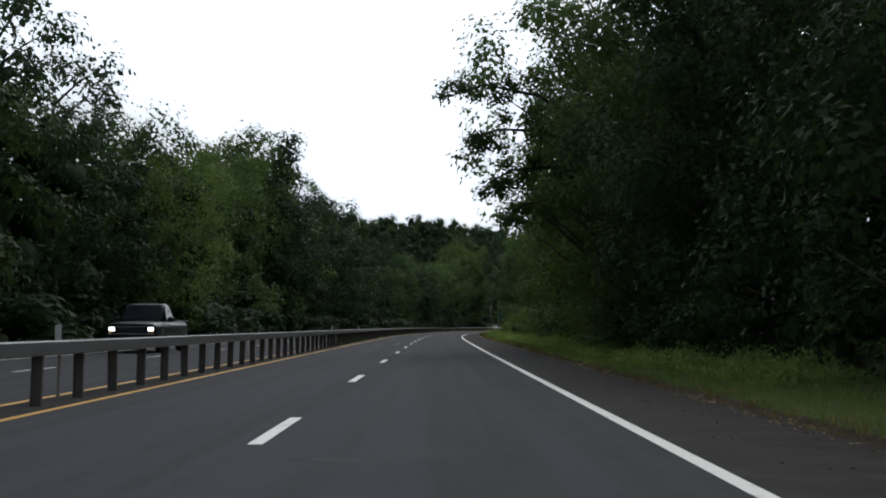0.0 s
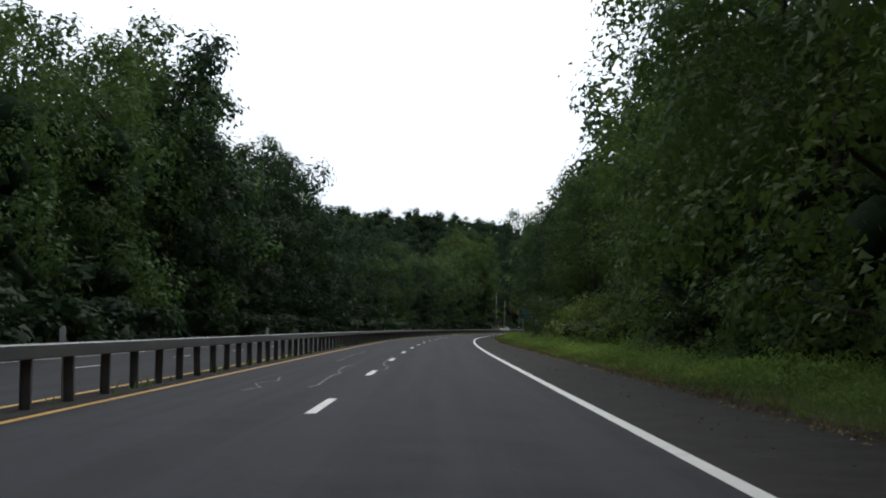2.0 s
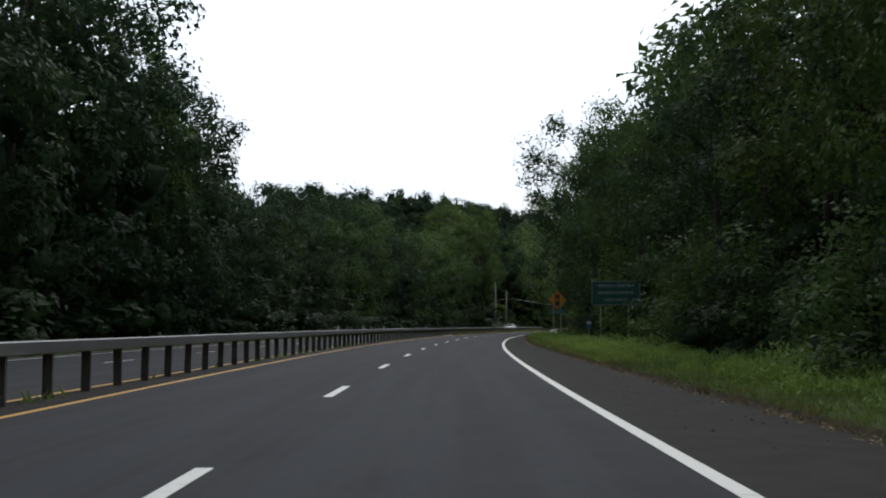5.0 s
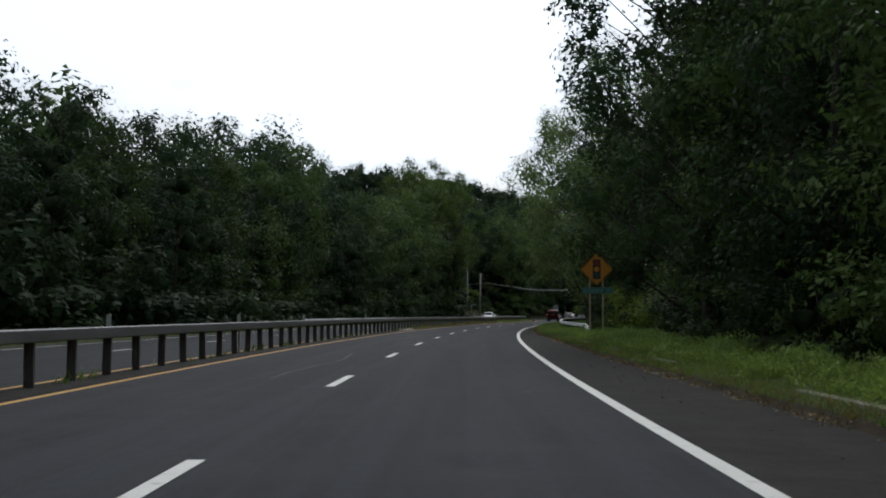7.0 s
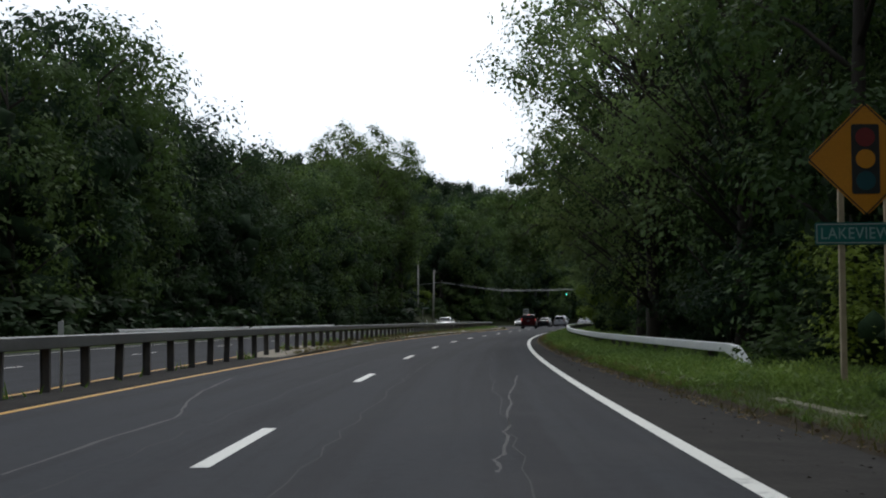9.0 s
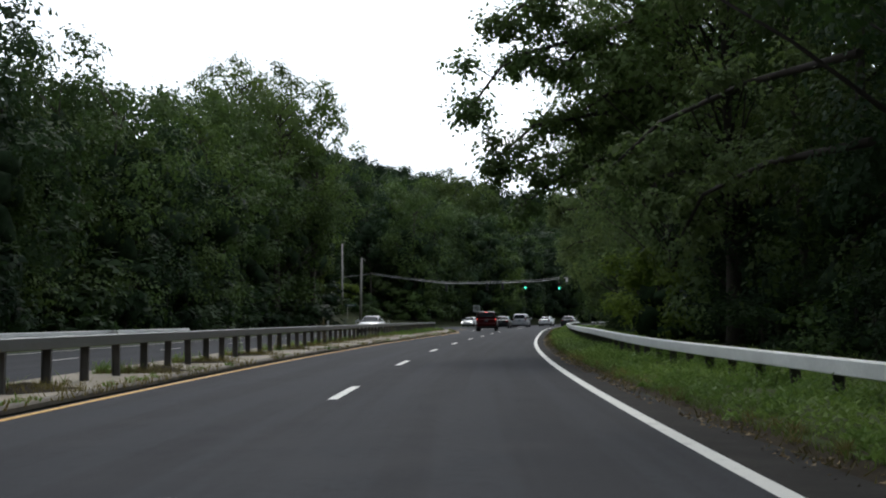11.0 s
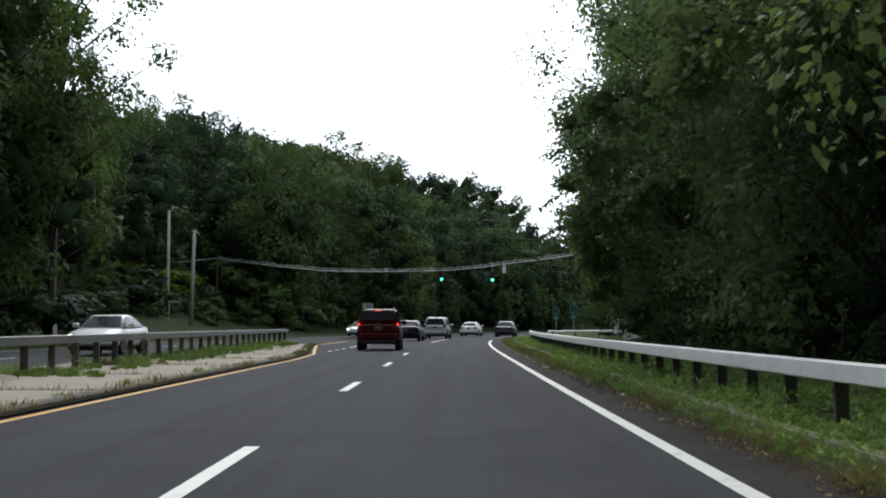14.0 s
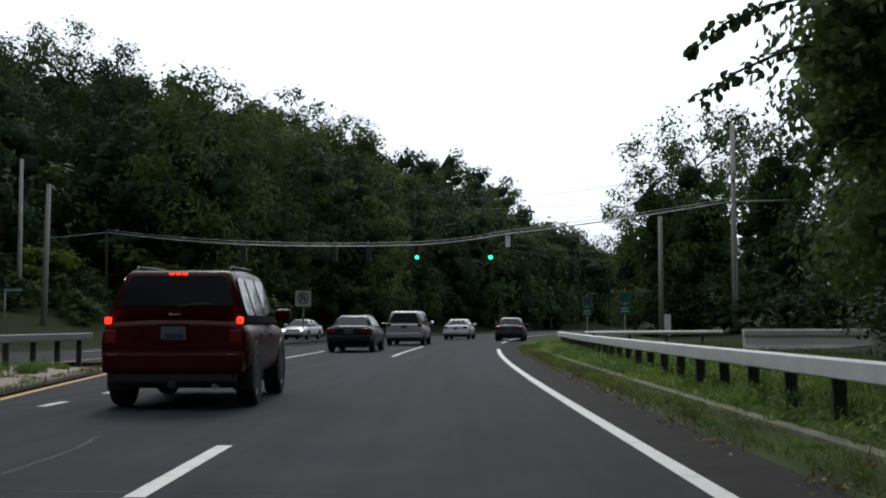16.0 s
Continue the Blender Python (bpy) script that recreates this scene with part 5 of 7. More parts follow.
traffic_signal(0.5, drop=0.0)
traffic_signal(0.715, drop=0.55)
traffic_signal(0.25, False, False, 0.1)
traffic_signal(0.378, False, False, 0.1)
traffic_signal(0.427, False, False, 0.1)
lane_sign = thing("lane_sign", Matrix.Translation(along_span(0.755)) @ Matrix.Rotation(lane(395)[2], 4, "Z"), "narrow pale plate hanging from the span wire", "road sign")
part("hanger", tube(bmesh.new(), [(0, 0, 0.05), (0, 0, -0.35)], 0.02, 6), SIGN_POST, lane_sign)
plate("panel", 0.30, 0.75, PALE_STEEL, lane_sign, 0, -0.5, 0, 0.006, 0.02)


# ---- concrete barrier, bridge rail and boundary plates beside the side road ----
def jersey(s, u0, u1, label):
    """A concrete barrier across the verge, with sloped foot and a proud upper band."""
    a, b = at(s, u0), at(s, u1)
    way = (b - a)
    ob = thing("concrete_barrier", Matrix.Translation(a) @ Matrix.Rotation(math.atan2(way.y, way.x), 4, "Z"), label, "barrier")
    n = way.length
    bm = bmesh.new()
    outline = [(-0.30, -0.2), (-0.30, 0.12), (-0.18, 0.30), (-0.12, 0.62), (0.12, 0.62), (0.18, 0.30), (0.30, 0.12), (0.30, -0.2)]
    ends = [[bm.verts.new((x, y, z)) for y, z in outline] for x in (0, n)]
    for j in range(8):
        bm.faces.new((ends[0][j], ends[0][(j + 1) % 8], ends[1][(j + 1) % 8], ends[1][j]))
    bm.faces.new(ends[0]), bm.faces.new(ends[1][::-1])
    part("body", bm, PALE_CONCRETE, ob)
    part("cap", boxed(-0.03, n + 0.03, -0.17, 0.17, 0.622, 0.84, bevel=0.03), PALE_CONCRETE, ob)


PALE_CONCRETE = plain("pale concrete", (0.52, 0.51, 0.48), 0.8, vary=0.15, scale=1.2, bump=0.3)
jersey(388, 10.8, 15.4, "pale concrete barrier beside the side road")
jersey(397, 12.6, 18.6, "pale concrete parapet across the side road")
cross = thing("guard_rail", Matrix(), "dull guard rail along the side road", "guard rail")
part("beam", tube(bmesh.new(), [at(405, 6.2, 0.62), at(404, 10, 0.66), at(404.5, 13, 0.66)], 0.09, 8), PALE_STEEL, cross)
for u in (6.6, 8.4, 10.2, 12.0):
    part("post", mesh_of("post", *i_post(0.62), RUST), None, cross).matrix_basis = facing(404.6, u)
small = thing("boundary_sign", facing(372, 11.6, 0.1, 0), "small pale board with unreadable dark writing on white posts", "road sign")
plate("panel", 0.75, 0.5, SIGN_WHITE, small, 0, 1.2, 0, 0.02, 0.02)
for z in (1.30, 1.14):
    part("writing_bar", boxed(-0.26, 0.2, -0.018, -0.011, z - 0.04, z + 0.04), BLACK, small)
for x in (-0.32, 0.32):
    part("post", boxed(x - 0.04, x + 0.04, 0.012, 0.09, -0.2, 1.5, bevel=0.006), SIGN_WHITE, small)
slim = thing("marker_sign", facing(378, 12.8, 0.1, 0), "narrow dull plate on a timber post", "road sign")
part("post", boxed(-0.05, 0.05, 0.006, 0.1, -0.2, 2.6, bevel=0.01), TIMBER, slim)
plate("panel", 0.2, 0.75, SIGN_POST, slim, 0, 2.1, 0, 0.006, 0.02)
street = thing("street_name_sign", facing(414, -28.0, 0.0, 0), "green street name blade on a post at the junction", "road sign")
part("post", tube(bmesh.new(), [(0, 0, -0.2), (0, 0, 3.3)], 0.04, 8), SIGN_POST, street)
blade = plate("blade", 1.5, 0.3, GREEN, street, 0.5, 3.2, 0, 0.006, 0.03)
part("writing_bar", boxed(-0.05, 1.05, -0.008, -0.004, 3.13, 3.27), SIGN_WHITE, blade)


# ---- reflector posts on the median ----
def delineator(s, u, high, label):
    ob = thing("delineator", facing(s, u, 0), label, "delineator")
    part("post", boxed(-0.012, 0.012, -0.04, 0.04, -0.1, high, bevel=0.004), SIGN_POST, ob)
    part("reflector", boxed(-0.045, 0.045, -0.055, -0.042, high - 0.3, high - 0.02, bevel=0.004), SIGN_WHITE, ob)


for s in (16.0, 61.0, 82.1, 172.3, 183.5, 195.3, 207.0, 226.5, 303.4, 314.5, 333.4):
    delineator(s, between(RAIL, s) - 0.14, 1.08, "slim pale delineator post behind the median rail")


# ---- vehicles ----
def car_paint(name, colour, metal=0.3, gloss=0.35, coat=0.12):
    n = Nodes(name, 0.32, metal, gloss)
    n.bsdf.inputs["Coat Weight"].default_value, n.bsdf.inputs["Coat Roughness"].default_value = coat, 0.08
    dust = n.noise(2.5, 5, 0.6, n.where(world_space=False))
    n.colour(n.mix(n.ramp(dust, (0.45, (0, 0, 0)), (0.75, (0.25,) * 3)), colour, [c * 0.8 + 0.004 for c in colour])).roughness(dust, 0.25, 0.42)
    return n.mat


def glowing(name, colour, strength):
    n = Nodes(name, 0.3)
    n.bsdf.inputs["Base Color"].default_value = (*colour, 1)
    n.bsdf.inputs["Emission Color"].default_value = (*colour, 1)
    n.bsdf.inputs["Emission Strength"].default_value = strength
    return n.mat


RUBBER = plain("tyre rubber", (0.016, 0.016, 0.016), 0.85, vary=0.25, scale=8, bump=0.3, world_space=False)
ALLOY = plain("wheel alloy", (0.42, 0.42, 0.43), 0.35, 0.8, 0.1, 5, world_space=False)
GLASS = plain("dark tinted glass", (0.010, 0.012, 0.014), 0.08, vary=0.1, scale=2, spec=0.1, world_space=False)
TRIM = plain("black plastic trim", (0.02, 0.02, 0.021), 0.6, vary=0.2, scale=6, world_space=False)
CHROME = plain("chrome", (0.7, 0.7, 0.7), 0.15, 1.0, 0.05, world_space=False)
LENS = plain("red lamp lens", (0.16, 0.008, 0.008), 0.2, world_space=False)
CLEAR_LENS = plain("clear lamp lens", (0.55, 0.56, 0.58), 0.15, vary=0.1, world_space=False)
BRAKE = glowing("lit brake lamp", (1.0, 0.045, 0.02), 2.0)
HEADLAMP = glowing("lit headlamp", (1.0, 0.96, 0.88), 4.0)
PLATE = plain("pale number plate", (0.11, 0.13, 0.13), 0.5, vary=0.1, world_space=False)
INK = plain("plate ink", (0.03, 0.04, 0.08), 0.6, world_space=False)


def body_shell(stations):
    """The lower body: rounded cross-sections (y, low, high, half width) joined from tail to nose."""
    bm = bmesh.new()
    rings = []
    for y, low, high, w in stations:
        h = high - low
        half = [(0.0, low), (w * 0.80, low), (w * 0.94, low + 0.07 * h), (w * 0.99, low + 0.25 * h), (w, low + 0.55 * h), (w * 0.975, low + 0.78 * h), (w * 0.93, low + 0.93 * h), (w * 0.84, high), (w * 0.4, high + 0.015), (0, high + 0.02)]
        rings.append([bm.verts.new((x, y, z)) for x, z in half] + [bm.verts.new((-x, y, z)) for x, z in half[-2:0:-1]])
    n = len(rings[0])
    for a, b in zip(rings, rings[1:]):
        for j in range(n):
            bm.faces.new((a[j], a[(j + 1) % n], b[(j + 1) % n], b[j])).smooth = True
    bm.faces.new(rings[0]), bm.faces.new(rings[-1][::-1])
    return bm


def cabin_points(c):
    """The eight corners of the cabin: base and roof, tail and nose."""
    return {(b, f, sx): Vector((sx * c[("base" if b == 0 else "roof") + "_w"] * (0.94 if f == 0 and b == 1 else 1), c[("base" if b == 0 else "roof") + ("_tail" if f == 0 else "_nose")], c["belt"] if b == 0 else c["top"] - (0.04 if f == 0 else 0.02)))
            for b in (0, 1) for f in (0, 1) for sx in (-1, 1)}


def cabin_shell(c):
    p = cabin_points(c)
    bm = bmesh.new()
    v = {k: bm.verts.new(q) for k, q in p.items()}
    mid = {(b, sx): bm.verts.new((p[b, 0, sx] + p[b, 1, sx]) / 2 + Vector((sx * 0.02, 0, 0.03 * b))) for b in (0, 1) for sx in (-1, 1)}
    for sx in (-1, 1):
        bm.faces.new((v[0, 0, sx], mid[0, sx], mid[1, sx], v[1, 0, sx]))
        bm.faces.new((mid[0, sx], v[0, 1, sx], v[1, 1, sx], mid[1, sx]))
    for f in (0, 1):
        bm.faces.new((v[0, f, -1], v[0, f, 1], v[1, f, 1], v[1, f, -1]))
    for a, b in (((1, 0), None), (None, (1, 1))):
        ends = [v[1, 0, -1], v[1, 0, 1], mid[1, 1], mid[1, -1]] if a else [mid[1, -1], mid[1, 1], v[1, 1, 1], v[1, 1, -1]]
        bm.faces.new(ends)
    bm.faces.new([v[0, 0, -1], v[0, 0, 1], mid[0, 1], mid[0, -1]]), bm.faces.new([mid[0, -1], mid[0, 1], v[0, 1, 1], v[0, 1, -1]])
    bmesh.ops.recalc_face_normals(bm, faces=bm.faces)
    edges = [e for e in bm.edges if len(e.link_faces) == 2 and e.calc_face_angle(0) > 0.3 and max(q.co.z for q in e.verts) > c["belt"] + 0.1]
    bmesh.ops.bevel(bm, geom=edges, offset=c.get("round", 0.07), segments=3, affect="EDGES", profile=0.5)
    for f in bm.faces:
        f.smooth = True
    return bm


def pane(corners, low, high, a, b, proud=0.012, thick=0.01):
    """A glass pane on a four-cornered face (base start, base end, roof end, roof start): spans low..high up it and a..b along it."""
    s0, s1, r1, r0 = corners
    spot = lambda x, z: s0.lerp(s1, x).lerp(r0.lerp(r1, x), z)
    out = (s1 - s0).cross(r0 - s0).normalized()
    ring = [(a + 0.02, low), (b - 0.02, low), (b, low + 0.06), (b - 0.015, high - 0.04), (b - 0.04, high), (a + 0.04, high), (a + 0.015, high - 0.04), (a, low + 0.06)]
    bm = bmesh.new()
    top, under = [bm.verts.new(spot(x, z) + out * proud) for x, z in ring], [bm.verts.new(spot(x, z) + out * (proud - thick - 0.02)) for x, z in ring]
    bm.faces.new(top)
    for j in range(len(ring)):
        bm.faces.new((top[j], under[j], under[(j + 1) % len(ring)], top[(j + 1) % len(ring)]))
    return bm


def wheel(parent, x, y, r, wide):
    side = 1 if x > 0 else -1
    def lathe(profile, name, material, under, label=""):
        bm, seg = bmesh.new(), 28
        rings = [[bm.verts.new((x + side * px, y + pr * math.cos(a), r + pr * math.sin(a))) for a in (2 * math.pi * j / seg for j in range(seg))] for px, pr in profile]
        for a, b in zip(rings, rings[1:]):
            for j in range(seg):
                bm.faces.new((a[j], a[(j + 1) % seg], b[(j + 1) % seg], b[j])).smooth = True
        return part(name, bm, material, under, label)
    w = wide / 2
    hub = lathe([(-w, r * 0.62), (-w, r * 0.92), (-w * 0.8, r * 0.985), (-w * 0.3, r), (w * 0.3, r), (w * 0.8, r * 0.985), (w, r * 0.92), (w * 0.96, r * 0.68), (w * 0.8, r * 0.64)], "wheel", RUBBER, parent, "black rubber tyre on alloy rim")
    lathe([(w * 0.8, r * 0.65), (w * 0.88, r * 0.62), (w * 0.5, r * 0.56), (w * 0.55, r * 0.2), (w * 0.75, r * 0.14), (w * 0.75, 0.001)], "rim", ALLOY, hub)


def arch(parent, x, y, r):
    """A dark plate on the body side that stands in for the shaded hollow of a wheel arch."""
    side = 1 if x > 0 else -1
    bm = bmesh.new()
    ring = [(y + r * math.cos(a), r * 0.86 + r * math.sin(a)) for a in (math.pi * (-0.12 + 1.24 * k / 16) for k in range(17))]
    outer, inner = [bm.verts.new((x + side * 0.012, py, pz)) for py, pz in ring], [bm.verts.new((x - side * 0.25, py, pz)) for py, pz in ring]
    bm.faces.new(outer)
    for j in range(16):
        bm.faces.new((outer[j], outer[j + 1], inner[j + 1], inner[j]))
    return part("wheel_arch", bm, TRIM, parent)


def vehicle(name, m, label, c):
    """A vehicle from its measures c; its y axis points ahead, its origin lies on the road under its middle."""
    ob = thing(name, m, label, "car" if name != "pickup_truck" else "truck", c.get("group", ""))
    colour = c["paint"]
    st = c["stations"]
    tail, nose = st[0][0], st[-1][0]
    wide = max(w for *_, w in st)
    part("body", body_shell(st), colour, ob)
    part("cabin", cabin_shell(c), colour, ob)
    p = cabin_points(c)
    part("rear_window", pane((p[0, 0, -1], p[0, 0, 1], p[1, 0, 1], p[1, 0, -1]), *c.get("rear_glass", (0.16, 0.90, 0.07, 0.93))), GLASS, ob)
    part("windscreen", pane((p[0, 1, 1], p[0, 1, -1], p[1, 1, -1], p[1, 1, 1]), 0.08, 0.92, 0.05, 0.95), GLASS, ob)
    for a, b in c.get("side_glass", ((0.06, 0.48), (0.51, 0.90))):
        part("side_window", pane((p[0, 0, 1], p[0, 1, 1], p[1, 1, 1], p[1, 0, 1]), 0.12, 0.86, a, b, 0.03), GLASS, ob)
        part("side_window", pane((p[0, 1, -1], p[0, 0, -1], p[1, 0, -1], p[1, 1, -1]), 0.12, 0.86, 1 - b, 1 - a, 0.03), GLASS, ob)
    r = c["wheel"]
    for y in c["axles"]:
        for sx in (-1, 1):
            arch(ob, sx * (wide - 0.004), y, r * 1.22)
            wheel(ob, sx * (wide - 0.11), y, r, c.get("tyre", 0.22))
    for sx in (-1, 1):
        bm = bmesh.new()
        box(bm, sx * (wide - 0.02) - 0.01, sx * (wide + 0.20), c["base_nose"] - 0.48, c["base_nose"] - 0.36, c["belt"] + 0.02, c["belt"] + 0.19, 0.04) if sx > 0 else box(bm, -(wide + 0.20), -(wide - 0.02) + 0.01, c["base_nose"] - 0.48, c["base_nose"] - 0.36, c["belt"] + 0.02, c["belt"] + 0.19, 0.04)
        part("mirror", bm, c.get("mirror", colour), ob)
        y = (c["base_nose"] + c["base_tail"]) / 2
        for yy in (y - 0.55, y + 0.45):
            x = sx * (wide + 0.008)
            part("door_handle", boxed(min(x, x + sx * 0.02), max(x, x + sx * 0.02), yy - 0.09, yy + 0.09, c["belt"] - 0.18, c["belt"] - 0.14, bevel=0.006), colour, ob)
    z0, z1, lw = c["tail_lamp"]
    for sx in (-1, 1):
        x0, x1 = (wide * 0.93 - lw, wide * 0.93) if sx > 0 else (-wide * 0.93, -wide * 0.93 + lw)
        part("tail_lamp", boxed(x0, x1, tail - 0.012 + c.get("lamp_in", 0), tail + 0.12, z0, z1, bevel=0.02), BRAKE if c.get("braking") else LENS, ob, "lit red brake lamp" if c.get("braking") else "red tail lamp")
        hz = c["head_lamp"]
        x0, x1 = (wide * 0.62, wide * 0.86) if sx > 0 else (-wide * 0.86, -wide * 0.62)
        part("headlamp", boxed(x0, x1, nose - 0.16, nose + 0.015, hz - 0.08, hz + 0.08, bevel=0.03), HEADLAMP if c.get("lights_on") and sx >= c.get("lit_from", -1) else CLEAR_LENS, ob, "lit headlamp" if c.get("lights_on") and sx >= c.get("lit_from", -1) else "clear headlamp")
    bz = c["bumper"]
    part("rear_bumper", boxed(-wide * 0.95, wide * 0.95, tail - 0.07, tail + 0.25, bz - 0.12, bz + 0.13, bevel=0.05), c.get("bumper_paint", colour), ob)
    part("front_bumper", boxed(-wide * 0.88, wide * 0.88, nose - 0.25, nose + 0.06, bz - 0.14, bz + 0.10, bevel=0.05), c.get("front_paint", colour), ob)
    part("grille", boxed(-wide * 0.5, wide * 0.5, nose - 0.05, nose + 0.02, c["head_lamp"] - 0.1, c["head_lamp"] + 0.06, bevel=0.015), c.get("grille", TRIM), ob)
    part("underbody", boxed(-wide * 0.80, wide * 0.80, tail + 0.25, nose - 0.3, c["under"], st[2][1] + 0.05, bevel=0.03), TRIM, ob)
    pz = c["plate"]
    plate_ob = part("number_plate", boxed(-0.155, 0.155, tail - c.get("plate_out", 0.02), tail + 0.02, pz - 0.08, pz + 0.08, bevel=0.004), PLATE, ob, "pale number plate with dark bars")
    part("writing_bar", boxed(-0.12, 0.12, tail - c.get("plate_out", 0.02) - 0.004, tail, pz - 0.035, pz + 0.03), INK, plate_ob)
    return ob


RED = car_paint("dark red car paint", (0.048, 0.0015, 0.003), 0.0, 0.15, 0.04)
NAVY = car_paint("black car paint", (0.010, 0.010, 0.014))
SILVER = car_paint("silver car paint", (0.42, 0.43, 0.45), 0.5)
PEARL = car_paint("white car paint", (0.66, 0.67, 0.68), 0.1)
SLATE = car_paint("dark grey car paint", (0.045, 0.048, 0.055), 0.4)

SUV = dict(paint=RED, stations=[(-2.36, 0.62, 1.00, 0.86), (-2.30, 0.46, 1.06, 0.915), (-1.9, 0.40, 1.08, 0.93), (-0.6, 0.38, 1.08, 0.93), (0.9, 0.38, 1.07, 0.93), (1.2, 0.38, 1.05, 0.925), (2.05, 0.42, 1.0, 0.90), (2.28, 0.5, 0.93, 0.82), (2.36, 0.6, 0.84, 0.74)],
           belt=1.05, top=1.71, base_w=0.89, roof_w=0.70, base_tail=-2.30, roof_tail=-2.02, base_nose=1.15, roof_nose=0.42, rear_glass=(0.31, 0.89, 0.05, 0.95), round=0.075,
           side_glass=((0.04, 0.25), (0.28, 0.56), (0.59, 0.90)), wheel=0.375, tyre=0.25, axles=(-1.45, 1.33), tail_lamp=(1.03, 1.115, 0.078), head_lamp=0.85, bumper=0.58, plate=0.925, under=0.27, braking=True, plate_out=0.012)
SEDAN = dict(paint=NAVY, stations=[(-2.36, 0.5, 0.88, 0.74), (-2.28, 0.36, 0.99, 0.86), (-1.7, 0.30, 1.01, 0.90), (-0.5, 0.28, 0.98, 0.91), (1.0, 0.28, 0.95, 0.91), (1.9, 0.30, 0.84, 0.88), (2.25, 0.36, 0.74, 0.78), (2.34, 0.45, 0.68, 0.68)],
             belt=0.95, top=1.44, base_w=0.82, roof_w=0.58, base_tail=-1.85, roof_tail=-1.02, base_nose=1.15, roof_nose=0.20, wheel=0.32, axles=(-1.40, 1.35), tail_lamp=(0.78, 0.93, 0.32), head_lamp=0.66, bumper=0.52, plate=0.80, under=0.18, rear_glass=(0.08, 0.92, 0.07, 0.93))
VAN = dict(paint=SILVER, stations=[(-2.50, 0.55, 1.02, 0.86), (-2.44, 0.38, 1.08, 0.94), (-1.9, 0.32, 1.08, 0.97), (0, 0.30, 1.06, 0.97), (1.2, 0.30, 1.02, 0.97), (2.1, 0.32, 0.92, 0.92), (2.45, 0.4, 0.8, 0.80)],
           belt=1.05, top=1.76, base_w=0.93, roof_w=0.72, base_tail=-2.42, roof_tail=-2.12, base_nose=1.75, roof_nose=0.75, side_glass=((0.04, 0.26), (0.28, 0.56), (0.58, 0.86)), wheel=0.34, axles=(-1.5, 1.5),
           tail_lamp=(0.95, 1.12, 0.22), head_lamp=0.75, bumper=0.52, plate=0.95, under=0.2)
TRUCK = dict(paint=NAVY, stations=[(-2.85, 0.6, 1.16, 0.90), (-2.80, 0.5, 1.20, 0.98), (-2.0, 0.44, 1.22, 1.0), (0, 0.42, 1.22, 1.0), (1.0, 0.42, 1.22, 1.0), (1.3, 0.42, 1.2, 1.0), (2.6, 0.46, 1.12, 0.97), (2.8, 0.52, 1.08, 0.92)],
             belt=1.20, top=1.92, base_w=0.92, roof_w=0.72, base_tail=-0.55, roof_tail=-0.42, base_nose=1.30, roof_nose=0.62, side_glass=((0.12, 0.88),), wheel=0.39, tyre=0.26, axles=(-1.75, 1.75),
             tail_lamp=(0.85, 1.15, 0.14), head_lamp=0.90, bumper=0.62, plate=0.62, under=0.32, lights_on=True)


def along(s, u, turn=0.0):
    return facing(s, u, 0.006, turn)


suv = vehicle("sport_utility_vehicle", along(361.2, -3.2, 1.0), "dark red sport utility vehicle with lit brake lamps", SUV)
for sx in (-1, 1):
    part("roof_rail", tube(bmesh.new(), [(sx * 0.60, -1.85, 1.66), (sx * 0.61, -1.65, 1.725), (sx * 0.61, 0.0, 1.755), (sx * 0.60, 0.25, 1.69)], 0.018, 8), TRIM, suv)
    part("bumper_reflector", boxed(sx * 0.74 - 0.06, sx * 0.74 + 0.06, -2.442, -2.42, 0.665, 0.685, bevel=0.004), PLATE, suv)
    part("lower_lamp", boxed(sx * 0.78 - 0.075, sx * 0.78 + 0.075, -2.372, -2.30, 0.80, 0.965, bevel=0.015), LENS, suv)
part("valance", boxed(-0.78, 0.78, -2.38, -2.1, 0.33, 0.47, bevel=0.04), TRIM, suv)
part("exhaust", tube(bmesh.new(), [(0.52, -2.40, 0.30), (0.52, -1.9, 0.32)], 0.035, 10), CHROME, suv)
part("hitch", boxed(-0.05, 0.05, -2.44, -2.2, 0.28, 0.36, bevel=0.01), TRIM, suv)
for x in (-0.085, 0.0, 0.085):
    part("high_brake_lamp", boxed(x - 0.03, x + 0.03, -2.105, -2.05, 1.615, 1.645, bevel=0.006), BRAKE, suv, "lit high brake lamp")
part("emblem", boxed(-0.075, 0.075, -2.285, -2.24, 1.13, 1.152, bevel=0.005), CHROME, suv)
part("wiper", tube(bmesh.new(), [(0.02, -2.232, 1.235), (0.22, -2.215, 1.262), (0.46, -2.21, 1.268)], 0.012, 6), TRIM, suv)
part("plate_recess", boxed(-0.27, 0.27, -2.366, -2.33, 0.80, 1.01, bevel=0.01), RED, suv)
part("tailgate_handle", boxed(-0.2, 0.2, -2.385, -2.33, 1.018, 1.034, bevel=0.006), RED, suv)

for piece in suv.children:
    if not piece.name.startswith("wheel"):
        piece.data.transform(Matrix.Translation((0, 0, 0.4)) @ Matrix.Diagonal((1, 1, 1.07, 1)) @ Matrix.Translation((0, 0, -0.4)))

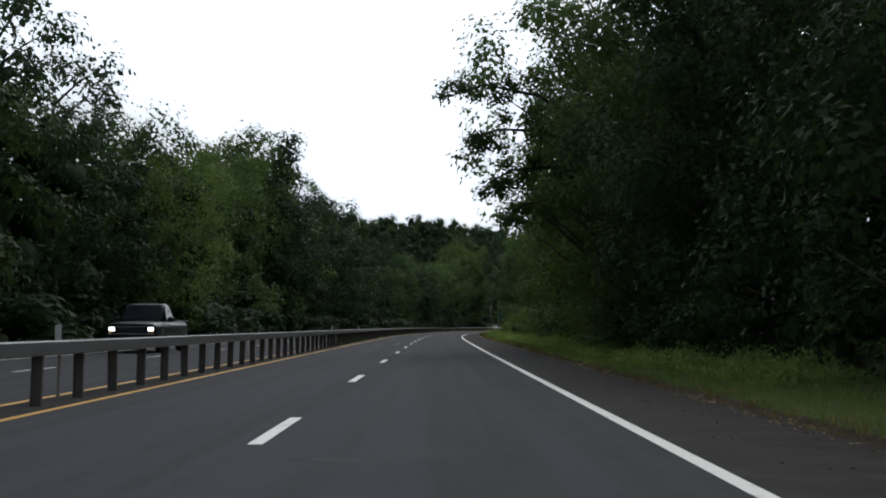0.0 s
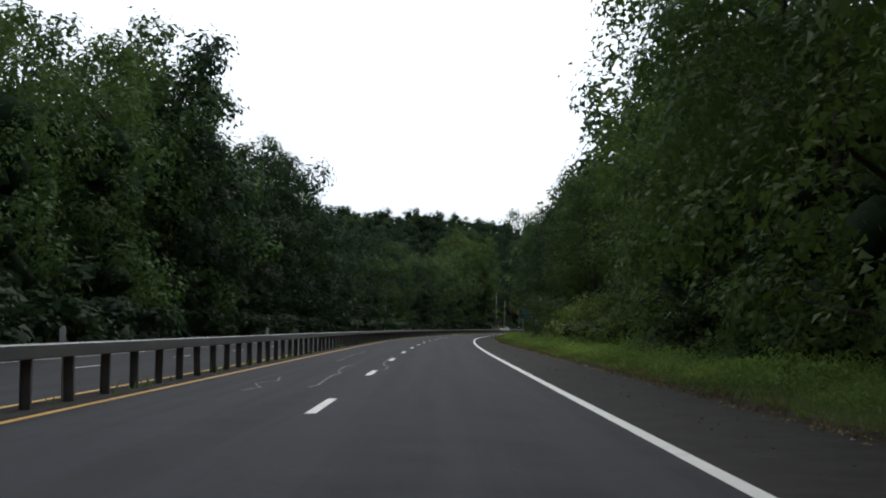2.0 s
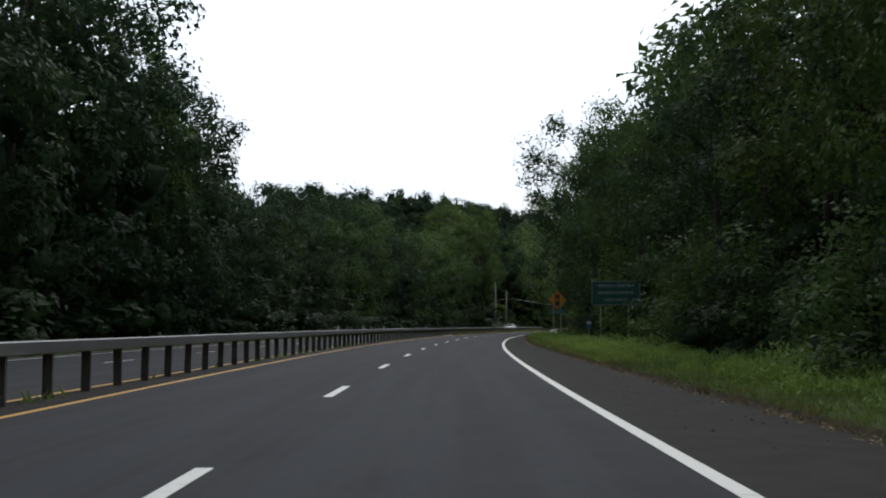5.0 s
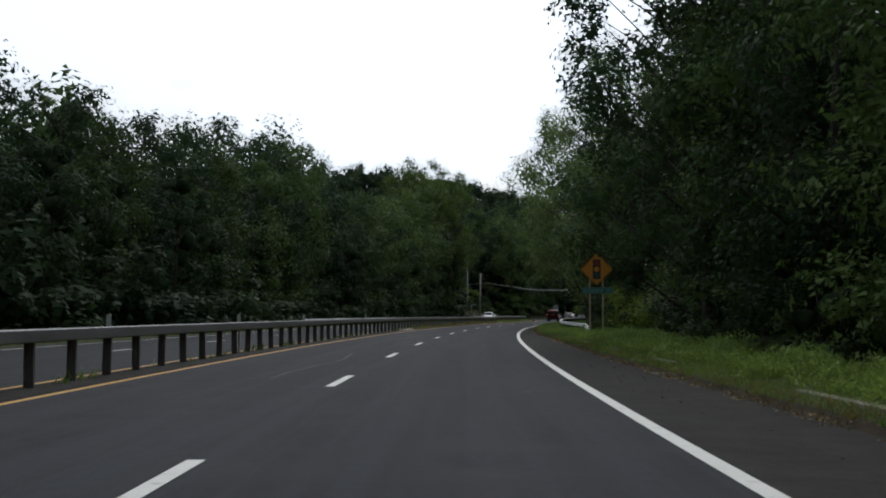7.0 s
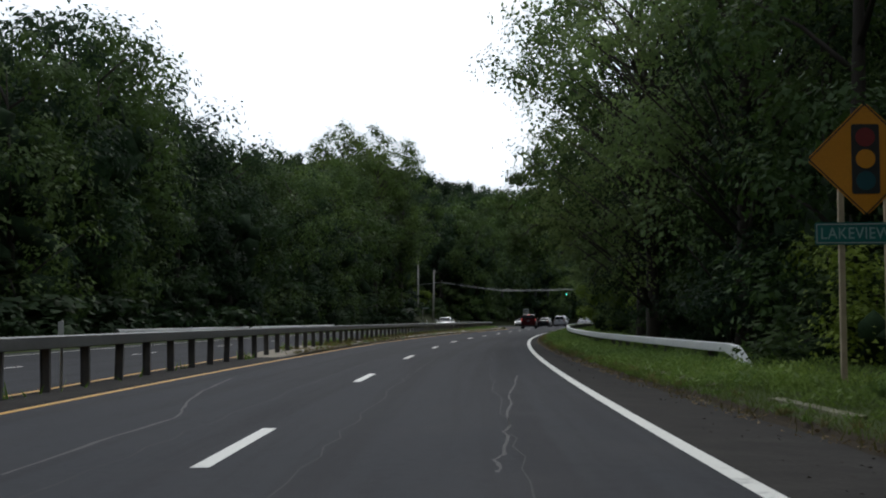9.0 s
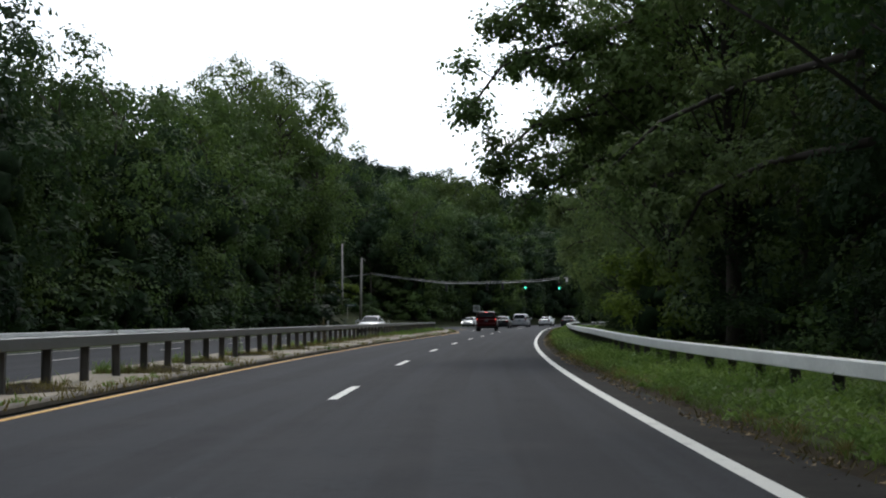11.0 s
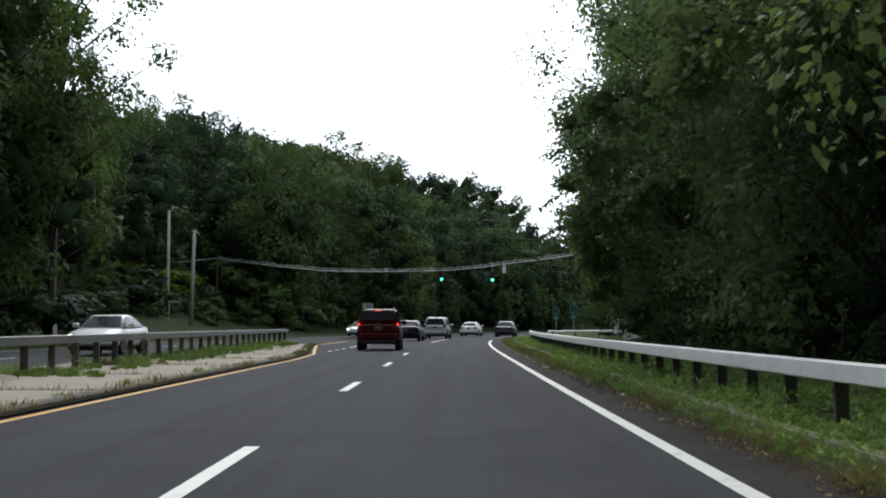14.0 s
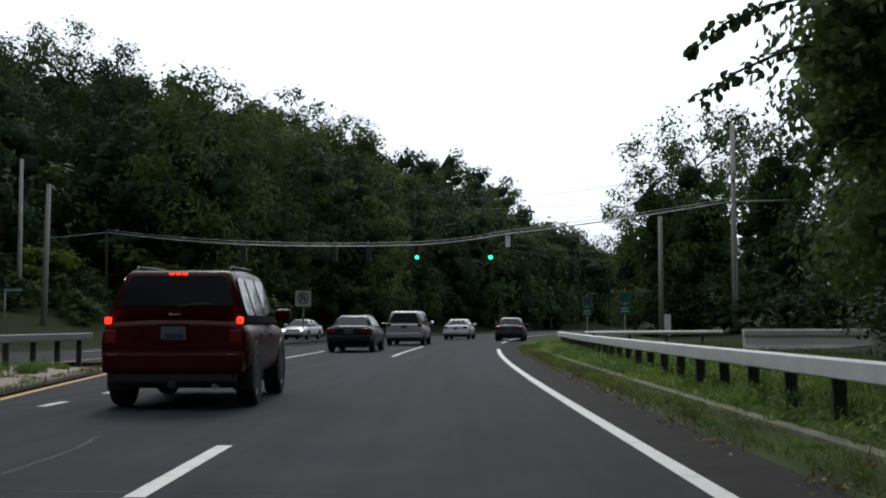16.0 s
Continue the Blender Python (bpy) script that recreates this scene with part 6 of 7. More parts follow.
vehicle("sedan", along(392.3, -3.78, -1.5), "black four-door sedan slowing before the junction", SEDAN)
vehicle("minivan", along(407.5, -2.9, -1.0), "silver minivan slowing before the junction", VAN)
vehicle("sedan", along(431, -2.0, -2.0), "white sedan crossing the junction", {**SEDAN, "paint": PEARL})
vehicle("sedan", along(423, 2.1, -2.0), "dark grey sedan in the near lane at the junction", {**SEDAN, "paint": SLATE, "top": 1.5})
truck = vehicle("pickup_truck", along(48.0, -11.8, 180), "black pickup truck with lit headlamps on the far carriageway", TRUCK)
part("grille_bar", boxed(-0.72, 0.72, 2.80, 2.85, 0.97, 1.0, bevel=0.008), CHROME, truck, "thin chrome bar across the grille")
part("bumper_trim", boxed(-0.9, 0.9, 2.84, 2.875, 0.70, 0.735, bevel=0.01), CHROME, truck, "bright strip along the bumper")
for sx in (-1, 1):
    part("bed_rail", boxed(sx * 0.93 - 0.035, sx * 0.93 + 0.035, -2.80, -0.62, 1.215, 1.25, bevel=0.012), SLATE, truck)
    part("marker_lamp", boxed(sx * 0.80 - 0.06, sx * 0.80 + 0.06, 2.78, 2.835, 0.72, 0.80, bevel=0.012), AMBER, truck, "amber marker lamp")
vehicle("sedan", along(351, between(FAR, 351) - 2.0, 180), "silver-white oncoming sedan with lit headlamps", {**SEDAN, "paint": PEARL, "lights_on": True})
vehicle("sedan", along(430, between(FAR, 430) - 2.2, 176), "white oncoming sedan beyond the junction with lit headlamps", {**SEDAN, "paint": PEARL, "lights_on": True})


# ---- road wear ----
CRACK = plain("pale crack filler", (0.15, 0.15, 0.145), 0.85, vary=0.3, scale=9, bump=0.3)
OLD_CRACK = plain("dull crack filler", (0.076, 0.076, 0.074), 0.85, vary=0.3, scale=9, bump=0.3)
SEAL = plain("dark crack", (0.014, 0.014, 0.015), 0.8, vary=0.2, scale=9)


def crack(points, wide, material, label, wander=0.05):
    """A thin wandering line on the road through places (s, u)."""
    pick = random.Random(int(points[0][0] * 10))
    line = []
    for (s0, u0), (s1, u1) in zip(points, points[1:]):
        n = max(3, int(math.hypot(s1 - s0, (u1 - u0)) / 0.7))
        line += [(s0 + (s1 - s0) * k / n + pick.uniform(-1, 1) * wander, u0 + (u1 - u0) * k / n + pick.uniform(-1, 1) * wander) for k in range(n)]
    line.append(points[-1])
    verts, faces = [], []
    for k, (s, u) in enumerate(line):
        a, b = at(*line[max(0, k - 1)]), at(*line[min(len(line) - 1, k + 1)])
        way = (b - a).normalized()
        out = Vector((-way.y, way.x, 0)) * wide * pick.uniform(0.25, 0.6)
        p = at(s, u, 0.004)
        verts += [p + out, p - out]
        if k:
            faces.append((2 * k - 2, 2 * k - 1, 2 * k + 1, 2 * k))
    return setting("crack", mesh_of("crack", verts, faces, material), label, "road crack")


PALE_CRACK, SEAM_LABEL = "pale wandering crack in the asphalt", "thin seam across the asphalt lane"
crack([(74.4, -1.68), (74.91, -1.49), (76.82, -1.52), (78.87, -1.74), (81.67, -1.84), (85.2, -1.86), (89.3, -1.9)], 0.045, CRACK, PALE_CRACK, 0.015)
crack([(82.56, -3.44), (85.12, -3.41), (87.25, -3.54)], 0.04, CRACK, PALE_CRACK, 0.015)
crack([(65.32, -2.46), (66.18, -2.39), (67.07, -2.41), (68.5, -2.46), (70.12, -2.5), (70.97, -2.52), (72.05, -2.44), (73.88, -2.65), (76.99, -2.71), (78.35, -2.6)], 0.055, CRACK, PALE_CRACK, 0.015)
crack([(64.29, -3.48), (64.85, -3.41), (65.3, -3.32), (66.05, -3.48), (66.8, -3.63), (67.38, -3.54), (67.95, -3.36), (68.98, -3.48), (69.8, -3.55), (69.61, -3.37)], 0.05, CRACK, PALE_CRACK, 0.015)
crack([(87.96, -3.57), (89.08, -3.48), (89.73, -3.52), (91.2, -3.55), (91.57, -3.59), (93.6, -3.5), (94.81, -3.46), (98.6, -3.55)], 0.045, CRACK, PALE_CRACK, 0.03)
crack([(100.05, -3.41), (101.33, -3.26), (101.61, -3.29), (104.53, -3.3), (108.78, -3.22)], 0.04, OLD_CRACK, PALE_CRACK, 0.03)
crack([(182.18, -2.96), (184.12, -2.97), (185.63, -2.89), (186.86, -2.9), (188.99, -2.7), (191.62, -2.72), (193.3, -2.82), (195.14, -2.92)], 0.045, OLD_CRACK, PALE_CRACK, 0.03)
crack([(216.12, -3.02), (217.34, -3.03), (218.92, -3.04), (220.97, -2.96), (222.31, -3.19), (223.61, -3.46), (225.44, -3.73), (230.09, -4.18)], 0.05, OLD_CRACK, PALE_CRACK, 0.02)
crack([(216.27, 0.43), (216.53, 0.46), (217.02, 0.43), (217.41, 0.51), (218.06, 0.54), (218.96, 0.61), (219.35, 0.58), (219.97, 0.67), (221.42, 0.67), (223.26, 0.8), (225.01, 0.81), (228.06, 1.01), (231.16, 1.14)], 0.034, OLD_CRACK, PALE_CRACK, 0.012)
crack([(352.43, -2.98), (353.53, -2.97), (354.59, -3.0), (355.35, -3.09)], 0.04, OLD_CRACK, PALE_CRACK, 0.03)
for s, u0, u1 in ((8.8, -1.3, 0.12), (33.3, -2.72, -0.34), (180.1, -2.43, -0.59), (179.0, 0.88, 1.67), (205.1, -2.84, 1.54), (279.3, -3.16, -0.16), (300.3, -2.57, 0.82), (326.6, -2.91, -0.79), (351.6, -2.67, -0.48), (301.9, -2.51, -1.33), (300.2, -0.6, -0.3), (118, -3.5, 1.5)):
    crack([(s, u0), (s - 0.1, u1)], 0.035, SEAL, SEAM_LABEL, 0.02)
    crack([(s - 0.06, u0 + 0.2), (s - 0.15, u0 + 0.45 * (u1 - u0))], 0.02, CRACK, SEAM_LABEL, 0.01)
for u in (-2.35, -0.85, 0.75):
    crack([(s, u + 0.12 * math.sin(s * 0.05)) for s in range(196, 262, 11)], 0.016, SEAL, "long dark crack along the lane", 0.06)

# ---- kerb half buried in the verge ----
MOSSY = plain("mossy worn concrete", (0.17, 0.165, 0.10), 0.9, vary=0.45, scale=1.3, bump=0.6)
for s0, s1, shift in ((166, 240, 0.6), (286, 392, 0.62)):
    s = s0
    while s < s1:
        e = min(s + 3.0, s1)
        kerb = ribbon("kerb", lambda s: [(between(SEAM, s) + shift - 0.10, -0.02), (between(SEAM, s) + shift - 0.08, 0.095), (between(SEAM, s) + shift + 0.08, 0.10), (between(SEAM, s) + shift + 0.10, -0.02)], MOSSY, s + 0.01, e - 0.01, 1.0)
        if s > 240 or random.random() < 0.55:
            setting("kerb", kerb, "worn concrete kerb half buried in grass", "kerb")
        s = e
KERB_DIRT = plain("dirty brown kerb concrete", (0.16, 0.138, 0.105), 0.9, vary=0.4, scale=1.8, bump=0.5)
verts_kerb = ribbon("kerb_median", lambda s: [(between(MEDIAN, s) - 0.28, 0.0), (between(MEDIAN, s) - 0.28, 0.005 + 0.055 * smooth(s, 242, 248)), (between(MEDIAN, s) - 0.31, 0.035 + 0.06 * smooth(s, 242, 248)), (between(MEDIAN, s) - 0.47, 0.035 + 0.06 * smooth(s, 242, 248)), (between(MEDIAN, s) - 0.48, 0.01 + 0.06 * smooth(s, 242, 248))], KERB_DIRT, 242, 371, 1.0)
setting("kerb_median", verts_kerb, "dirty dark kerb along the concrete island", "kerb")
DIRT_DARK = plain("dark soil", (0.04, 0.032, 0.022), 0.95, vary=0.4, scale=4.0, bump=0.6, spec=0.05)
# joints of the island's slabs
s = 249.3
while s < 370:
    j = ribbon("slab_joint", lambda q: [(between(FAR, q) + 0.2, 0.0825), (between(MEDIAN, q) - 0.5, 0.0825)], DIRT_DARK, s - 0.09, s + 0.09, 0.09)
    setting("slab_joint", j, "dark joint between concrete slabs", "joint")
    s += 5.87


# ---- scraps blown against the verge ----
SCRAP = plain("weathered scrap paper", (0.55, 0.54, 0.50), 0.8, vary=0.15, scale=20)


def scrap(s, u, size):
    """A crumpled bit of paper or broken plastic."""
    pick = np.random.default_rng(int(s * 7))
    bm = bmesh.new()
    bmesh.ops.create_icosphere(bm, subdivisions=2, radius=size, matrix=Matrix.Diagonal((1.5, 0.9, 0.35, 1)))
    for v in bm.verts:
        v.co *= 1 + pick.normal(0, 0.22)
        v.co.z = max(v.co.z, -0.3 * size)
    ob = part("scrap", bm, SCRAP)
    ob.matrix_basis = facing(s, u, 0.3 * size - 0.02, pick.uniform(0, 180))
    return tagged(ob, "crumpled pale scrap of litter on the shoulder", "litter", "litter along the shoulder")


SCRAPS = [(34.15, 4.1, 0.06), (36.8, 3.95, 0.035), (31.5, 3.95, 0.035), (79.4, 4.2, 0.04), (78.8, 4.2, 0.04), (168, 4.1, 0.05),
          (210.4, 3.65, 0.035), (208.5, 3.6, 0.035), (326.2, 2.75, 0.05), (338.9, 2.5, 0.05), (350, 2.7, 0.04), (55.5, 3.95, 0.03), (184.6, 3.8, 0.035)]
for s, u, size in SCRAPS:
    scrap(s, u, size)


# ---- bare soil along the edge of the shoulder ----
DIRT = plain("bare brown soil", (0.05, 0.040, 0.027), 0.95, vary=0.4, scale=3.0, bump=0.8, spec=0.05)
uneven = lambda s: 0.5 + 0.5 * noise.noise((s * 0.45, 1.5, 0)) + 0.35 * noise.noise((s * 1.9, 7.5, 0))
dirt = ribbon("dirt_edge", lambda s: [(between(SEAM, s) - 0.03 - 0.14 * uneven(s), -0.026), (between(SEAM, s) + 0.02, -0.008), (between(SEAM, s) + 0.10, 0.04), (between(SEAM, s) + 0.16 + 0.15 * uneven(s + 40), 0.062)], DIRT, 0, 330, 0.35)
setting("dirt_edge", dirt, "bare brown soil where the turf breaks off at the asphalt", "soil edge")


# ---- grass and weeds ----
def blades(name, spots, tall, wide, material, label, category, lean=0.35, seed=3, rise=0.0):
    """Many single blades: spots is an array of places (x, y, z)."""
    rng = np.random.default_rng(seed)
    n = len(spots)
    if rise:
        mound = 0.5 + 0.5 * np.sin(spots[:, 0] * 2.1 + np.sin(spots[:, 1] * 1.3)) * np.sin(spots[:, 1] * 1.7)
        spots = spots + np.stack([0 * mound, 0 * mound, rise * mound * rng.random(n)], 1)
    a = rng.uniform(0, 2 * np.pi, n)
    h = tall * rng.uniform(0.45, 1.3, n)
    side = np.stack([np.cos(a), np.sin(a), 0 * a], 1) * (wide * rng.uniform(0.6, 1.4, n))[:, None]
    tip = np.stack([rng.normal(0, lean, n) * h, rng.normal(0, lean, n) * h, h], 1)
    v = np.stack([spots - side / 2, spots + side / 2, spots + tip], 1).reshape(-1, 3)
    me = bpy.data.meshes.new(name)
    me.vertices.add(3 * n), me.loops.add(3 * n), me.polygons.add(n)
    me.vertices.foreach_set("co", v.ravel())
    me.loops.foreach_set("vertex_index", np.arange(3 * n))
    me.polygons.foreach_set("loop_start", np.arange(0, 3 * n, 3))
    me.update(calc_edges=True)
    me.materials.append(material)
    return tagged(new(name, me), label, category, kind="stuff")


def sown(rng, count, s0, s1, u_of, z, patchy=0.0, scale=0.25):
    """Random places along a strip; patchy thins them out in patches."""
    out = []
    s, f = rng.uniform(s0, s1, count), rng.random(count)
    x, y, a = np.interp(s, _s, _x), np.interp(s, _s, _y), np.interp(s, _s, _yaw)
    lo, hi = np.array([u_of(q) for q in np.linspace(s0, s1, 200)]).T
    grid = np.linspace(s0, s1, 200)
    lo, hi = np.interp(s, grid, lo), np.interp(s, grid, hi)
    u = lo + (hi - lo) * f
    px, py = x + u * np.cos(a), y + u * np.sin(a)
    if patchy:
        keep = np.sin(s * 2.1 * scale * 4 + 3 * np.sin(u * 1.7 + s * 0.3)) * np.sin(s * 0.77 * scale * 4 + u * 2.3) + rng.normal(0, 0.35, count) > patchy - 0.5
        px, py, u = px[keep], py[keep], u[keep]
    return np.stack([px, py, np.full(len(px), z)], 1)


rng = np.random.default_rng(8)
BLADE_DRY = leaves("dry grass blades", (0.12, 0.10, 0.04), (0.22, 0.19, 0.09), glow=0.2)
WEED = leaves("broad verge weeds", (0.112, 0.182, 0.056), (0.222, 0.320, 0.100), glow=0.30)
DEAD_LEAF = leaves("dark dead leaves", (0.012, 0.010, 0.008), (0.05, 0.036, 0.022), glow=0.02)
LITTER_LEAF = leaves("dry leaf litter", (0.15, 0.108, 0.06), (0.33, 0.25, 0.145), glow=0.05)
near = lambda s: (between(SEAM, s) - 0.02, between(SEAM, s) + 2.2)
edge = lambda s: (between(SEAM, s) - 0.25, between(SEAM, s) + 0.5)
back = lambda s: (between(SEAM, s) + 1.5, 9.5)
blades("grass", sown(rng, 110000, 0, 240, near, 0.045, 0.0), 0.12, 0.012, BLADE, "green roadside grass along the verge", "grass", 0.4, 1)
blades("grass", sown(rng, 30000, 0, 235, back, 0.06, 0.0), 0.22, 0.022, BLADE, "rank grass below the forest edge", "grass", 0.35, 2)
blades("grass", sown(rng, 40000, 226, 402, lambda s: (between(SEAM, s) - 0.03, between(SEAM, s) + 0.9), 0.03, 0.0), 0.10, 0.013, BLADE, "thick grass along the kerb of the shoulder", "grass", 0.45, 14)
blades("dry_grass", sown(rng, 16000, 0, 400, edge, 0.0, 0.1), 0.10, 0.018, BLADE_DRY, "dry straw-coloured grass at the asphalt edge", "grass", 0.6, 3)
blades("weeds", sown(rng, 190000, 226, 402, lambda s: (between(SEAM, s) + (0.62 if s > 345 else 0.08), 7.5), 0.03, 0.1), 0.055, 0.040, WEED, "lush broad-leaved weeds around the guard rail", "weeds", 1.1, 4, 0.34)
blades("grass", sown(rng, 16000, 352, 404, lambda s: (between(KERB_RAIL, s) + 0.3, 13.0), 0.1, 0.0), 0.16, 0.03, BLADE, "bright rough grass behind the guard rail", "grass", 0.4, 15)
blades("weeds", sown(rng, 14000, 20, 226, lambda s: (between(SEAM, s) + 0.2, 7.5), 0.03, 0.5), 0.07, 0.04, WEED, "broad-leaved weeds in the grass", "weeds", 1.0, 5, 0.25)
blades("leaf_litter", sown(rng, 20000, 0, 400, lambda s: (between(SEAM, s) - 0.35, between(SEAM, s) + 0.25), 0.0, 0.35), 0.02, 0.045, LITTER_LEAF, "dry brown leaf litter along the asphalt edge", "leaf litter", 1.5, 6)
blades("grass", sown(rng, 26000, 0, 400, lambda s: (between(FAR, s) - 13.0, between(FAR, s) - 8.6), 0.03, 0.0), 0.28, 0.05, BLADE, "grass bank beyond the far carriageway", "grass", 0.35, 7)
blades("weeds", sown(rng, 1100, 60, 250, lambda s: (between(RAIL, s) - 0.12, between(RAIL, s) + 0.2), 0.02, 0.75, 0.05), 0.20, 0.05, WEED, "straggling weeds below the median rail", "weeds", 0.4, 8)


def mounds(count, per, s0, s1, u_of, small, big, seed):
    """Places of leaves on many low domed plants along a strip."""
    pick = np.random.default_rng(seed)
    feet = sown(pick, count, s0, s1, u_of, 0.04)
    r = pick.uniform(small, big, len(feet)) * (0.6 + 0.8 * pick.random(len(feet)))
    way = pick.normal(size=(len(feet), per, 3))
    way[:, :, 2] = np.abs(way[:, :, 2])
    way /= np.linalg.norm(way, axis=2, keepdims=True)
    far = r[:, None] * pick.uniform(0.55, 1.05, (len(feet), per))
    return (feet[:, None, :] + way * far[:, :, None] * (1, 1, 0.85)).reshape(-1, 3)


blades("weeds", mounds(520, 130, 226, 402, lambda s: (between(SEAM, s) + (0.75 if s > 284 else 0.35), between(SEAM, s) + 2.6), 0.12, 0.36, 31), 0.05, 0.045, WEED, "low domed weeds along the guard rail", "weeds", 0.9, 22)
blades("weeds", mounds(900, 130, 20, 228, lambda s: (between(SEAM, s) + 0.9, between(SEAM, s) + 3.4), 0.16, 0.46, 32), 0.055, 0.05, WEED, "low domed weeds at the back of the grass verge", "weeds", 0.9, 23)
blades("weeds", mounds(230, 300, 20, 226, lambda s: (between(SEAM, s) + 1.6, between(SEAM, s) + 4.2), 0.3, 0.72, 36), 0.075, 0.06, WEED, "knee-high weeds in front of the undergrowth", "weeds", 0.9, 27)
blades("dry_grass", mounds(420, 30, 0, 400, lambda s: (between(SEAM, s) - 0.1, between(SEAM, s) + 0.3), 0.04, 0.13, 37), 0.09, 0.014, BLADE_DRY, "tufts of straw at the broken asphalt edge", "grass", 0.7, 28)
blades("leaf_litter", sown(rng, 2600, 0, 330, lambda s: (between(EDGE, s) + 0.5, between(SEAM, s) - 0.2), -0.012, 0.5), 0.012, 0.04, DEAD_LEAF, "dark dead leaves scattered over the shoulder", "leaf litter", 1.5, 29)
blades("weeds", mounds(170, 120, 330, 372, lambda s: (between(RAIL, s) - 0.2, between(RAIL, s) + 1.7), 0.10, 0.30, 34), 0.07, 0.035, WEED, "leafy weeds crowding the end of the island", "weeds", 0.7, 25)
blades("weeds", mounds(70, 50, 250, 372, lambda s: (between(MEDIAN, s) - 0.55, between(MEDIAN, s) - 0.3), 0.05, 0.15, 35), 0.06, 0.025, WEED, "small weeds in the gutter of the island kerb", "weeds", 0.7, 26)
blades("weeds", mounds(260, 50, 20, 400, lambda s: (between(SEAM, s) - 0.05, between(SEAM, s) + 0.5), 0.05, 0.14, 33), 0.04, 0.03, WEED, "small weeds creeping over the asphalt edge", "weeds", 0.9, 24)


def in_joints(count, reach, spread):
    """Places in the soil of the island's joints, thick by the rail and thinning out towards the kerb."""
    out = []
    for k in range(21):
        q = 249.3 + 5.87 * k
        for _ in range(int(count * rng.uniform(0.35, 1.2))):
            f = rng.beta(0.8, 1.5) * reach
            u = between(RAIL, q) - 0.7 + f * (between(MEDIAN, q) - 0.5 - between(RAIL, q) + 0.7)
            out.append(at(q + rng.normal(0, spread), u, 0.078)[:])
    return np.array(out)


def soil_mound(k, q):
    """A low uneven heap of washed-in soil on a slab joint, by the rail."""
    pick = np.random.default_rng(300 + k)
    u0 = between(RAIL, q)
    long, wide, tall = pick.uniform(0.5, 1.3), pick.uniform(0.35, 0.8), pick.uniform(0.05, 0.13)
    bm = bmesh.new()
    bmesh.ops.create_grid(bm, x_segments=14, y_segments=14, size=1)
    for v in bm.verts:
        r = math.hypot(v.co.x, v.co.y)
        bump = noise.noise((v.co.x * 2.3 + k, v.co.y * 2.3, k)) * 0.5 + noise.noise((v.co.x * 6, v.co.y * 6 + k, 0)) * 0.3
        v.co = (v.co.x * wide, v.co.y * long, max(-0.02, tall * (1 - r * (1.1 + 0.5 * bump)) + 0.05 * bump * (r < 0.9)))
    ob = part("soil_mound", bm, DIRT_DARK)
    ob.matrix_basis = facing(q + pick.uniform(-0.3, 0.3), u0 + pick.uniform(-0.1, 0.5), 0.078, pick.uniform(-20, 20))
    return tagged(ob, "dark heap of washed-in soil with dry weeds on the island", "soil heap", "soil heaps on the island")


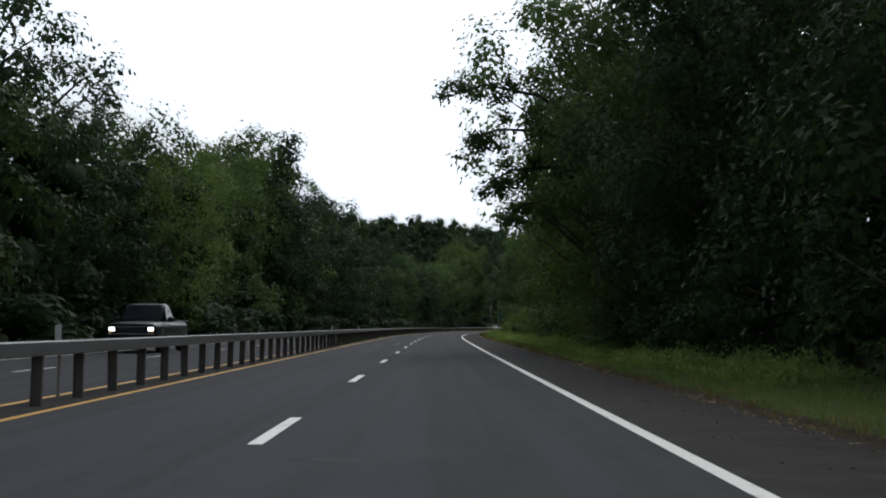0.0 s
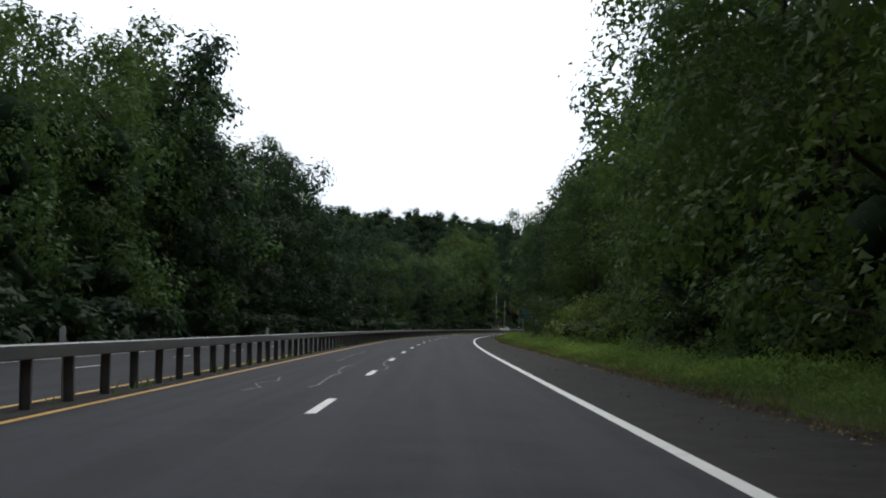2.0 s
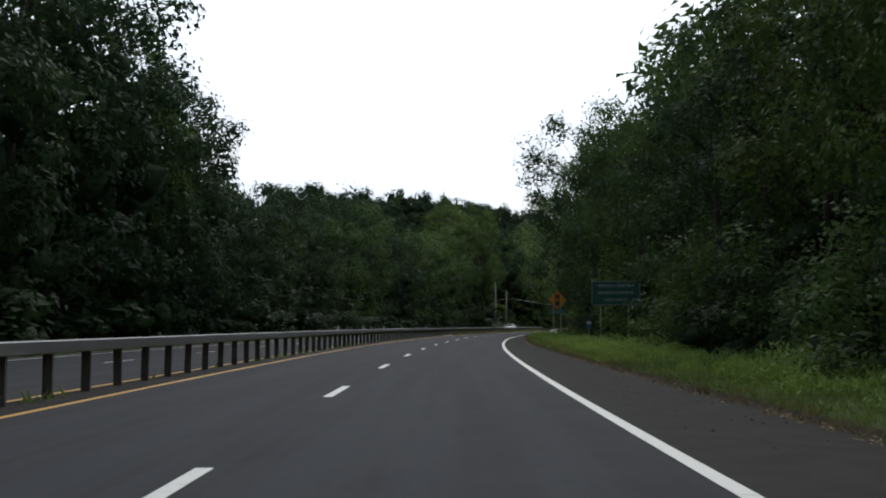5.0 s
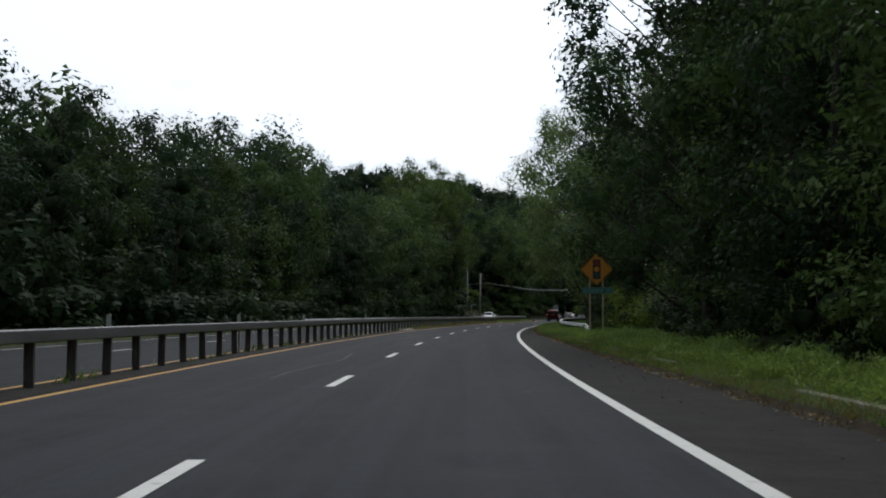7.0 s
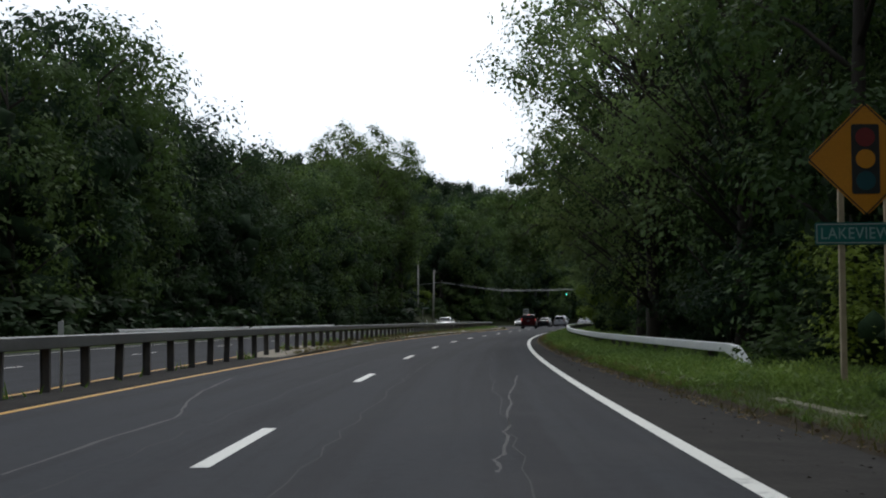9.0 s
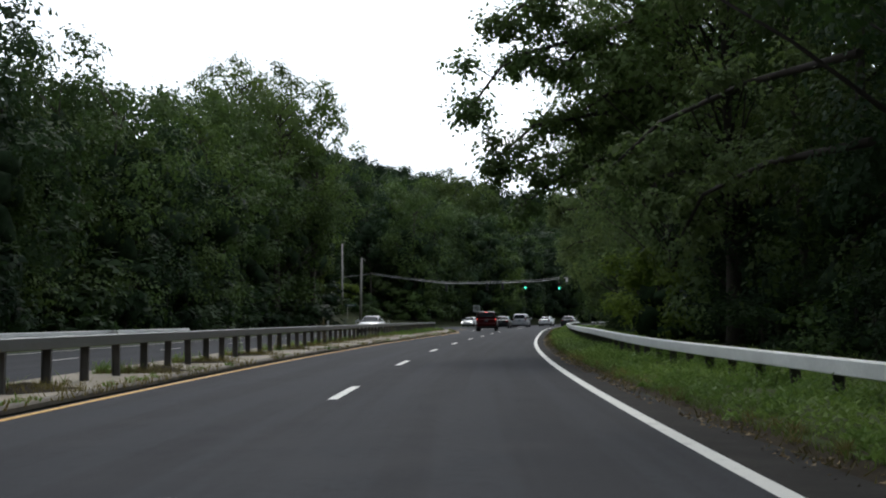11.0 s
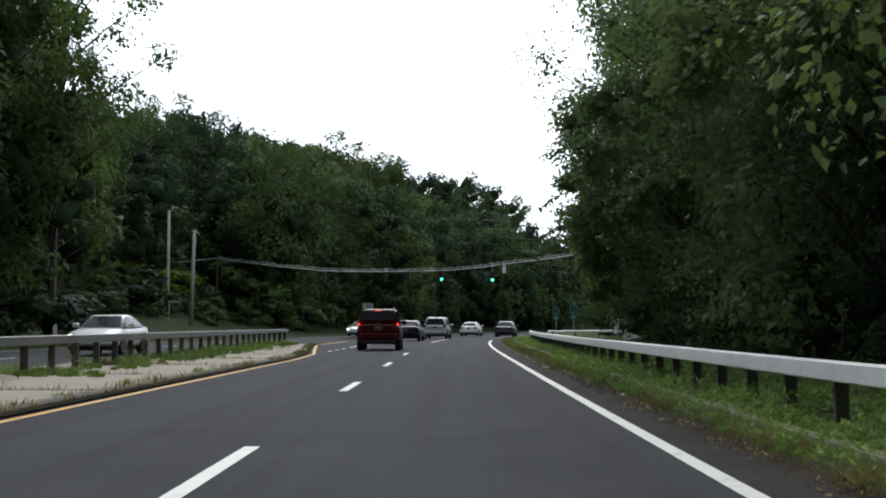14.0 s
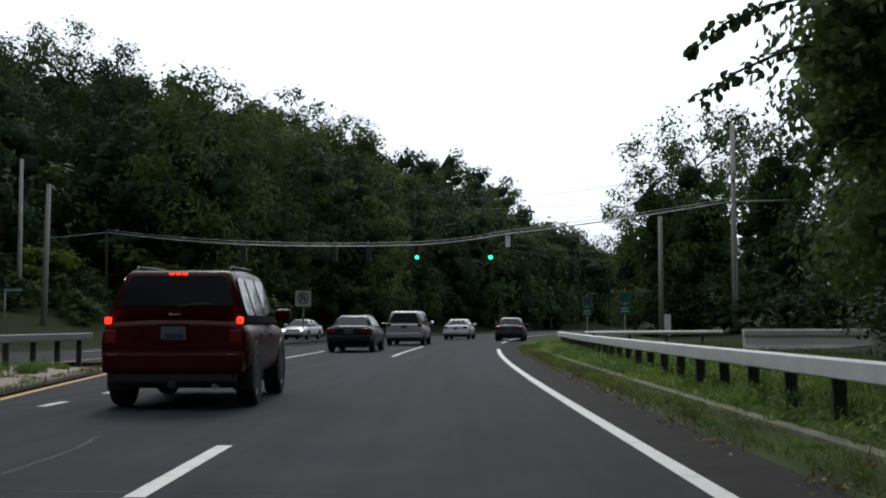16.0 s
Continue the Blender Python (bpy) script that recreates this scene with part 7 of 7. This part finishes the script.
heap_spots = []
for k in range(20):
    q = 255.2 + 5.87 * k + (0.9 if k % 3 == 0 else 0)
    soil_mound(k, q)
    for _ in range(330):
        heap_spots.append(at(q + rng.normal(0, 0.5), between(RAIL, q) + 0.2 + rng.normal(0, 0.33), 0.085 + rng.random() * 0.06)[:])
blades("dry_weeds", np.array(heap_spots), 0.12, 0.016, BLADE_DRY, "dry brown weeds on the soil heaps of the island", "weeds", 0.6, 21)
blades("weeds", in_joints(170, 0.45, 0.2), 0.24, 0.022, WEED, "tall weeds growing in the joints of the concrete island", "weeds", 0.35, 9)
blades("dry_weeds", in_joints(520, 0.9, 0.14), 0.11, 0.018, BLADE_DRY, "dry brown weeds in the joints of the concrete island", "weeds", 0.5, 10)
blades("weeds", sown(rng, 1500, 250, 374, lambda s: (between(RAIL, s) - 0.3, between(RAIL, s) + 0.3), 0.078, 0.75, 0.06), 0.24, 0.022, WEED, "straggling weeds below the island rail", "weeds", 0.4, 12)
blades("dry_weeds", sown(rng, 5000, 244, 372, lambda s: (between(MEDIAN, s) - 0.52, between(MEDIAN, s) - 0.2), 0.05, 0.5, 0.1), 0.13, 0.03, BLADE_DRY, "dry weeds along the island kerb", "weeds", 0.4, 11)


def stalk_weed(s, u, tall):
    """A tall single weed with leaves up its stem."""
    pick = np.random.default_rng(int(s * 10))
    ob = thing("weed", facing(s, u, 0.075), "tall straggling weed growing through the concrete island", "weed", "weeds on the island")
    part("stem", tube(bmesh.new(), [(0, 0, -0.02), (0.03, 0.02, tall * 0.5), (0.0, 0.05, tall)], [0.012, 0.009, 0.004], 5), BARK, ob)
    bm = bmesh.new()
    for k in range(46):
        z = tall * (0.12 + 0.85 * k / 46)
        a, r = k * 2.4, 0.20 * (1 - 0.6 * k / 46) * pick.uniform(0.5, 1.2)
        root, way = Vector((0.02, 0.02, z)), Vector((math.cos(a), math.sin(a), 0.35))
        side = Vector((-math.sin(a), math.cos(a), 0)) * r * 0.22
        bm.faces.new([bm.verts.new(q) for q in (root, root + way * r * 0.5 + side, root + way * r, root + way * r * 0.5 - side)])
    part("leaf_cluster", bm, WEED if int(s) % 2 else BLADE_DRY, ob)


for s, u, tall in ((300.5, -7.1, 1.15), (313, -7.7, 1.2), (306, -7.3, 0.7), (318, -7.6, 0.8), (327, -8.2, 0.7), (334, -8.4, 0.9), (341, -8.6, 0.8), (283, -6.6, 0.6), (290, -6.9, 0.5), (348, -8.8, 0.9), (356, -9.2, 0.8), (362, -9.2, 0.7)):
    stalk_weed(s, u, tall)

# trees that close the forest edge behind and beyond the warning sign
for s, u, h in ((217, 13.2, 19), (225, 14.2, 20), (262, 8.4, 13)):
    NEAR[1].plant(s, u, h, BY_ROAD)
